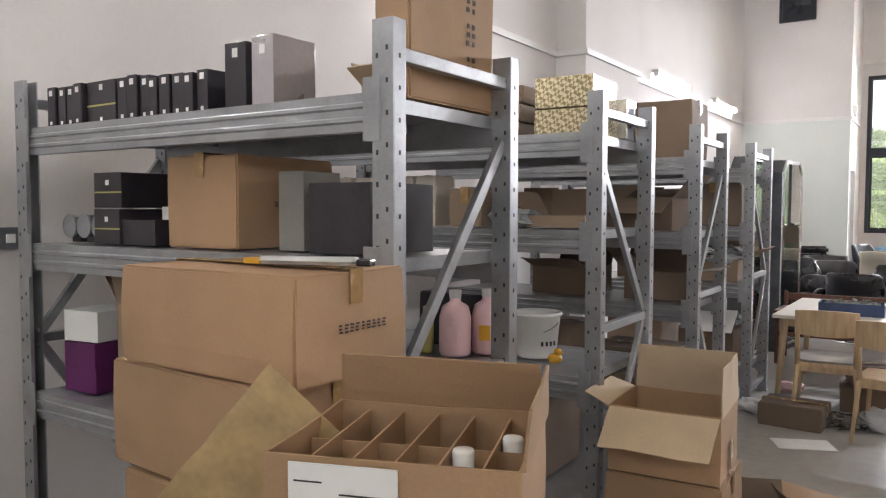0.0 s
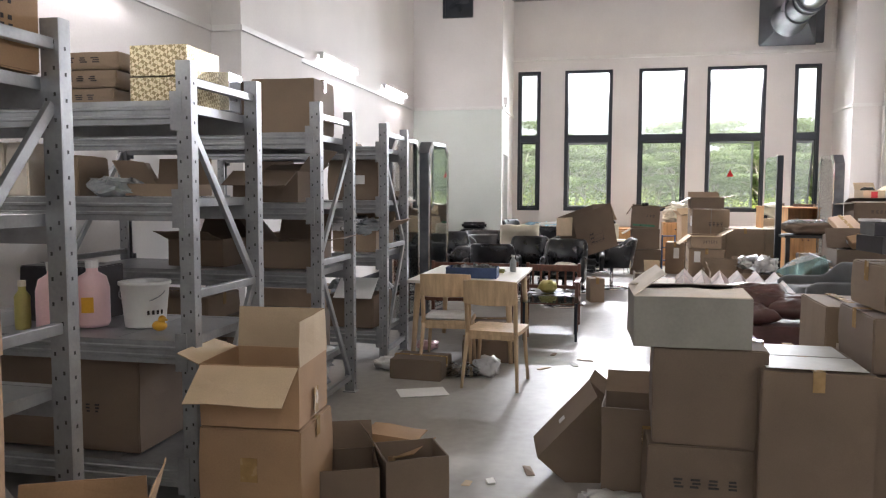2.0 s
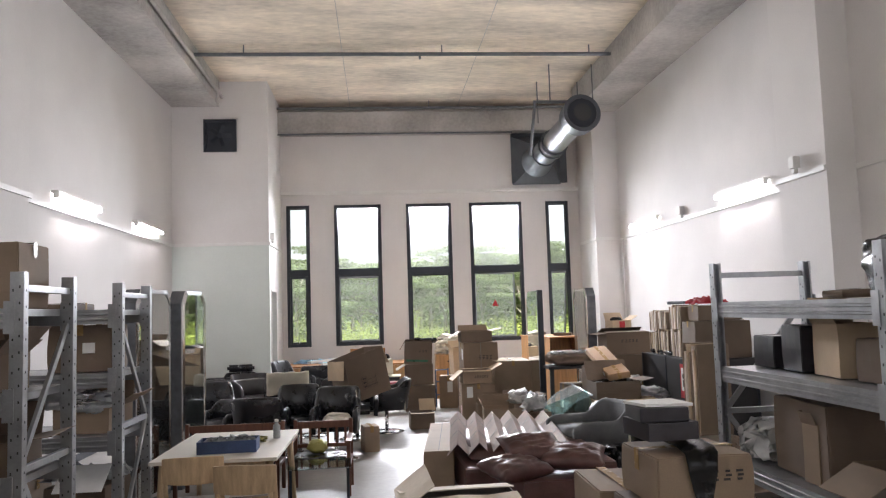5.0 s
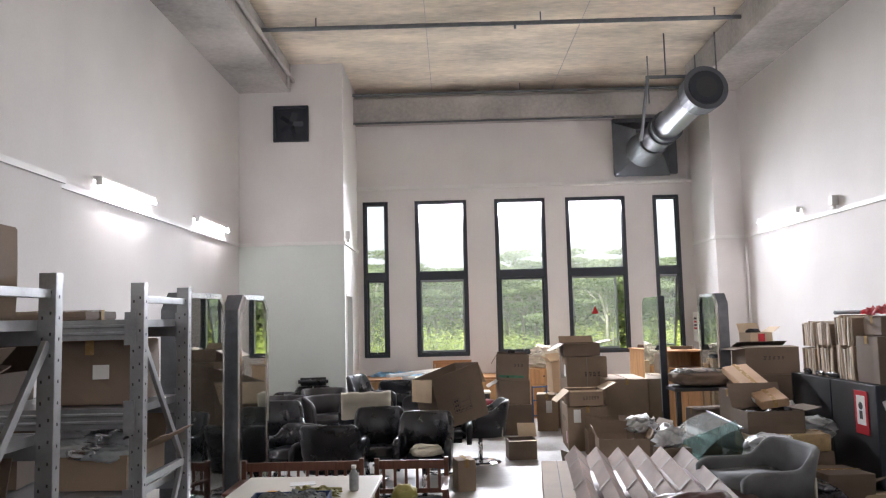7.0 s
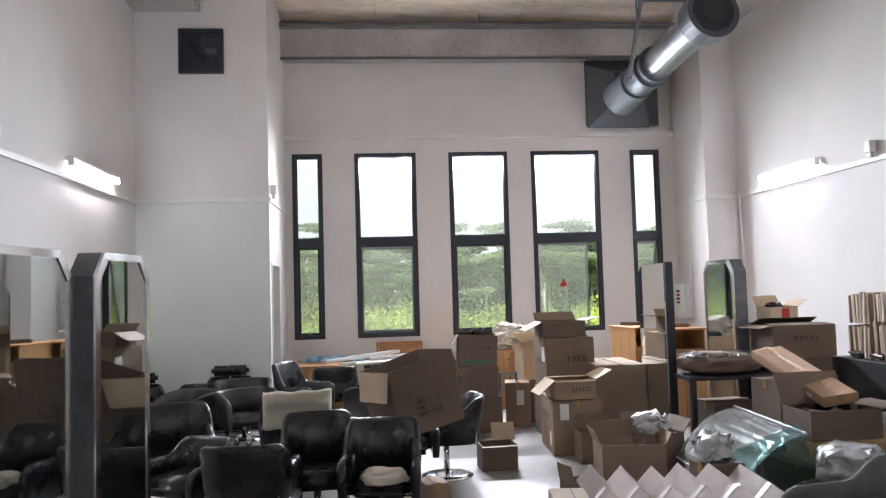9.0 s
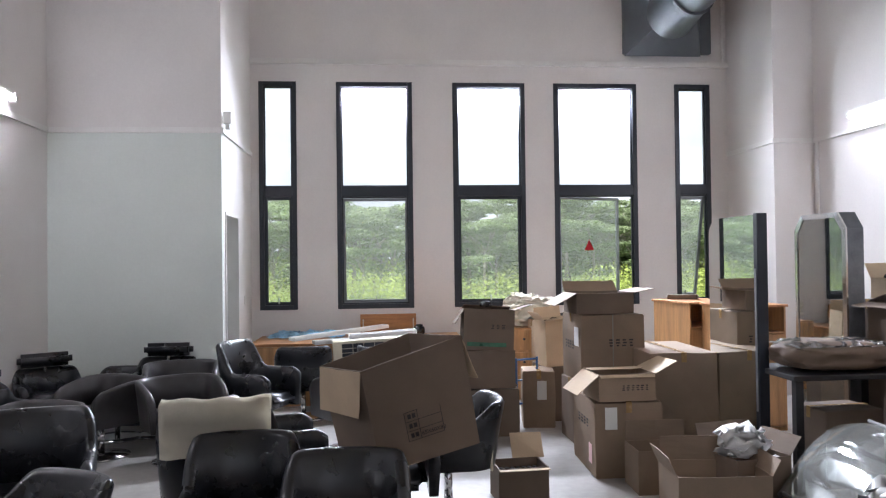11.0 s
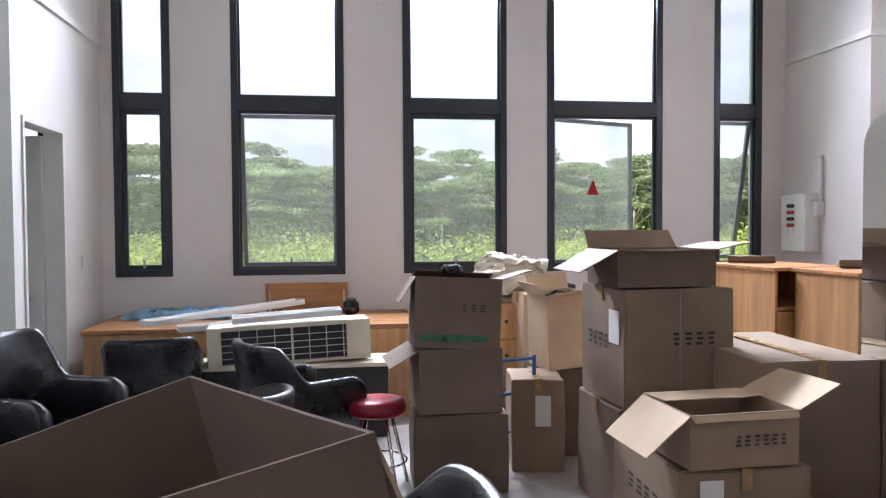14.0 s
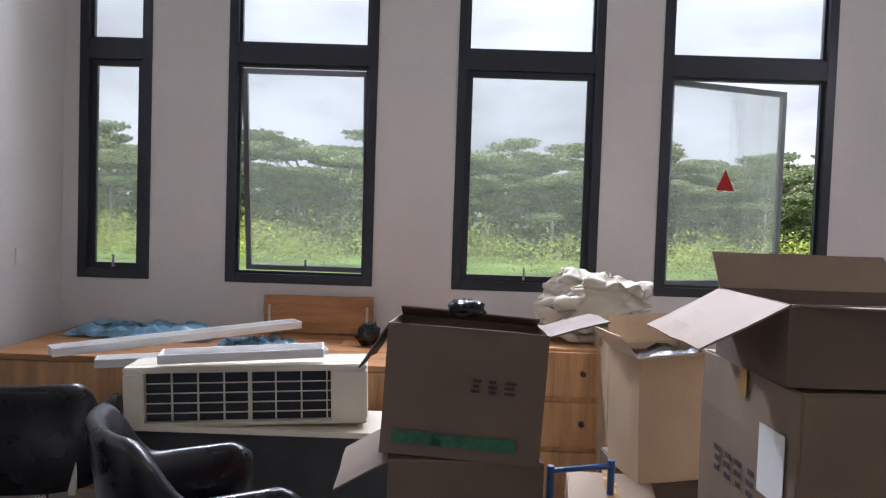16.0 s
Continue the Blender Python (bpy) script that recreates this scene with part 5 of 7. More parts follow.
for k in range(5):
    bm = bmesh.new()
    xx = -0.15 + k * 0.075
    box(bm, xx - 0.002, -0.17, 0.02, xx + 0.002, 0.17, 0.345)
    part("divider", bm, M_KRAFT, B, "card divider")
bm = bmesh.new()
box(bm, -0.21, -0.002, 0.02, 0.21, 0.002, 0.33)
part("divider", bm, M_KRAFT, B)
for xx, yy in ((0.1, -0.06), (0.175, 0.03)):
    bm = bmesh.new()
    lathe(bm, [(0.03, 0.01), (0.03, 0.27), (0.02, 0.29), (0.02, 0.345), (0.018, 0.35)], 16)
    part("bottle", bm, M_WHITEPL, B, "white capped bottle", smooth=True, m=pose(xx, yy, 0))
bm = bmesh.new()
box(bm, -0.17, -0.192, 0.19, 0.02, -0.189, 0.35)
lab = part("shipping_label", bm, M_LABEL, B, "white printed shipping label")
bm = bmesh.new()
for k in range(7):
    box(bm, -0.16 + 0.08 * (k % 2), -0.1935, 0.21 + k * 0.018, -0.11 + 0.08 * (k % 2) + 0.02 * (k % 3), -0.192, 0.2125 + k * 0.018)
part("print_lines", bm, M_PRINT, lab)
carton("brown carton under the divided box", 0.5, 0.42, 0.845, pose(-0.80, 1.20, 0, 0, 0, 18), M_CARD3)
e = thing("padded_envelope", "golden padded kraft envelope leaning on the carton", "envelope", pose(-1.24, 1.02, 0.955, -14, 38, 14))
bm = bmesh.new()
box(bm, -0.115, -0.012, 0, 0.115, 0.012, 0.34)
bmesh.ops.subdivide_edges(bm, edges=bm.edges[:], cuts=9, use_grid_fill=True)
for v in bm.verts:
    v.co.y += 0.016 * noise.noise(v.co * 17)
part("body", bm, M_GOLDENV, e, smooth=True)
bm = bmesh.new()
box(bm, -0.113, -0.022, 0.30, 0.113, -0.016, 0.36)
part("sealing_flap", bm, M_GOLDENV, e, "folded sealing flap")
carton("brown carton behind the envelope", 0.3, 0.3, 0.93, pose(-1.22, 1.1, 0, 0, 0, 10), M_CARD3)
carton("torn open carton by the rack foot", 0.34, 0.30, 0.42, pose(-0.72, 1.68, 0.25, 0, 0, 25), M_KRAFT, {"E": (15, 0.16), "S": (50, 0.12), "N": (10, 0.1)})
carton("brown carton on the floor", 0.4, 0.36, 0.245, pose(-0.72, 1.68, 0, 0, 0, 20), M_CARD3)
bm = cloth(0.5, 0.35, 0.16, 4, 15.0)
solo("blue_sheet", bm, M_BLUESTEEL, "crumpled blue plastic by the carton stack", "sheet", pose(-2.2, 1.25, 0.0))
bm = lump(0.28, 0.25, 0.22, 0.3, 2, 66)
solo("black_sack", bm, M_BAG, "full black plastic sack on the floor", "sack", pose(-2.9, 1.2, 0), smooth=True)
# pale card on the flaps stands for the yellowish light they catch
D2 = carton("open brown carton with a folded-out front flap", 0.46, 0.42, 0.28, pose(-0.96, 3.34, 0.5, 0, 0, 4), M_KRAFT, {"S": (122, 0.23), "N": (2, 0.2), "E": (-2, 0.2), "W": (70, 0.12)}, inner=M_CARD2, labels=[("E", -0.02, 0.02, 0.06, 0.12, M_TAPE)])
carton("sealed brown carton under an open one", 0.48, 0.44, 0.49, pose(-0.96, 3.36, 0, 0, 0, 2), M_KRAFT, labels=[("S", -0.04, 0.25, 0.08, 0.11, M_TAPE)])
carton("empty open carton on the floor", 0.32, 0.30, 0.24, pose(-0.36, 3.74, 0, 0, 0, 28), M_CARD3, {"W": (30, 0.14)})
carton("empty open carton on the floor", 0.36, 0.32, 0.22, pose(-0.68, 3.58, 0, 0, 0, 22), M_CARD3, {"N": (20, 0.14), "W": (60, 0.12)})
carton("torn open carton on the floor", 0.36, 0.30, 0.16, pose(-0.62, 4.0, 0, 0, 0, -12), M_KRAFT, {"E": (70, 0.12), "N": 80})

# ---- box stack in the aisle ----
carton("open grey-white carton with loose flaps on a stack", 0.50, 0.42, 0.225, pose(0.965, 3.72, 0.87, 0, 0, 2), M_GREYBOARD, {"S": (-84, 0.17), "N": (-80, 0.2), "W": (-52, 0.17)}, inner=M_CREAM)
carton("brown corrugated carton in a stack", 0.48, 0.42, 0.44, pose(1.06, 3.73, 0.43, 0, 0, -2), M_CARD3, group="aisle carton stack")
carton("brown carton in a stack", 0.52, 0.44, 0.425, pose(1.05, 3.74, 0, 0, 0, 1), M_CARD3, marks=[("S", -0.15, 0.24, 0.3, 0.05, 4)], group="aisle carton stack")
# white panels on its top imitate window light on the shiny tape
carton("tall brown carton with shiny taped top", 0.45, 0.62, 0.80, pose(1.48, 3.75, 0, 0, 0, -1), M_CARD3, labels=[("T", -0.20, -0.28, 0.40, 0.26, M_WHITEBAG), ("T", -0.19, 0.0, 0.38, 0.26, M_WHITEBAG)], group="aisle carton stack")
carton("tall brown carton in a stack", 0.47, 0.5, 0.78, pose(1.94, 3.75, 0, 0, 0, 1), M_CARD3, group="aisle carton stack")
carton("brown carton with a pink sticker", 0.46, 0.46, 0.24, pose(1.93, 3.75, 0.79, 0, 0, 0), M_CARD3, labels=[("S", -0.15, 0.1, 0.06, 0.04, M_PINKPL)], group="aisle carton stack")
carton("brown carton topping a stack", 0.41, 0.40, 0.20, pose(1.96, 3.8, 1.04, 0, 0, 2), M_CARD, marks=[("S", 0.02, 0.1, 0.16, 0.05, 3)], group="aisle carton stack")
bm = bmesh.new()
rows = []
for i in range(15):
    u = -1 + i / 7
    rows.append([bm.verts.new((u * w * 0.6 * (1 + 0.12 * noise.noise(Vector((u * 3, k, 2)))), y + 0.012 * noise.noise(Vector((u * 7, k * 2.0, 1))), zz + 0.006 * math.sin(6 * u + k))) for k, (w, y, zz) in enumerate(((0.16, 0.16, 0.01), (0.15, 0.0, 0.016), (0.13, -0.15, 0.012), (0.115, -0.205, 0.0), (0.10, -0.215, -0.07), (0.075, -0.212, -0.14), (0.05, -0.215, -0.20)))])
fs = [bm.faces.new((p[k], q[k], q[k + 1], p[k + 1])) for p, q in zip(rows, rows[1:]) for k in range(6)]
bmesh.ops.solidify(bm, geom=fs, thickness=0.006)
solo("black_bin_bag", bm, M_BAG, "black plastic bag hanging over a carton", "bag", pose(1.95, 3.79, 1.255), smooth=True)
small_box("flat black equipment case", 1.88, 3.85, 1.285, 0.23, 0.26, 0.075, M_BLACKBOX, 6)
small_box("flat black equipment case", 1.87, 3.86, 1.361, 0.21, 0.24, 0.06, M_BLACKBOX, -3)
bm = bmesh.new()
box(bm, -0.12, -0.09, 0, 0.12, 0.09, 0.012)
rough_up(bm, 0.01, 5, 4)
solo("paper_pad", bm, M_PAPER, "sheaf of white paper on the black case", "paper", pose(1.88, 3.86, 1.423, 0, 0, 12))
carton("side carton with printed panels", 0.3, 0.5, 0.98, pose(1.84, 4.42, 0, 0, 0, 0), M_CARD, labels=[("S", -0.1, 0.5, 0.2, 0.3, M_CREAM)])
carton("tipped carton leaning on another box", 0.34, 0.30, 0.46, pose(0.36, 4.22, 0.03, 4, 42, 12), M_CARD3, {"N": (50, 0.1), "E": (120, 0.1)}, labels=[("W", -0.05, 0.2, 0.05, 0.04, M_WHITEBAG)])
carton("dark brown carton on the floor", 0.24, 0.34, 0.5, pose(0.72, 3.97, 0, 0, 0, -3), M_CARD3, {"N": 60})
bm = lump(0.16, 0.10, 0.06, 0.5, 3, 71)
solo("torn_plastic", bm, M_WHITEBAG, "torn white plastic on the floor", "plastic", pose(0.66, 3.66, 0), smooth=True)
carton("flattened scrap of cardboard on the floor", 0.34, 0.18, 0.015, pose(0.48, 5.35, 0, 0, 0, -38), M_CARD2, tape=False, sealed_lip=False)
for k in range(7):
    bm = bmesh.new()
    L = rr.uniform(0.05, 0.16)
    box(bm, -L / 2, -0.02, 0, L / 2, 0.02, 0.006)
    rough_up(bm, 0.012, 12, k)
    for v in bm.verts:
        v.co.z = max(0.0, v.co.z)
    solo("paper_scrap", bm, (M_CARD2, M_PAPER, M_CARD)[k % 3], "torn scrap lying on the floor", "scrap", pose((-0.1, 0.02, 0.2, 0.1, 0.35, 0.15, 0.45)[k], (3.95, 4.0, 4.2, 6.7, 6.9, 7.3, 7.1)[k], 0.001, 0, 0, rr.uniform(0, 180)), group="floor scraps")

# ---- dining table ----
t = thing("dining_table", "pale wooden dining table with a cream top", "table", pose(-0.66, 7.50, 0, 0, 0, -1))
bm = bmesh.new()
box(bm, -0.50, -0.72, 0.715, 0.50, 0.72, 0.745, 0.005)
part("tabletop", bm, M_TABLE, t, "cream laminate top")
for sx in (-1, 1):
    for sy in (-1, 1):
        part("leg", tapered_leg((sx * 0.46, sy * 0.66, 0), (sx * 0.42, sy * 0.60, 0.70), 0.02, 0.032), M_WOOD, t, smooth=True)
bm = bmesh.new()
box(bm, -0.40, -0.60, 0.64, 0.40, -0.575, 0.715)
box(bm, -0.40, 0.575, 0.64, 0.40, 0.60, 0.715)
box(bm, -0.42, -0.575, 0.64, -0.40, 0.575, 0.715)
box(bm, 0.40, -0.575, 0.64, 0.42, 0.575, 0.715)
part("apron", bm, M_WOOD, t)
c1 = dining_chair("pale beech dining chair with a white cushion", pose(-0.72, 6.52, 0, 0, 0, 4))
bm = seat_pad(0.40, 0.38, 0.455, 0.035)
solo("seat_cushion", bm, M_WHITEBAG, "white plastic-covered cushion on a dining chair", "cushion", pose(-0.72, 6.54, 0, 0, 0, 4), smooth=True)
dining_chair("pale beech dining chair pushed to the table", pose(-0.24, 6.12, 0, 0, 0, -6))
e = thing("storage_tote", "blue storage tote heaped with odds on the table", "tote", pose(-0.62, 7.15, 0.745, 0, 0, 2))
bm = bmesh.new()
for q in ((-0.24, -0.12, 0, 0.24, -0.112, 0.1), (-0.24, 0.112, 0, 0.24, 0.12, 0.1), (-0.24, -0.112, 0, -0.232, 0.112, 0.1), (0.232, -0.112, 0, 0.24, 0.112, 0.1), (-0.232, -0.112, 0, 0.232, 0.112, 0.01)):
    box(bm, *q)
part("body", bm, M_NAVY, e)
bm = cloth(0.44, 0.2, 0.08, 6, 44)
part("contents", bm, M_GREYBAG, e, "loose papers and plastic", m=pose(0, 0, 0.05))
bm = lump(0.05, 0.05, 0.035, 0.3, 3, 5)
solo("yellow_tape_roll", bm, M_YELPL, "yellow plastic lump on the table", "odds", pose(-0.80, 7.42, 0.745), smooth=True)
bm = cloth(0.34, 0.24, 0.05, 5, 47)
solo("table_clutter", bm, M_OLIVE, "greenish crumpled bag on the table", "bag", pose(-0.55, 7.62, 0.745))
b = thing("clear_bottle", "clear plastic bottle with a white cap on the table", "bottle", pose(-0.30, 7.72, 0.745))
bm = bmesh.new()
lathe(bm, [(0.03, 0), (0.033, 0.01), (0.033, 0.11), (0.015, 0.135), (0.015, 0.15)], 16)
part("body", bm, M_GREYBAG, b, smooth=True)
bm = bmesh.new()
lathe(bm, [(0.018, 0.15), (0.018, 0.17)], 12)
part("cap", bm, M_WHITEPL, b)
bm = bmesh.new()
box(bm, -0.09, -0.06, 0, 0.09, 0.06, 0.004)
solo("paper_note", bm, M_PAPER, "white sheet of paper on the table", "paper", pose(-0.7, 7.95, 0.746, 0, 0, 12))
carton("brown carton under the table", 0.44, 0.34, 0.17, pose(-0.90, 6.22, 0, 0, 0, -4), M_CARD3)
carton("brown carton under the table", 0.5, 0.36, 0.2, pose(-0.42, 7.0, 0, 0, 0, 6), M_CARD3)
carton("brown carton under the table", 0.4, 0.3, 0.16, pose(-0.42, 7.02, 0.21, 0, 0, 12), M_CARD3)
bm = lump(0.13, 0.10, 0.05, 0.45, 2.5, 81)
solo("white_bag", bm, M_WHITEBAG, "crumpled white plastic bag by the rack foot", "bag", pose(-1.22, 6.42, 0), smooth=True, group="white bags")
bm = lump(0.11, 0.10, 0.08, 0.5, 2.5, 83)
solo("white_bag", bm, M_WHITEBAG, "crumpled white plastic bag under the chairs", "bag", pose(-0.36, 6.34, 0), smooth=True, group="white bags")
bm = lump(0.15, 0.12, 0.05, 0.6, 3, 85)
solo("film_scrap", bm, M_FILM, "crinkled clear film on the floor", "wrap", pose(-0.58, 6.3, 0), smooth=True)
bm = bmesh.new()
box(bm, -0.19, -0.12, 0, 0.19, 0.12, 0.003)
rough_up(bm, 0.003, 5, 1)
solo("paper_sheet", bm, M_PAPER, "white sheet of paper lying on the floor", "paper", pose(-0.76, 5.68, 0.004, 0, 0, 24))
bm = lump(0.1, 0.08, 0.04, 0.5, 3, 86)
solo("pink_cloth", bm, M_PINKPL, "small pink cloth by the rack", "cloth", pose(-1.1, 7.3, 0), smooth=True)
wood_armchair("dark red-brown wooden armchair facing the table", pose(0.02, 8.80, 0, 0, 0, 179), 0.64)
wood_armchair("dark red-brown wooden two-seat bench facing the table", pose(-0.92, 8.82, 0, 0, 0, 180), 1.06, "wooden_bench")
e = thing("coffee_table", "low glass-topped table on a dark frame", "table", pose(0.05, 8.18, 0, 0, 0, 3))
bm = bmesh.new()
box(bm, -0.30, -0.24, 0.40, 0.30, 0.24, 0.41, 0.003)
part("glass_top", bm, M_GLASSG, e, "greenish glass top")
for sx in (-1, 1):
    for sy in (-1, 1):
        bm = bmesh.new()
        rod(bm, (sx * 0.27, sy * 0.21, 0), (sx * 0.27, sy * 0.21, 0.40), 0.014)
        part("leg", bm, M_BLACKAL, e)
carton("small brown carton beside the armchairs", 0.2, 0.25, 0.34, pose(0.50, 11.05, 0, 0, 0, 14), M_CARD)
bm = lump(0.1, 0.07, 0.07, 0.3, 3, 88)
solo("green_bag", bm, M_OLIVE, "small olive bag on the armchair", "bag", pose(-0.02, 8.82, 0.40), smooth=True)

# ---- chairs ----
salon_chair("black vinyl salon armchair with a white cloth on its seat", pose(0.08, 10.52, 0, 0, 0, 176), back=0.90, arm=0.68, w=0.52)
bm = lump(0.17, 0.11, 0.055, 0.35, 2.2, 91)
solo("white_cloth", bm, M_WHITECLOTH, "crumpled white cloth on a salon chair", "cloth", pose(0.10, 10.36, 0.50), smooth=True)
salon_chair("black vinyl salon armchair in a cluster", pose(-0.86, 10.50, 0, 0, 0, -4), back=0.86)
salon_chair("black vinyl salon armchair in a cluster", pose(-0.43, 10.92, 0, 0, 0, 184), back=0.91, arm=0.68, w=0.50)
salon_chair("black vinyl salon armchair with wide arms", pose(-1.78, 11.72, 0, 0, 0, 196), back=0.92, w=0.66)
salon_chair("black vinyl salon armchair in a cluster", pose(-1.46, 10.92, 0, 0, 0, 150), back=0.74, arm=0.62)
salon_chair("black vinyl salon armchair turned to the windows", pose(-0.90, 14.78, 0, 0, 0, -112), back=1.02, arm=0.74, w=0.58)
salon_chair("black vinyl salon armchair seen from behind", pose(-0.62, 16.02, 0, 0, 0, 8), back=0.86, arm=0.70)
salon_chair("black vinyl salon armchair near the bench", pose(0.45, 15.15, 0, 0, 0, -58), back=0.92, arm=0.70)
salon_chair("black vinyl salon armchair beside the tilted carton", pose(-0.42, 12.55, 0, 0, 0, -75), back=0.86, arm=0.68)
salon_chair("black vinyl salon armchair under the tilted carton", pose(0.30, 12.05, 0, 0, 0, 180), back=0.74, arm=0.62)
salon_chair("black vinyl salon armchair behind the tilted carton", pose(0.74, 12.60, 0, 0, 0, 92), back=0.82, arm=0.70)
salon_chair("black vinyl salon chair with a headrest against the wall", pose(-2.04, 15.42, 0, 0, 0, 180), back=0.78, arm=0.64, headrest=True)
salon_chair("black vinyl salon chair with a headrest by the wall", pose(-3.02, 15.1, 0, 0, 0, 215), back=0.74, arm=0.62, headrest=True)
salon_chair("black vinyl salon chair with a headrest by the wall", pose(-3.0, 13.9, 0, 0, 0, 240), back=0.76, arm=0.62, headrest=True)
salon_chair("low black vinyl chair by the wall", pose(-2.45, 15.3, 0, 0, 0, 170), back=0.70, arm=0.6)
tub_chair("charcoal vinyl tub chair with a curved rim", pose(-2.35, 14.55, 0, 0, 0, 140))
tub_chair("charcoal vinyl tub chair with a curved rim", pose(-1.55, 14.3, 0, 0, 0, 210), rim=0.74)
tub_chair("charcoal vinyl tub chair with a curved rim", pose(-1.75, 15.1, 0, 0, 0, 190), rim=0.78)
tub_chair("charcoal vinyl tub chair with a curved rim", pose(-2.5, 13.4, 0, 0, 0, 150), rim=0.68)
tub_chair("charcoal vinyl tub chair seen from behind", pose(0.02, 14.55, 0, 0, 0, 32), rim=0.74)
tall = salon_chair("tall black barber chair draped with a cream cloth", pose(-0.66, 11.70, 0, 0, 0, 6), back=1.02, arm=0.66, w=0.58)
bm = bmesh.new()
n = 16
pts = []
for i in range(n + 1):
    u = -1 + 2 * i / n
    row = []
    for y, z in ((-0.405, 0.76), (-0.435, 0.95), (-0.435, 1.05), (-0.34, 1.07), (-0.25, 1.05), (-0.245, 0.85)):
        row.append(bm.verts.new((u * 0.29, y + 0.05 * u * u, z + 0.006 * math.sin(9 * u))))
    pts.append(row)
fs = []
for p, q in zip(pts, pts[1:]):
    for k in range(5):
        fs.append(bm.faces.new((p[k], q[k], q[k + 1], p[k + 1])))
bmesh.ops.solidify(bm, geom=fs, thickness=0.008)
solo("cream_cover", bm, M_WHITECLOTH, "cream cloth cover hung over a chair back", "cover", pose(-0.66, 11.70, 0, 0, 0, 6), smooth=True)
e = thing("round_stool", "red vinyl round stool on chrome legs", "stool", pose(0.90, 15.0, 0))
bm = bmesh.new()
lathe(bm, [(0.15, 0.46), (0.175, 0.48), (0.178, 0.52), (0.16, 0.55), (0.10, 0.56)], 28)
part("seat", bm, M_REDVINYL, e, smooth=True)
for k in range(4):
    a = k * math.pi / 2 + 0.5
    bm = bmesh.new()
    rod(bm, (0.1 * math.cos(a), 0.1 * math.sin(a), 0.46), (0.22 * math.cos(a), 0.22 * math.sin(a), 0), 0.011)
    part("leg", bm, M_CHROME, e, smooth=True)
bm = bmesh.new()
for k in range(24):
    a0, a1 = 2 * math.pi * k / 24, 2 * math.pi * (k + 1) / 24
    rod(bm, (0.18 * math.cos(a0), 0.18 * math.sin(a0), 0.18), (0.18 * math.cos(a1), 0.18 * math.sin(a1), 0.18), 0.007, n=6)
part("foot_ring", bm, M_CHROME, e, smooth=True)

# ---- tilted open carton on the chairs ----
# flaps in pale card: the light falling on them is in the colour
T2 = carton("big squashed open carton tipped over on the chairs", 0.62, 0.55, 0.66, pose(0.41, 11.71, 0.66), M_CARD3, {"W": (166, 0.28), "E": (168, 0.28)}, inner=M_CARD2)
# squashed out of square: its three edges lean in the room like this
SQUASH = Matrix(((0.54 / 0.62, -0.26 / 0.55, -0.12 / 0.66), (-0.23 / 0.62, 0.48 / 0.55, -0.20 / 0.66), (0.215 / 0.62, -0.03 / 0.55, 0.62 / 0.66))).to_4x4()
cu = bpy.data.curves.new("size_text", "FONT")
cu.body = "65X60X82"
cu.resolution_u = 3
cu.size = 0.034
cu.extrude = 0.0008
tmp = new("size_text_curve", cu)
tm = bpy.data.meshes.new_from_object(tmp.evaluated_get(bpy.context.evaluated_depsgraph_get()))
bpy.data.objects.remove(tmp)
tm.materials.clear()
tm.materials.append(M_PRINT)
tx = new("size_text", tm)
tx.parent = T2
tx.matrix_local = pose(-0.028, -0.291, 0.167, 90, 0, 0)
bm = bmesh.new()
for q in ((-0.115, 0.15, 0.11, 0.153), (-0.115, 0.21, 0.11, 0.213), (-0.115, 0.27, 0.11, 0.273), (-0.115, 0.33, -0.03, 0.333), (-0.115, 0.15, -0.112, 0.333), (-0.035, 0.15, -0.032, 0.333), (0.107, 0.15, 0.11, 0.32)):
    box(bm, q[0], -0.2915, q[1], q[2], -0.290, q[3])
for k in range(3):
    for j in range(2):
        box(bm, -0.095 + 0.028 * j, -0.2915, 0.168 + 0.06 * k, -0.075 + 0.028 * j, -0.290, 0.196 + 0.06 * k)
part("printed_table", bm, M_PRINT, T2, "printed table of sizes")
bpy.context.view_layer.update()
for ch in T2.children:
    ch.data.transform(SQUASH @ ch.matrix_local)
    ch.matrix_local = Matrix()

# ---- middle stacks ----
carton("battered brown carton with a green stripe topping a stack", 0.52, 0.46, 0.42, pose(1.37, 15.04, 0.86, -4, 3, -2), M_CARD3, {"W": (150, 0.18), "N": (-80, 0.2), "E": (70, 0.2)}, labels=[("S", -0.22, 0.04, 0.40, 0.04, M_GREENPL)], marks=[("S", 0.02, 0.22, 0.16, 0.05, 3)])
carton("battered brown carton in a stack", 0.50, 0.46, 0.38, pose(1.38, 15.04, 0.49, 0, 0, 2), M_CARD3, {"W": (120, 0.2), "S": (-88, 0.2), "N": (-88, 0.2)})
carton("brown carton at the foot of a stack", 0.56, 0.48, 0.48, pose(1.40, 15.05, 0, 0, 0, -2), M_CARD3)
bm = lump(0.06, 0.06, 0.03, 0.4, 3, 95)
solo("small_dark_bag", bm, M_BAG, "small dark bag on the carton stack", "bag", pose(1.38, 15.1, 1.30), smooth=True)
carton("large brown carton with dark corner prints", 0.62, 0.62, 0.64, pose(2.46, 14.53, 0.62, 0, 0, 2), M_CARD, marks=[("S", -0.04, 0.34, 0.26, 0.08, 4), ("W", -0.1, 0.3, 0.3, 0.09, 4)], labels=[("W", -0.26, 0.34, 0.14, 0.18, M_LABEL), ("S", -0.005, 0.0, 0.01, 0.64, M_GREYBOARD)])
carton("large brown carton under another", 0.66, 0.64, 0.615, pose(2.46, 14.55, 0, 0, 0, 1), M_CARD3)
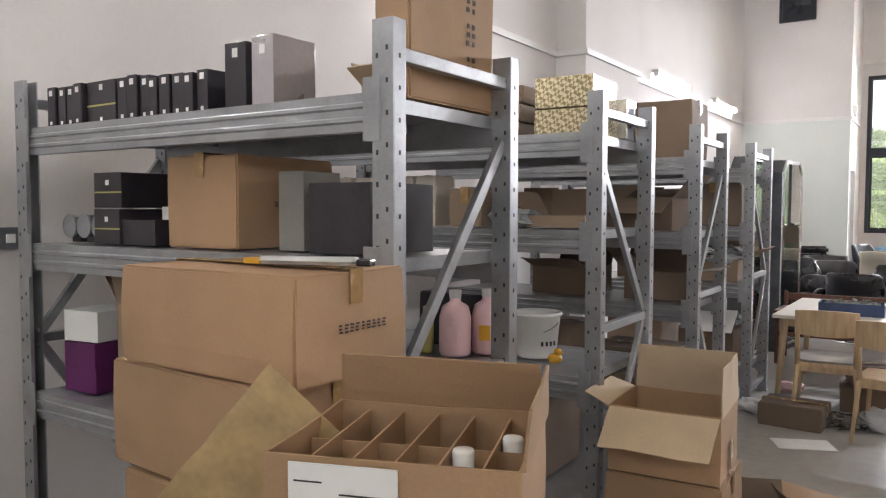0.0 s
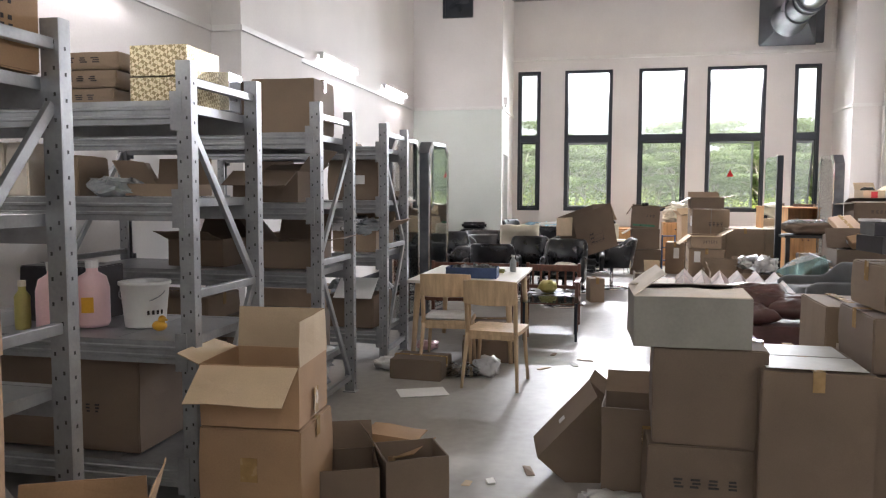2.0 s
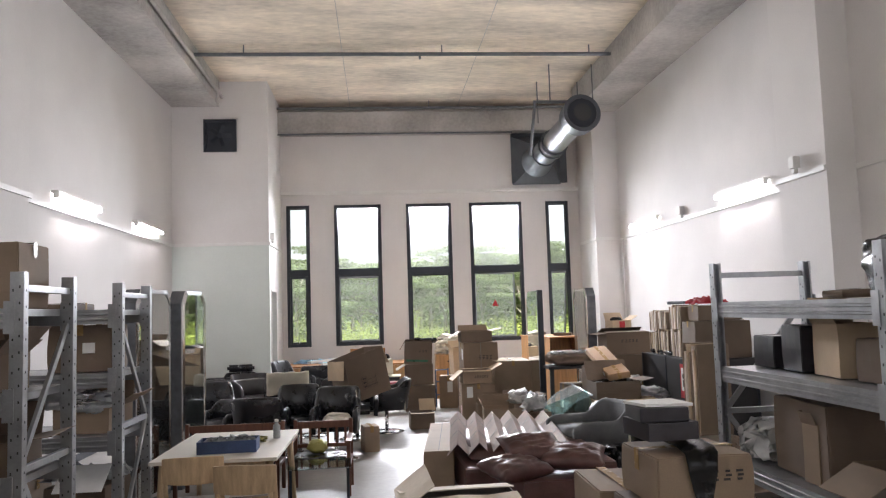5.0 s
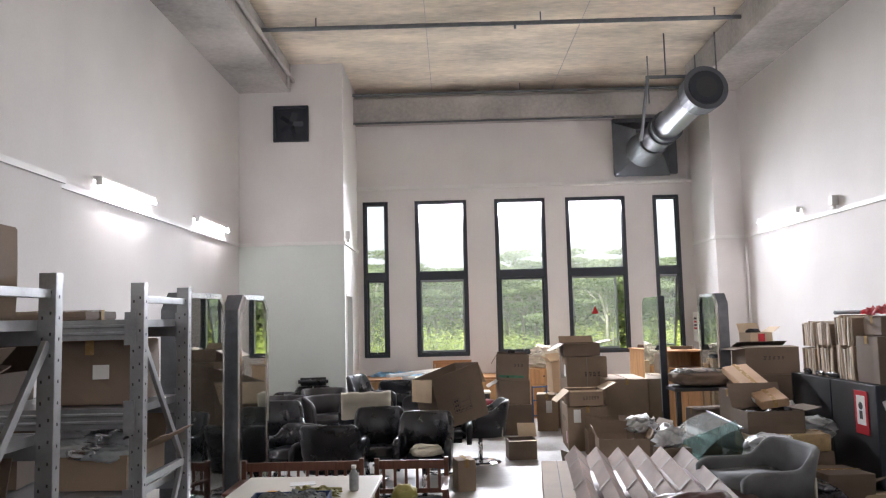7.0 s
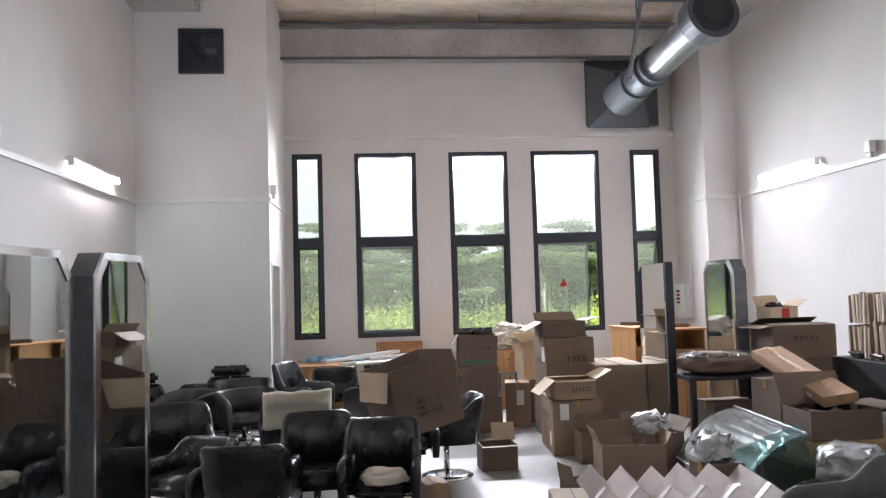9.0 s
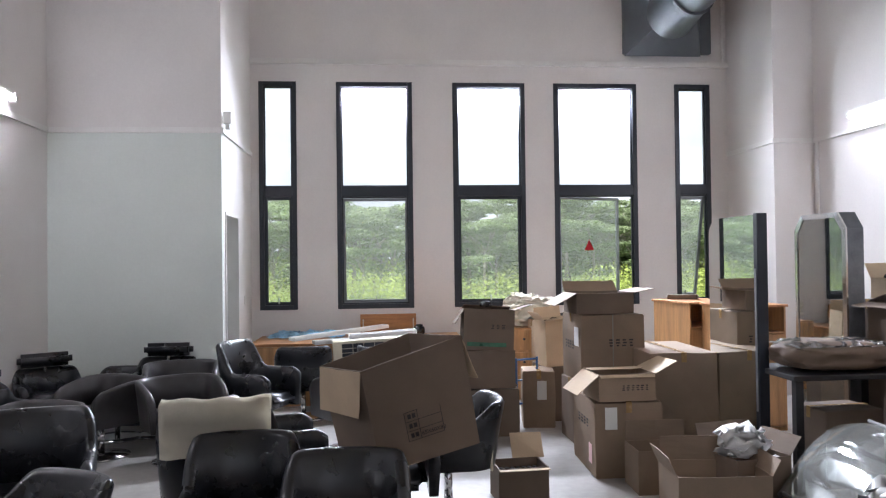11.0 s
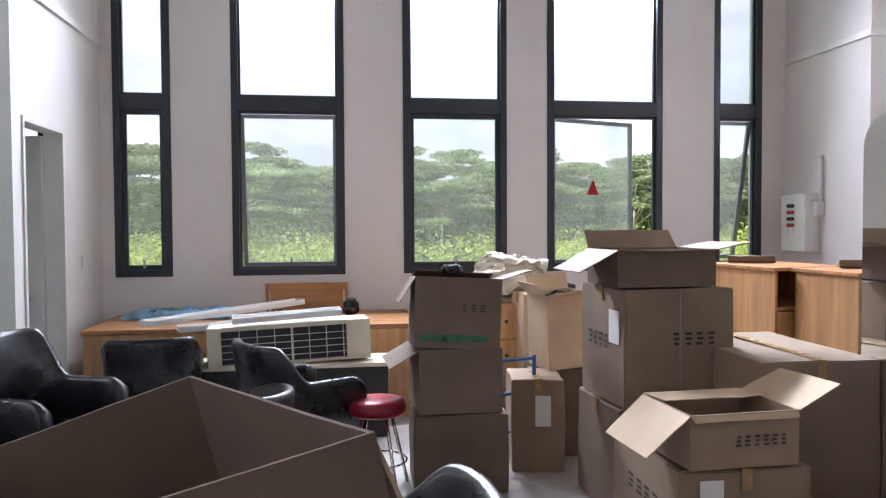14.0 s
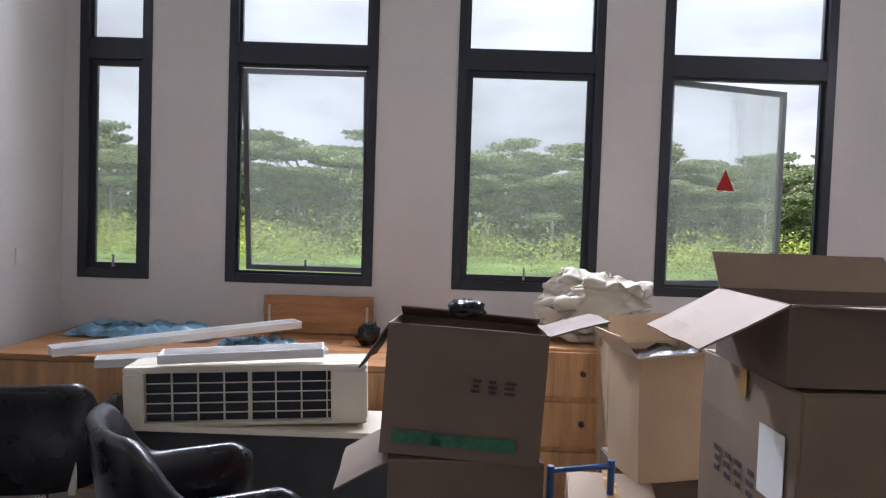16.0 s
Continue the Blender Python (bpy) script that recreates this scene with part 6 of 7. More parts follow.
carton("open carton topping the stack with raised flaps", 0.56, 0.44, 0.20, pose(2.40, 14.45, 1.27, 0, 0, 2), M_CARD3, {"S": (84, 0.03), "N": (42, 0.14), "W": (118, 0.24), "E": (80, 0.22)}, inner=M_CARD)
carton("large brown printed carton with a shipping label", 0.56, 0.78, 0.615, pose(2.30, 13.62, 0, 0, 0, -2), M_CARD, marks=[("S", -0.02, 0.32, 0.24, 0.07, 4), ("W", -0.2, 0.38, 0.4, 0.08, 4)], labels=[("S", -0.2, 0.4, 0.1, 0.18, M_LABEL), ("W", -0.3, 0.1, 0.1, 0.16, M_PINKPL)])
carton("open carton with flaps folded out and printed letters", 0.48, 0.42, 0.22, pose(2.26, 13.42, 0.63, 0, 0, 3), M_CARD, {"W": (130, 0.24), "S": (135, 0.03), "E": (64, 0.22), "N": (-86, 0.2)}, inner=M_CARD2, marks=[("S", -0.05, 0.09, 0.24, 0.05, 6)])
carton("long flat brown carton standing upright", 0.62, 0.98, 0.94, pose(2.98, 14.24, 0, 0, 0, -1), M_CARD)
carton("tall printed carton in the gap", 0.34, 0.42, 0.60, pose(1.98, 15.36, 0, 0, 0, -8), M_CARD, labels=[("S", -0.02, 0.3, 0.1, 0.2, M_LABEL)])
e = carton("tall kraft carton with torn open top", 0.34, 0.3, 0.52, pose(2.24, 15.62, 0.61, 2, -3, 12), M_CARD2, {"S": (70, 0.12), "W": (40, 0.12), "N": (10, 0.12)}, fill=(0.95, M_BAG, 1))
carton("brown carton under the torn one", 0.5, 0.5, 0.60, pose(2.32, 15.7, 0, 0, 0, 4), M_CARD3)
e = thing("bottle_crate", "black plastic bottle crate in a torn carton", "crate", pose(1.30, 12.85, 0, 0, 0, 4))
bm = bmesh.new()
for q in ((-0.19, -0.15, 0, 0.19, -0.14, 0.26), (-0.19, 0.14, 0, 0.19, 0.15, 0.26), (-0.19, -0.14, 0, -0.18, 0.14, 0.26), (0.18, -0.14, 0, 0.19, 0.14, 0.26), (-0.18, -0.14, 0, 0.18, 0.14, 0.01)):
    box(bm, *q)
part("body", bm, M_CARD3, e)
for i in range(8):
    for j in range(5):
        bm = bmesh.new()
        x, y = -0.155 + i * 0.044, -0.11 + j * 0.055
        rod(bm, (x, y, 0.02), (x, y, 0.2), 0.017, n=8)
        part("bottle_cell", bm, M_BLACKAL, e)
for a, mm in ((0, pose(0.12, 0.16, 0.25, -25, 0, 6)),):
    bm = bmesh.new()
    box(bm, -0.13, -0.003, 0, 0.13, 0.003, 0.2)
    rough_up(bm, 0.012, 6, 3)
    part("flap", bm, M_CARD2, e, "pale torn flap", m=mm)
bm = bmesh.new()
box(bm, -0.19, -0.2, 0.25, 0.19, -0.15, 0.255)
part("flap", bm, M_CARD2, e)
carton("empty open carton on the floor", 0.50, 0.36, 0.33, pose(2.46, 12.95, 0, 0, 0, -2), M_CARD, {"N": (4, 0.16)})
carton("empty open carton on the floor", 0.62, 0.44, 0.36, pose(2.52, 12.18, 0, 0, 0, -4), M_CARD, {"N": (2, 0.17), "W": (24, 0.14), "E": (30, 0.12)}, fill=(0.4, M_CARD3, 1))
carton("empty open carton on the floor", 0.46, 0.40, 0.4, pose(2.86, 12.42, 0, 0, 0, 14), M_CARD3, {"N": (20, 0.18), "E": (40, 0.16)}, fill=(0.9, M_WHITEBAG, 2))
carton("small open carton on the floor", 0.28, 0.24, 0.16, pose(1.86, 11.55, 0, 0, 0, 20), M_CARD3, {"W": (10, 0.16)})
for k, (x, y, z) in enumerate(((2.86, 12.45, 0.36), (2.8, 12.36, 0.38), (2.68, 10.55, 0.5))):
    bm = lump(0.14, 0.09, 0.10, 0.75, 3, 101 + k)
    solo("white_bag", bm, M_WHITEBAG, "crumpled white foam and plastic on a carton", "bag", pose(x, y, z), smooth=True, group="white bags")

# ---- bench under the windows ----
b = thing("pine_bench", "long orange pine platform under the windows", "bench", pose(-0.2, 17.3, 0))
for k in range(5):
    bm = bmesh.new()
    y = -0.55 + k * 0.22
    box(bm, -1.15, y, 0.745, 1.55, y + 0.214, 0.78, 0.004)
    part("board", bm, M_PINE, b)
bm = bmesh.new()
box(bm, -1.13, -0.54, 0.0, 1.53, -0.515, 0.74)
part("front_panel", bm, M_PINEV, b)
for xx in (-1.13, 1.5):
    bm = bmesh.new()
    box(bm, xx, -0.51, 0, xx + 0.03, 0.55, 0.74)
    part("end_panel", bm, M_PINEV, b)
e = thing("pine_backboard", "small orange pine board standing against the wall", "board", pose(0.39, 17.84, 0.785))
bm = bmesh.new()
box(bm, -0.39, -0.012, 0, 0.39, 0.012, 0.27, 0.004)
part("board", bm, M_PINE, e)
for s in (-1, 1):
    bm = bmesh.new()
    box(bm, s * 0.35 - 0.008, -0.03, 0, s * 0.35 + 0.008, -0.012, 0.2)
    part("strut", bm, M_IVORY, e)
bm = cloth(1.0, 0.34, 0.11, 5, 52)
solo("blue_bedding", bm, M_BLUEPL, "folded blue patterned bedding in clear plastic", "bedding", pose(-0.72, 17.5, 0.782, 0, 0, -4), smooth=True)
bm = cloth(0.5, 0.24, 0.09, 5, 54)
solo("blue_bedding", bm, M_BLUEPL, "blue patterned cloth in clear plastic", "bedding", pose(0.12, 17.15, 0.782, 0, 0, 4), smooth=True)


def light_cover(m, length):
    e = thing("light_cover", "long white plastic strip-light cover", "light cover", m, "strip-light covers")
    bm = bmesh.new()
    L = length / 2
    for q in ((-L, -0.07, 0, L, 0.07, 0.008), (-L, -0.07, 0.008, L, -0.062, 0.045), (-L, 0.062, 0.008, L, 0.07, 0.045), (-L, -0.062, 0.008, -L + 0.008, 0.062, 0.045), (L - 0.008, -0.062, 0.008, L, 0.062, 0.045)):
        box(bm, *q, bevel=0.002)
    part("tray", bm, M_WHITEPL, e)


light_cover(pose(-0.22, 16.84, 0.88, 0, -2.5, 38) , 1.44)
light_cover(pose(0.05, 16.56, 0.82, 0, -1, 20), 1.22)
light_cover(pose(0.30, 16.18, 0.915, 4, -3, 8), 0.8)
a = thing("air_conditioner", "ivory wall air conditioner with its front grille exposed", "air conditioner", pose(0.32, 16.26, 0.575, 0, -2, 5))
bm = bmesh.new()
box(bm, -0.60, -0.02, 0, 0.60, 0.2, 0.30)
box(bm, -0.60, -0.10, 0.27, 0.60, -0.02, 0.30)
box(bm, -0.60, -0.10, 0, 0.60, -0.02, 0.02)
box(bm, -0.60, -0.10, 0.02, -0.50, -0.02, 0.27)
box(bm, 0.42, -0.10, 0.02, 0.60, -0.02, 0.27)
bmesh.ops.bevel(bm, geom=bm.edges[:], offset=0.006, segments=2, affect="EDGES")
part("casing", bm, M_IVORY, a)
bm = bmesh.new()
box(bm, -0.50, -0.05, 0.02, 0.42, -0.03, 0.27)
part("filter", bm, M_BLACKAL, a, "dark filter mesh")
for k in range(7):
    bm = bmesh.new()
    x = -0.37 + k * 0.128
    box(bm, x - 0.003 - (0.006 if k == 3 else 0), -0.075, 0.02, x + 0.003 + (0.006 if k == 3 else 0), -0.055, 0.27)
    part("grille_bar", bm, M_IVORY, a)
for k in range(4):
    bm = bmesh.new()
    z = 0.06 + k * 0.05
    box(bm, -0.50, -0.07, z, 0.42, -0.06, z + 0.005)
    part("grille_bar", bm, M_IVORY, a)
e = thing("support_cabinet", "low dark cabinet under the air conditioner", "cabinet", pose(0.35, 16.32, 0))
bm = bmesh.new()
box(bm, -0.7, -0.18, 0, 0.7, 0.22, 0.54, 0.005)
part("body", bm, M_CRATE, e)
bm = bmesh.new()
box(bm, -0.72, -0.2, 0.54, 0.72, 0.24, 0.57, 0.004)
part("top", bm, M_IVORY, e)
bm = lump(0.07, 0.06, 0.075, 0.35, 2.6, 111)
solo("black_bag", bm, M_BAG, "tied black plastic bag on the bench", "bag", pose(0.80, 17.4, 0.785), smooth=True)
e = thing("drawer_unit", "pale wooden drawer unit with round knobs", "drawers", pose(2.3, 17.0, 0))
bm = bmesh.new()
box(bm, -0.45, -0.25, 0, 0.45, 0.25, 0.92, 0.004)
part("body", bm, M_PINEV, e)
for k in range(3):
    bm = bmesh.new()
    box(bm, -0.43, -0.268, 0.06 + k * 0.29, 0.43, -0.25, 0.32 + k * 0.29, 0.004)
    dr = part("drawer", bm, M_PINEV, e)
    for s in (-1, 1):
        bm = bmesh.new()
        rod(bm, (s * 0.2, -0.295, 0.2 + k * 0.29), (s * 0.2, -0.268, 0.2 + k * 0.29), 0.016)
        part("knob", bm, M_BLACKAL, dr)
bm = lump(0.30, 0.20, 0.19, 0.55, 1.6, 57, 5)
solo("cream_blanket", bm, M_WHITECLOTH, "heaped cream cotton cloth on the drawers", "cloth", pose(2.22, 17.08, 0.925), smooth=True)
e = thing("black_tray", "small black plastic tray of oddments", "tray", pose(2.52, 16.74, 1.035))
bm = bmesh.new()
for q in ((-0.16, -0.12, 0, 0.16, 0.12, 0.008), (-0.16, -0.12, 0.008, 0.16, -0.11, 0.06), (-0.16, 0.11, 0.008, 0.16, 0.12, 0.06), (-0.16, -0.11, 0.008, -0.15, 0.11, 0.06), (0.15, -0.11, 0.008, 0.16, 0.11, 0.06)):
    box(bm, *q)
part("body", bm, M_BLACKAL, e)
carton("pale carton holding a black tray", 0.52, 0.34, 1.025, pose(2.46, 16.74, 0, 0, 0, 4), M_CARD2)
e = thing("hand_trolley", "blue steel hand trolley behind the stack", "trolley", pose(1.84, 15.25, 0, 0, 0, 20))
for s in (-1, 1):
    bm = bmesh.new()
    rod(bm, (s * 0.13, 0, 0.02), (s * 0.13, 0, 0.74), 0.014)
    part("rail", bm, M_BLUESTEEL, e)
for z in (0.25, 0.5, 0.72):
    bm = bmesh.new()
    rod(bm, (-0.13, 0, z), (0.13, 0, z), 0.011)
    part("crossbar", bm, M_BLUESTEEL, e)


def pine_cabinet(label, m, w, d, h):
    e = thing("pine_cabinet", label, "cabinet", m, "pine cabinets")
    bm = bmesh.new()
    for q in ((-w / 2, -d / 2, 0, -w / 2 + 0.02, d / 2, h - 0.025), (w / 2 - 0.02, -d / 2, 0, w / 2, d / 2, h - 0.025), (-w / 2 + 0.02, d / 2 - 0.02, 0, w / 2 - 0.02, d / 2, h - 0.025), (-w / 2 + 0.02, -d / 2, h - 0.30, w / 2 - 0.02, d / 2 - 0.02, h - 0.28), (-w / 2 + 0.02, -d / 2, 0.0, w / 2 - 0.02, d / 2 - 0.02, 0.04)):
        box(bm, *q)
    part("body", bm, M_PINEV, e)
    bm = bmesh.new()
    box(bm, -w / 2 - 0.02, -d / 2 - 0.02, h - 0.025, w / 2 + 0.02, d / 2 + 0.02, h, 0.004)
    part("top", bm, M_PINE, e)
    for s in (-1, 1):
        bm = bmesh.new()
        x0, x1 = (-w / 2 + 0.022, -0.003) if s < 0 else (0.003, w / 2 - 0.022)
        box(bm, x0, -d / 2 - 0.004, 0.05, x1, -d / 2 + 0.016, h - 0.31, 0.003)
        dr = part("door", bm, M_PINEV, e)
        bm = bmesh.new()
        rod(bm, (s * 0.05, -d / 2 - 0.03, h * 0.55), (s * 0.05, -d / 2 - 0.004, h * 0.55), 0.012)
        part("knob", bm, M_DKWOOD, dr)
    return e


pine_cabinet("orange pine cabinet with an open top slot", pose(3.92, 15.72, 0, 0, 0, 8), 0.60, 0.80, 1.30)
pine_cabinet("orange pine cabinet with an open top slot", pose(4.12, 14.95, 0, 0, 0, 4), 0.62, 0.58, 1.30)
for x, y in ((3.86, 15.9), (4.2, 15.05)):
    carton("small brown box lid on the cabinet", 0.34, 0.16, 0.05, pose(x, y, 1.305, 0, 0, -30), M_CARD3, tape=False, sealed_lip=False)

# ---- mirror units ----
station_mirror("grey salon mirror unit with clipped corners on the aisle", pose(-1.655, 8.70, 0, 0, 0, 81), 0.80)
station_mirror("grey salon mirror unit with clipped corners on the aisle", pose(-1.45, 9.52, 0, 0, 0, 81), 0.66)
e = thing("salon_mirror", "thin rounded salon mirror held by a dark post among boxes", "mirror", pose(3.30, 13.46, 0, 0, 0, -87), "salon mirror units")
RIM = [(-0.42, 0.12), (0.38, 0.12), (0.38, 2.14)] + [(-0.26 + 0.16 * math.cos(math.radians(a)), 1.98 + 0.16 * math.sin(math.radians(a))) for a in range(90, 181, 15)]
for name, y, th, mt, grow, lab in (("mirror_pane", 0.0, 0.004, M_MIRROR, 1.0, "silvered mirror glass"), ("backing", 0.006, 0.016, M_GREYBOARD, 0.995, "grey backing board")):
    bm = bmesh.new()
    f = bm.faces.new([bm.verts.new((x * grow, y, z)) for x, z in RIM])
    r_ = bmesh.ops.extrude_face_region(bm, geom=[f])
    bmesh.ops.translate(bm, verts=[v for v in r_["geom"] if isinstance(v, bmesh.types.BMVert)], vec=(0, th, 0))
    part(name, bm, mt, e, lab)
bm = bmesh.new()
box(bm, 0.382, -0.03, 0, 0.44, 0.06, 2.15, 0.006)
post = part("post", bm, M_BLACKAL, e, "dark metal post")
bm = bmesh.new()
box(bm, 0.400, -0.036, 0.55, 0.422, -0.0305, 1.7)
part("slot_strip", bm, M_STEEL, post, "grey metal strip")
bm = bmesh.new()
box(bm, -0.42, -0.05, 0, 0.382, 0.08, 0.11, 0.006)
part("foot", bm, M_DKSTEEL, e)
station_mirror("grey salon mirror unit with clipped corners behind a bale", pose(4.15, 13.58, 0, 0, 0, -87), 0.72)

# ---- heap by the other wall ----
e = thing("work_table", "black-topped table under a wrapped bale", "table", pose(3.86, 12.95, 0))
bm = bmesh.new()
box(bm, -0.52, -0.36, 0.86, 0.52, 0.36, 0.90, 0.006)
part("tabletop", bm, M_CRATE, e)
for sx in (-1, 1):
    for sy in (-1, 1):
        bm = bmesh.new()
        box(bm, sx * 0.46 - 0.03, sy * 0.3 - 0.03, 0, sx * 0.46 + 0.03, sy * 0.3 + 0.03, 0.86)
        part("leg", bm, M_CRATE, e)
carton("brown carton under the table", 0.5, 0.4, 0.6, pose(3.9, 12.95, 0, 0, 0, 5), M_CARD3)
bm = lump(0.46, 0.30, 0.115, 0.16, 2.2, 121, 4)
solo("wrapped_bale", bm, M_CARD3, "brown bale of fabric wrapped in clear film", "bale", pose(3.84, 12.92, 0.905), smooth=True)
bm = cloth(0.8, 0.5, 0.06, 8, 62)
solo("clear_sheet", bm, M_FILM, "crinkled clear film over the bale", "sheet", pose(3.84, 12.9, 1.09), smooth=True)
cr = thing("flight_case", "long black flight case with a red-framed warning sign", "case", pose(5.25, 11.38, 0))
bm = bmesh.new()
box(bm, -0.45, -0.98, 0.06, 0.45, 0.98, 1.10, 0.01)
part("body", bm, M_CRATE, cr)
for y in (-0.98, -0.02, 0.945):
    bm = bmesh.new()
    box(bm, -0.456, y, 0.06, -0.45, y + 0.035, 1.1)
    part("edge_strip", bm, M_BLACKAL, cr)
for x in (-0.45, 0.415):
    bm = bmesh.new()
    box(bm, x, -0.986, 0.06, x + 0.035, -0.98, 1.1)
    part("edge_strip", bm, M_BLACKAL, cr)
for sx in (-1, 1):
    for sy in (-1, 1):
        bm = bmesh.new()
        rod(bm, (sx * 0.36 - 0.02, sy * 0.86, 0.03), (sx * 0.36 + 0.02, sy * 0.86, 0.03), 0.03, n=14)
        part("castor", bm, M_BLACKAL, cr)
bm = bmesh.new()
box(bm, -0.458, -0.80, 0.56, -0.45, -0.54, 1.02)
sg = part("warning_sign", bm, M_RED, cr, "red-framed sign with a white panel")
bm = bmesh.new()
box(bm, -0.461, -0.755, 0.66, -0.4585, -0.585, 0.97)
panel = part("panel", bm, M_LABEL, sg, "white sign panel")
bm = bmesh.new()
rod(bm, (-0.4615, -0.67, 0.86), (-0.4635, -0.67, 0.86), 0.042, n=16)
box(bm, -0.4635, -0.70, 0.72, -0.4615, -0.64, 0.81)
part("pictogram", bm, M_PRINT, sg)
bm = bmesh.new()
for k in (-1, 1):
    box(bm, -0.035, -0.003, -0.24, 0.035, 0.003, 0.24, m=pose(-0.20 + k * 0.085, -0.984, 0.72, 0, k * 20, 0))
part("painted_letter", bm, M_WHITEPL, cr, "white painted letter V")
bm = bmesh.new()
box(bm, -0.6, -0.05, 0, 0.6, 0.05, 0.07, 0.004)
solo("timber_batten", bm, M_CARD2, "dusty pale timber batten on the floor", "timber", pose(4.35, 10.1, 0, 0, 0, 12))


def card_bundle(label, m, n, w, h, th):
    """Flattened cartons standing on edge and strapped together."""
    e = thing("carton_bundle", label, "cardboard", m, "flattened carton bundles")
    for k in range(n):
        bm = bmesh.new()
        hh, ww = h * rr.uniform(0.92, 1.04), w * rr.uniform(0.94, 1.03)
        box(bm, -ww / 2, k * th, 0, ww / 2, k * th + th * 0.7, hh)
        bmesh.ops.subdivide_edges(bm, edges=bm.edges[:], cuts=2, use_grid_fill=True)
        rough_up(bm, 0.012, 4, k * 3.0)
        for v in bm.verts:
            v.co.z = max(0, v.co.z)
        part("card", bm, (M_CARD, M_CARD2, M_CREAM)[k % 3], e)
    return e


for k, (x, y, z, n, w, h, rz) in enumerate(((5.13, 11.78, 1.105, 8, 0.42, 0.33, 84), (5.13, 11.34, 1.105, 8, 0.42, 0.36, 88), (5.13, 11.78, 1.45, 7, 0.42, 0.30, 84), (5.10, 11.33, 1.48, 7, 0.42, 0.27, 86), (5.55, 11.80, 1.105, 6, 0.4, 0.36, 80), (5.13, 10.93, 1.105, 7, 0.38, 0.37, 89), (5.13, 10.93, 1.49, 7, 0.38, 0.33, 88))):
    card_bundle("bundle of flattened cartons strapped on edge", pose(x - 0.06, y + 0.02, z, 0, 0, rz - 86), n + 3, w, h, 0.036)
carton("brown carton on the flight case", 0.78, 0.42, 0.50, pose(5.25, 10.64, 1.105, 0, 0, 1), M_CARD3)
carton("brown carton on the flight case", 0.6, 0.38, 0.20, pose(5.25, 10.64, 1.615, 0, 0, -3), M_CARD3)
bm = cloth(0.5, 0.3, 0.14, 4, 71)
solo("red_sheet", bm, M_RED, "crumpled red plastic sheet on top of cartons", "sheet", pose(5.15, 10.66, 1.825), smooth=True)
bm = bmesh.new()
rod(bm, (-0.35, 0, 0.03), (0.3, 0.1, 0.03), 0.022)
solo("metal_pipe", bm, M_DKSTEEL, "short metal pipe on the cartons", "pipe", pose(5.1, 11.05, 1.835))
for k in range(3):
    bm = bmesh.new()
    lathe(bm, [(0.03, 0), (0.034, 0.02), (0.034, 0.2), (0.015, 0.25), (0.015, 0.29)], 14)
    solo("dark_bottle", bm, M_BAG, "dark bottle lying on the flight case", "bottle", pose(4.86 + 0.01 * k, 11.95 - 0.34 * k, 1.14, 0, 90, 80 + 8 * k), smooth=True, group="dark bottles")
carton("brown carton with printed side by the wall", 0.72, 0.5, 0.36, pose(4.70, 12.95, 1.05, 0, 0, 0), M_CARD3, {"W": (100, 0.15), "N": (-70, 0.2), "S": (-86, 0.2)}, marks=[("S", -0.12, 0.2, 0.3, 0.05, 5)])
carton("tall brown carton by the wall", 0.72, 0.5, 1.045, pose(4.70, 12.95, 0, 0, 0, 0), M_CARD3)
carton("small carton with a red stripe on top", 0.34, 0.3, 0.18, pose(4.75, 13.35, 1.42, 0, 0, 8), M_CARD2, {"N": 30, "E": 60}, labels=[("S", -0.05, 0.02, 0.1, 0.14, M_RED)])
carton("brown carton holding the small one", 0.5, 0.4, 1.41, pose(4.75, 13.42, 0), M_CARD3)
bm = lump(0.09, 0.07, 0.05, 0.4, 3, 131)
solo("small_dark_bag", bm, M_BAG, "small black bag on the cartons", "bag", pose(4.72, 13.35, 1.55), smooth=True)
carton("brown carton in the heap", 0.3, 0.3, 0.5, pose(2.70, 10.56, 0, 0, 0, 12), M_CARD3)
# glass canopy lying in the heap
g = thing("glass_canopy", "long curved greenish glass panel with a metal edge", "glass panel", pose(3.24, 11.55, 0.30, 0, 0, -3))
bm = bmesh.new()
rows = []
for i in range(15):
    v = -1 + i / 7
    rows.append([bm.verts.new((0.30 * u + 0.02 * v, 0.92 * v - 0.10 * (1 - u) * (v > 0.8), 0.22 + 0.24 * u - 0.10 * u * u - 0.12 * max(0, v - 0.6) * 2)) for u in (-1, -0.6, -0.2, 0.2, 0.6, 0.85, 1.0)])
fs = [bm.faces.new((p[k], q[k], q[k + 1], p[k + 1])) for p, q in zip(rows, rows[1:]) for k in range(6)]
bmesh.ops.solidify(bm, geom=fs, thickness=0.012)
part("pane", bm, M_CANOPY, g, "bent tinted glass", smooth=True)
for u, zz in ((1.0, 0.36), (-1.0, -0.12)):
    bm = bmesh.new()
    rod(bm, (0.30 * u - 0.02, -0.92, zz + 0.01), (0.30 * u + 0.012, 0.55, zz + 0.01), 0.012, n=8)
    part("edge_trim", bm, M_STEEL, g, "bright metal edge")
bm = bmesh.new()
box(bm, -0.33, -0.95, -0.14, 0.33, -0.925, 0.30, 0.004, m=pose(0, 0, 0.06, 0, -20, 0))
part("end_plate", bm, M_GLASSG, g, "grey-green end plate")
carton("torn open carton in the heap", 0.62, 0.42, 0.24, pose(3.86, 10.9, 0.585, 0, 0, 2), M_CARD3, {"S": (176, 0.15), "N": (30, 0.3), "E": (80, 0.2)}, fill=(0.9, M_BAG, 2))
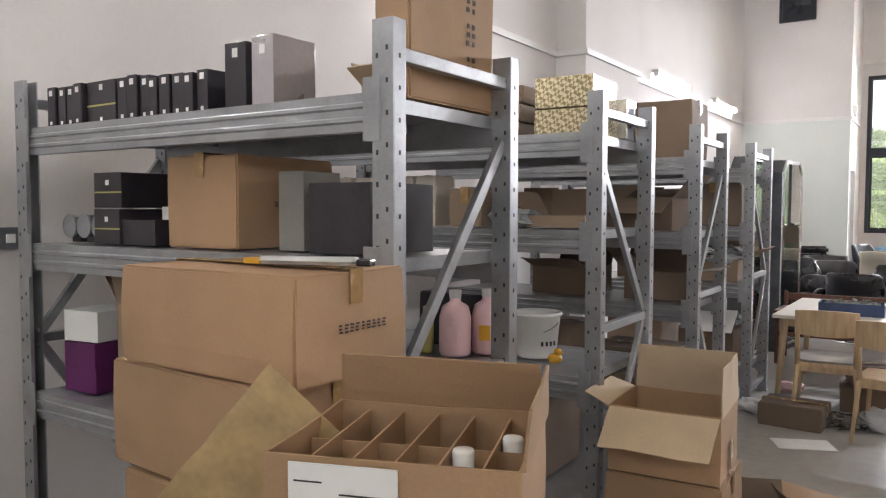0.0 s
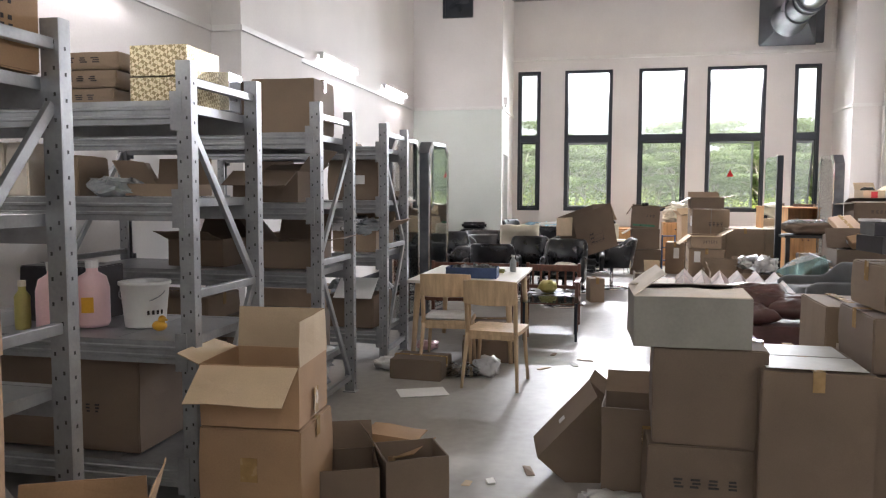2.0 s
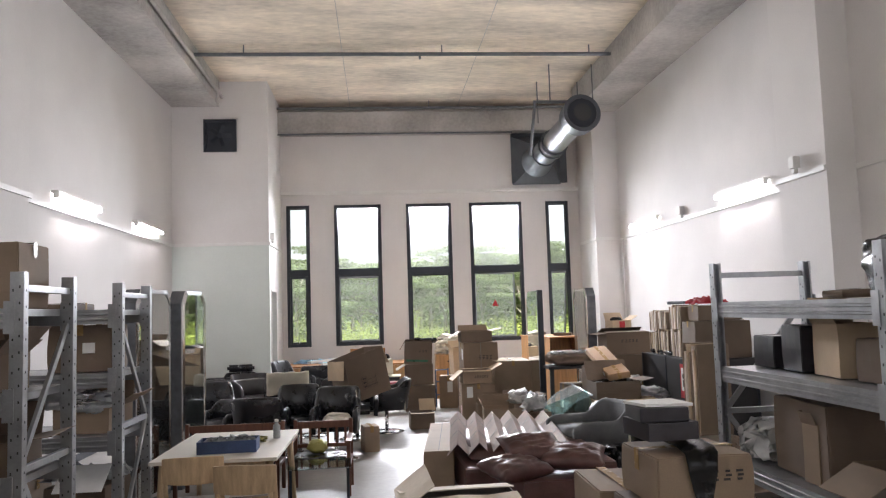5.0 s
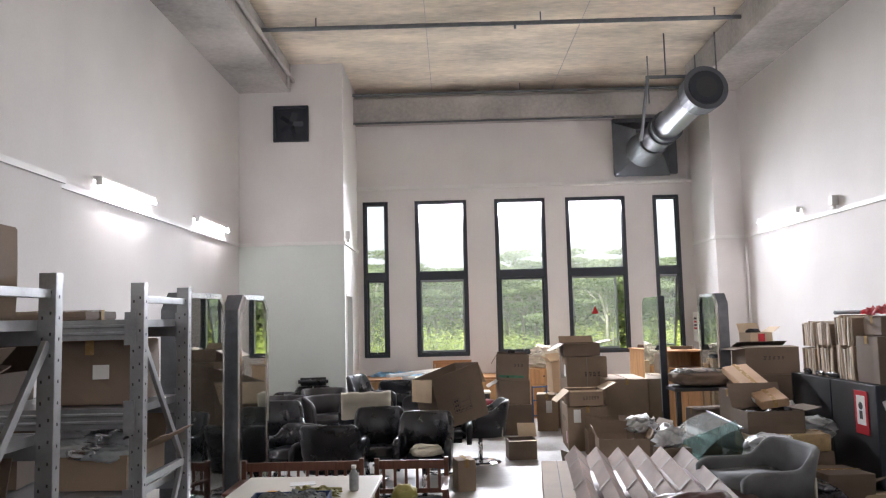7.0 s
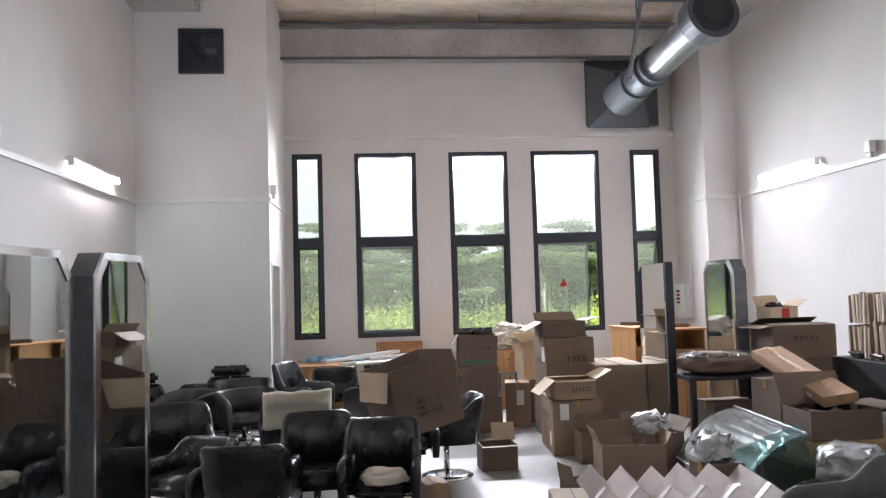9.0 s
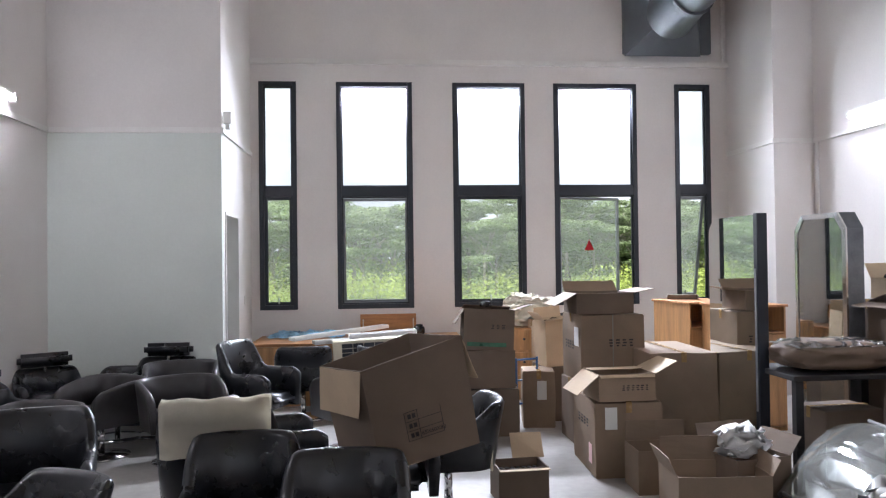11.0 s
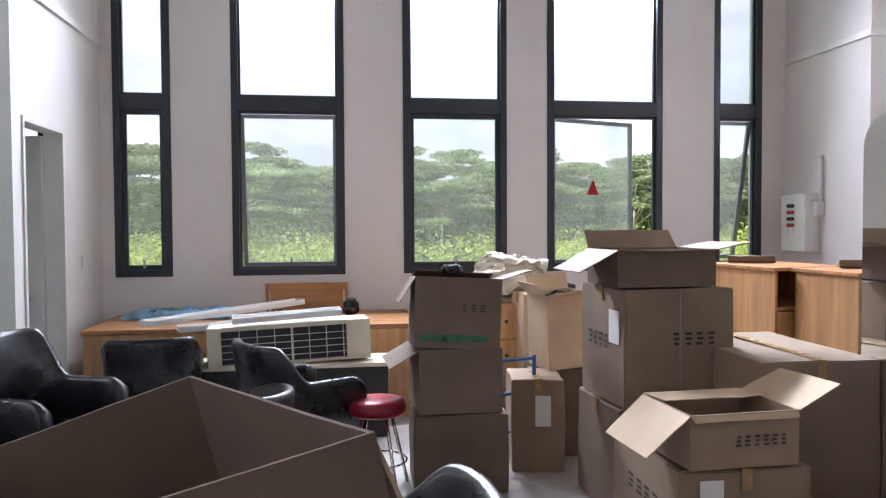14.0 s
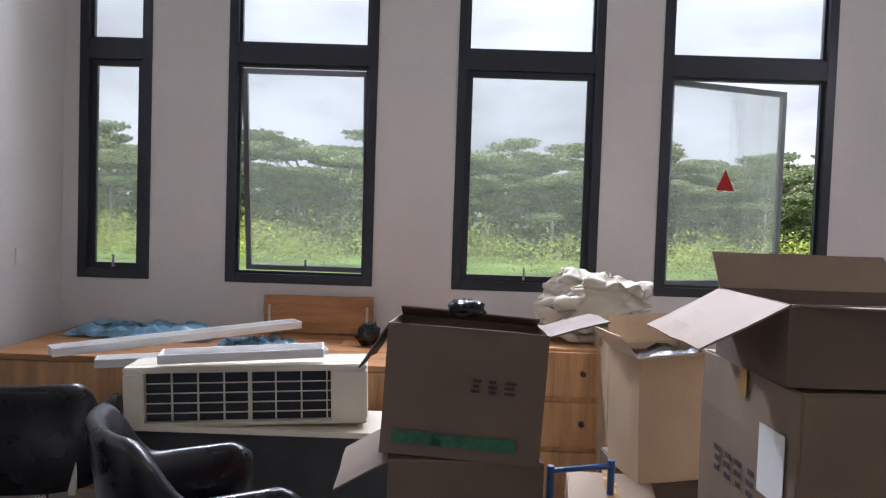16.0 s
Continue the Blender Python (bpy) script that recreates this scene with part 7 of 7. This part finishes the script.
carton("long flat carton leaning on the heap", 0.30, 1.35, 0.09, pose(3.98, 11.55, 0.985, 13, -8, -4), M_KRAFT, labels=[("W", -0.5, 0.02, 0.4, 0.04, M_WHITEBAG)])
carton("yellow-brown carton in the heap", 0.85, 0.46, 0.175, pose(3.98, 10.86, 0.405, 0, 0, -3), M_GOLDENV)
carton("brown carton in the heap", 0.9, 0.55, 0.4, pose(3.98, 10.9, 0, 0, 0, 2), M_CARD3)
carton("brown carton in the heap", 0.5, 0.5, 0.96, pose(3.98, 11.75, 0, 0, 0, 3), M_CARD3)
carton("crushed brown carton in the heap", 0.6, 0.4, 0.3, pose(4.2, 10.2, 0, 3, 4, 20), M_CARD3)
for k, (x, y, z, s, mt, lab) in enumerate((
    (4.45, 11.2, 0.45, 0.24, M_GREYBAG, "crinkled grey packaging"), (4.35, 11.75, 0.6, 0.2, M_WHITEBAG, "crinkled pale packaging"), (3.6, 10.25, 0.36, 0.28, M_GREYBAG, "crinkled grey-green plastic sheet"),
    (3.75, 9.7, 0.0, 0.3, M_BAG, "dark plastic sack"), (3.3, 9.3, 0.0, 0.28, M_BAG, "dark plastic sack"), (3.9, 8.9, 0.0, 0.26, M_GREYBAG, "clear plastic bag of fabric"), (3.55, 8.1, 0.0, 0.24, M_BAG, "dark plastic sack"),
    (4.3, 8.5, 0.0, 0.3, M_GREYCLOTH, "heap of grey cloth"), (3.3, 7.4, 0.0, 0.24, M_NAVY, "heap of navy cloth"), (4.4, 7.6, 0.5, 0.24, M_GREYBAG, "full clear plastic bag"), (4.75, 9.5, 0.0, 0.25, M_CARD3, "crushed brown paper sack"))):
    bm = lump(s, s * 0.8, s * 0.5, 0.34, 2.2, 140 + k, 4)
    solo("heaped_sack", bm, mt, lab + " in a heap", "sack", pose(x, y, z, 0, 0, 30 * k), smooth=True, group="heaped sacks")
card_bundle("tall folded pale cartons standing by the rack", pose(3.27, 6.36, 0.83, 0, 0, 5), 7, 0.28, 0.68, 0.035)
card_bundle("tall folded pale cartons standing by the rack", pose(3.27, 6.36, 0, 0, 0, 4), 7, 0.30, 0.79, 0.035)
carton("brown carton by the rack foot", 0.5, 0.4, 0.36, pose(3.75, 7.1, 0, 0, 0, 10), M_CARD3, {"N": 20, "E": 60})
carton("cream-topped carton by the rack foot", 0.42, 0.3, 0.4, pose(2.78, 6.85, 0, 0, 0, -4), M_CARD2, labels=[("T", -0.19, -0.13, 0.38, 0.26, M_CREAM)])
bm = bmesh.new()
for k in range(24):
    a = rr.uniform(0, 360)
    mm = pose(rr.uniform(-0.9, 0.9), rr.uniform(-1.6, 1.6), rr.uniform(0.02, 0.16), rr.uniform(-25, 25), rr.uniform(-25, 25), a)
    box(bm, -rr.uniform(0.05, 0.2), -0.08, -0.006, rr.uniform(0.05, 0.2), 0.08, 0.006, m=mm)
solo("rubbish", bm, M_CARD3, "litter of torn card and packaging on the floor", "rubbish", pose(3.7, 9.3, 0), kind="stuff")

def pillow(w, d, h, seed, n=22):
    """A stuffed cushion: pinched edges, pulled corners, creases running from the seams."""
    bm = bmesh.new()
    tops = []
    for side in (1, -1):
        g = []
        for i in range(n + 1):
            row = []
            for j in range(n + 1):
                u, v = -1 + 2 * i / n, -1 + 2 * j / n
                full = max(0.0, (1 - u ** 4) * (1 - v ** 4)) ** 0.55
                crease = 0.02 * noise.noise(Vector((u * 2.2, v * 6.0, seed))) * full + 0.012 * noise.noise(Vector((u * 7, v * 3, seed + 4))) * full
                pull = 1 - 0.07 * (1 - abs(u * v))
                row.append(bm.verts.new((w / 2 * u * pull, d / 2 * v * pull, h / 2 + side * h / 2 * full + crease)))
            g.append(row)
        tops.append(g)
        for i in range(n):
            for j in range(n):
                bm.faces.new((g[i][j], g[i + 1][j], g[i + 1][j + 1], g[i][j + 1]))
    bmesh.ops.remove_doubles(bm, verts=bm.verts, dist=0.0006)
    return bm


# sofa under folded card
s = thing("sofa", "maroon leather sofa buried under folded card", "sofa", pose(2.15, 8.85, 0, 0, 0, 2))
bm = bmesh.new()
box(bm, -0.75, -1.0, 0.08, 0.75, 1.0, 0.36, 0.04)
part("base", bm, M_BROWNLEATHER, s, smooth=False)
bm = seat_pad(1.3, 1.6, 0.34, 0.12)
part("seat", bm, M_BROWNLEATHER, s, smooth=True)
for k, (x, y, z, rx, rz, mt) in enumerate(((2.02, 7.52, 0.56, 24, 12, M_BROWNLEATHER), (2.36, 7.36, 0.50, 12, -18, M_BROWNLEATHER), (1.80, 7.2, 0.45, 10, 30, M_BROWNLEATHER))):
    bm = pillow(0.58, 0.42, 0.17, 170 + k)
    solo("cushion", bm, mt, "plump leather cushion thrown on the sofa" if mt is M_BROWNLEATHER else "grey cloth cushion on the sofa", "cushion", pose(x, y, z - 0.05, rx, 0, rz), smooth=True, group="loose cushions")
carton("low brown carton before the sofa", 0.75, 0.5, 0.40, pose(2.2, 7.25, 0, 0, 0, 3), M_BROWNLEATHER, tape=False)
z = thing("folded_card", "row of folded pale card angles lying like a zigzag", "cardboard", pose(1.52, 9.24, 0.43, 0, 0, -6))
PITCH, LEN = 0.215, 2.25
for k in range(6):
    bm = bmesh.new()
    x0 = k * PITCH
    L = LEN * (1.0 if k else 1.02)
    pr = [(-PITCH / 2, 0.0), (0.0, 0.118), (PITCH / 2, 0.0)]
    a = [bm.verts.new((x0 + px, -L / 2 + 0.03 * (k % 2), pz)) for px, pz in pr]
    b = [bm.verts.new((x0 + px, L / 2 - 0.04 * (k % 3), pz + 0.02)) for px, pz in pr]
    fs = [bm.faces.new((a[0], a[1], b[1], b[0])), bm.faces.new((a[1], a[2], b[2], b[1]))]
    bmesh.ops.solidify(bm, geom=fs, thickness=0.008)
    st = part("card_angle", bm, M_PINKCARD, z)
    for yy in (-0.4, 0.5):
        for sgn in (-1, 1):
            bm = bmesh.new()
            mm = pose(x0 + sgn * PITCH / 4, yy, 0.068, 0, sgn * 47.7, 0)
            box(bm, -0.075, -0.03, 0.006, 0.075, 0.03, 0.008, m=mm)
            part("tape", bm, M_GLOSSTAPE, st, "clear tape strip")
e = carton("big pale carton at the end of the zigzag card", 0.3, 1.9, 0.46, pose(1.32, 9.2, 0, 0, 0, -6), M_CARD, tape=False)
a = salon_chair("grey upholstered armchair tipped in the heap", pose(2.95, 9.0, 0.02, 0, 0, 100), back=0.76, arm=0.60, w=0.72, d=0.76, vinyl=M_GREYCLOTH)
# goods on the rack along the wall
for k, (x, y, zz, w, d, h, mt, fl, ll) in enumerate((
    (3.62, 5.1, 1.865, 0.22, 0.26, 0.05, M_CARD3, None, "small brown carton on the rack top"),
    (3.52, 5.75, 1.395, 0.3, 0.3, 0.22, M_BLACKBOX, None, "dark glossy box on the shelf"),
    (3.52, 5.35, 1.395, 0.32, 0.3, 0.3, M_BLACKBOX, None, "dark glossy box on the shelf"),
    (3.48, 4.95, 1.395, 0.26, 0.34, 0.32, M_CARD2, {"N": 20, "W": 30}, "pale carton of folded card"),
    (3.48, 4.5, 1.395, 0.3, 0.3, 0.24, M_CARD3, None, "brown carton on the shelf"),
    (3.5, 5.2, 0.745, 0.42, 0.7, 0.48, M_CARD3, None, "large brown carton on the shelf"),
    (3.36, 5.05, 0.745, 0.2, 0.16, 0.36, M_CARD, {"W": 20, "N": 30}, "narrow taped carton on the shelf"),
    (3.5, 4.5, 0.745, 0.4, 0.4, 0.2, M_CARD, {"W": (120, 0.25), "S": 60}, "carton with a folded-out flap"),
    (3.5, 5.7, 0.0, 0.5, 0.4, 0.5, M_CARD3, None, "brown carton under the rack"),
    (3.5, 5.0, 0.0, 0.4, 0.4, 0.36, M_WHITEPL, None, "white plastic box under the rack"),
    (3.45, 4.4, 0.0, 0.4, 0.4, 0.4, M_CARD2, {"W": 40, "N": 30}, "open pale carton under the rack"))):
    carton(ll, w, d, h, pose(x, y, zz, 0, 0, rr.uniform(-8, 8)), mt, fl, tape=False, group="goods on the far rack", fill=(0.7, M_CARD3, 1.5) if fl else None)
bm = lump(0.2, 0.26, 0.17, 0.2, 2.0, 201, 4)
solo("wrapped_bundle", bm, M_BAG, "black fabric bundle wrapped in film on the rack top", "bundle", pose(3.5, 4.35, 1.865), smooth=True)
bm = lump(0.17, 0.2, 0.1, 0.3, 2.0, 203, 4)
solo("grey_sack", bm, M_GREYBAG, "shiny grey sack on the shelf", "sack", pose(3.45, 4.2, 1.395), smooth=True)
bm = lump(0.16, 0.18, 0.13, 0.5, 2.6, 205, 4)
solo("clear_bag", bm, M_WHITEBAG, "crinkled clear bag of foam on the shelf", "bag", pose(3.42, 5.85, 0.745), smooth=True)
small_box("flat red box on a pale carton", 3.3, 4.35, 0.41, 0.3, 0.25, 0.08, M_RED, 10)
for k in range(4):
    bm = lump(0.14, 0.12, 0.07, 0.5, 2.6, 210 + k)
    solo("loose_packaging", bm, (M_WHITEBAG, M_GREYBAG)[k % 2], "crumpled plastic packaging on the floor", "packaging", pose(2.75 + 0.15 * (k % 2), 4.3 + 0.35 * k, 0), smooth=True, group="loose packaging")
bm = bmesh.new()
box(bm, -0.28, -0.35, 0, 0.28, 0.35, 0.006)
solo("glass_sheet", bm, M_GLASSG, "clear plastic sheet laid over low boxes", "sheet", pose(3.1, 5.35, 0.52, 0, 12, 8))
small_box("white appliance box on the floor", 2.85, 5.35, 0, 0.3, 0.3, 0.42, M_GREYBOARD, 15)
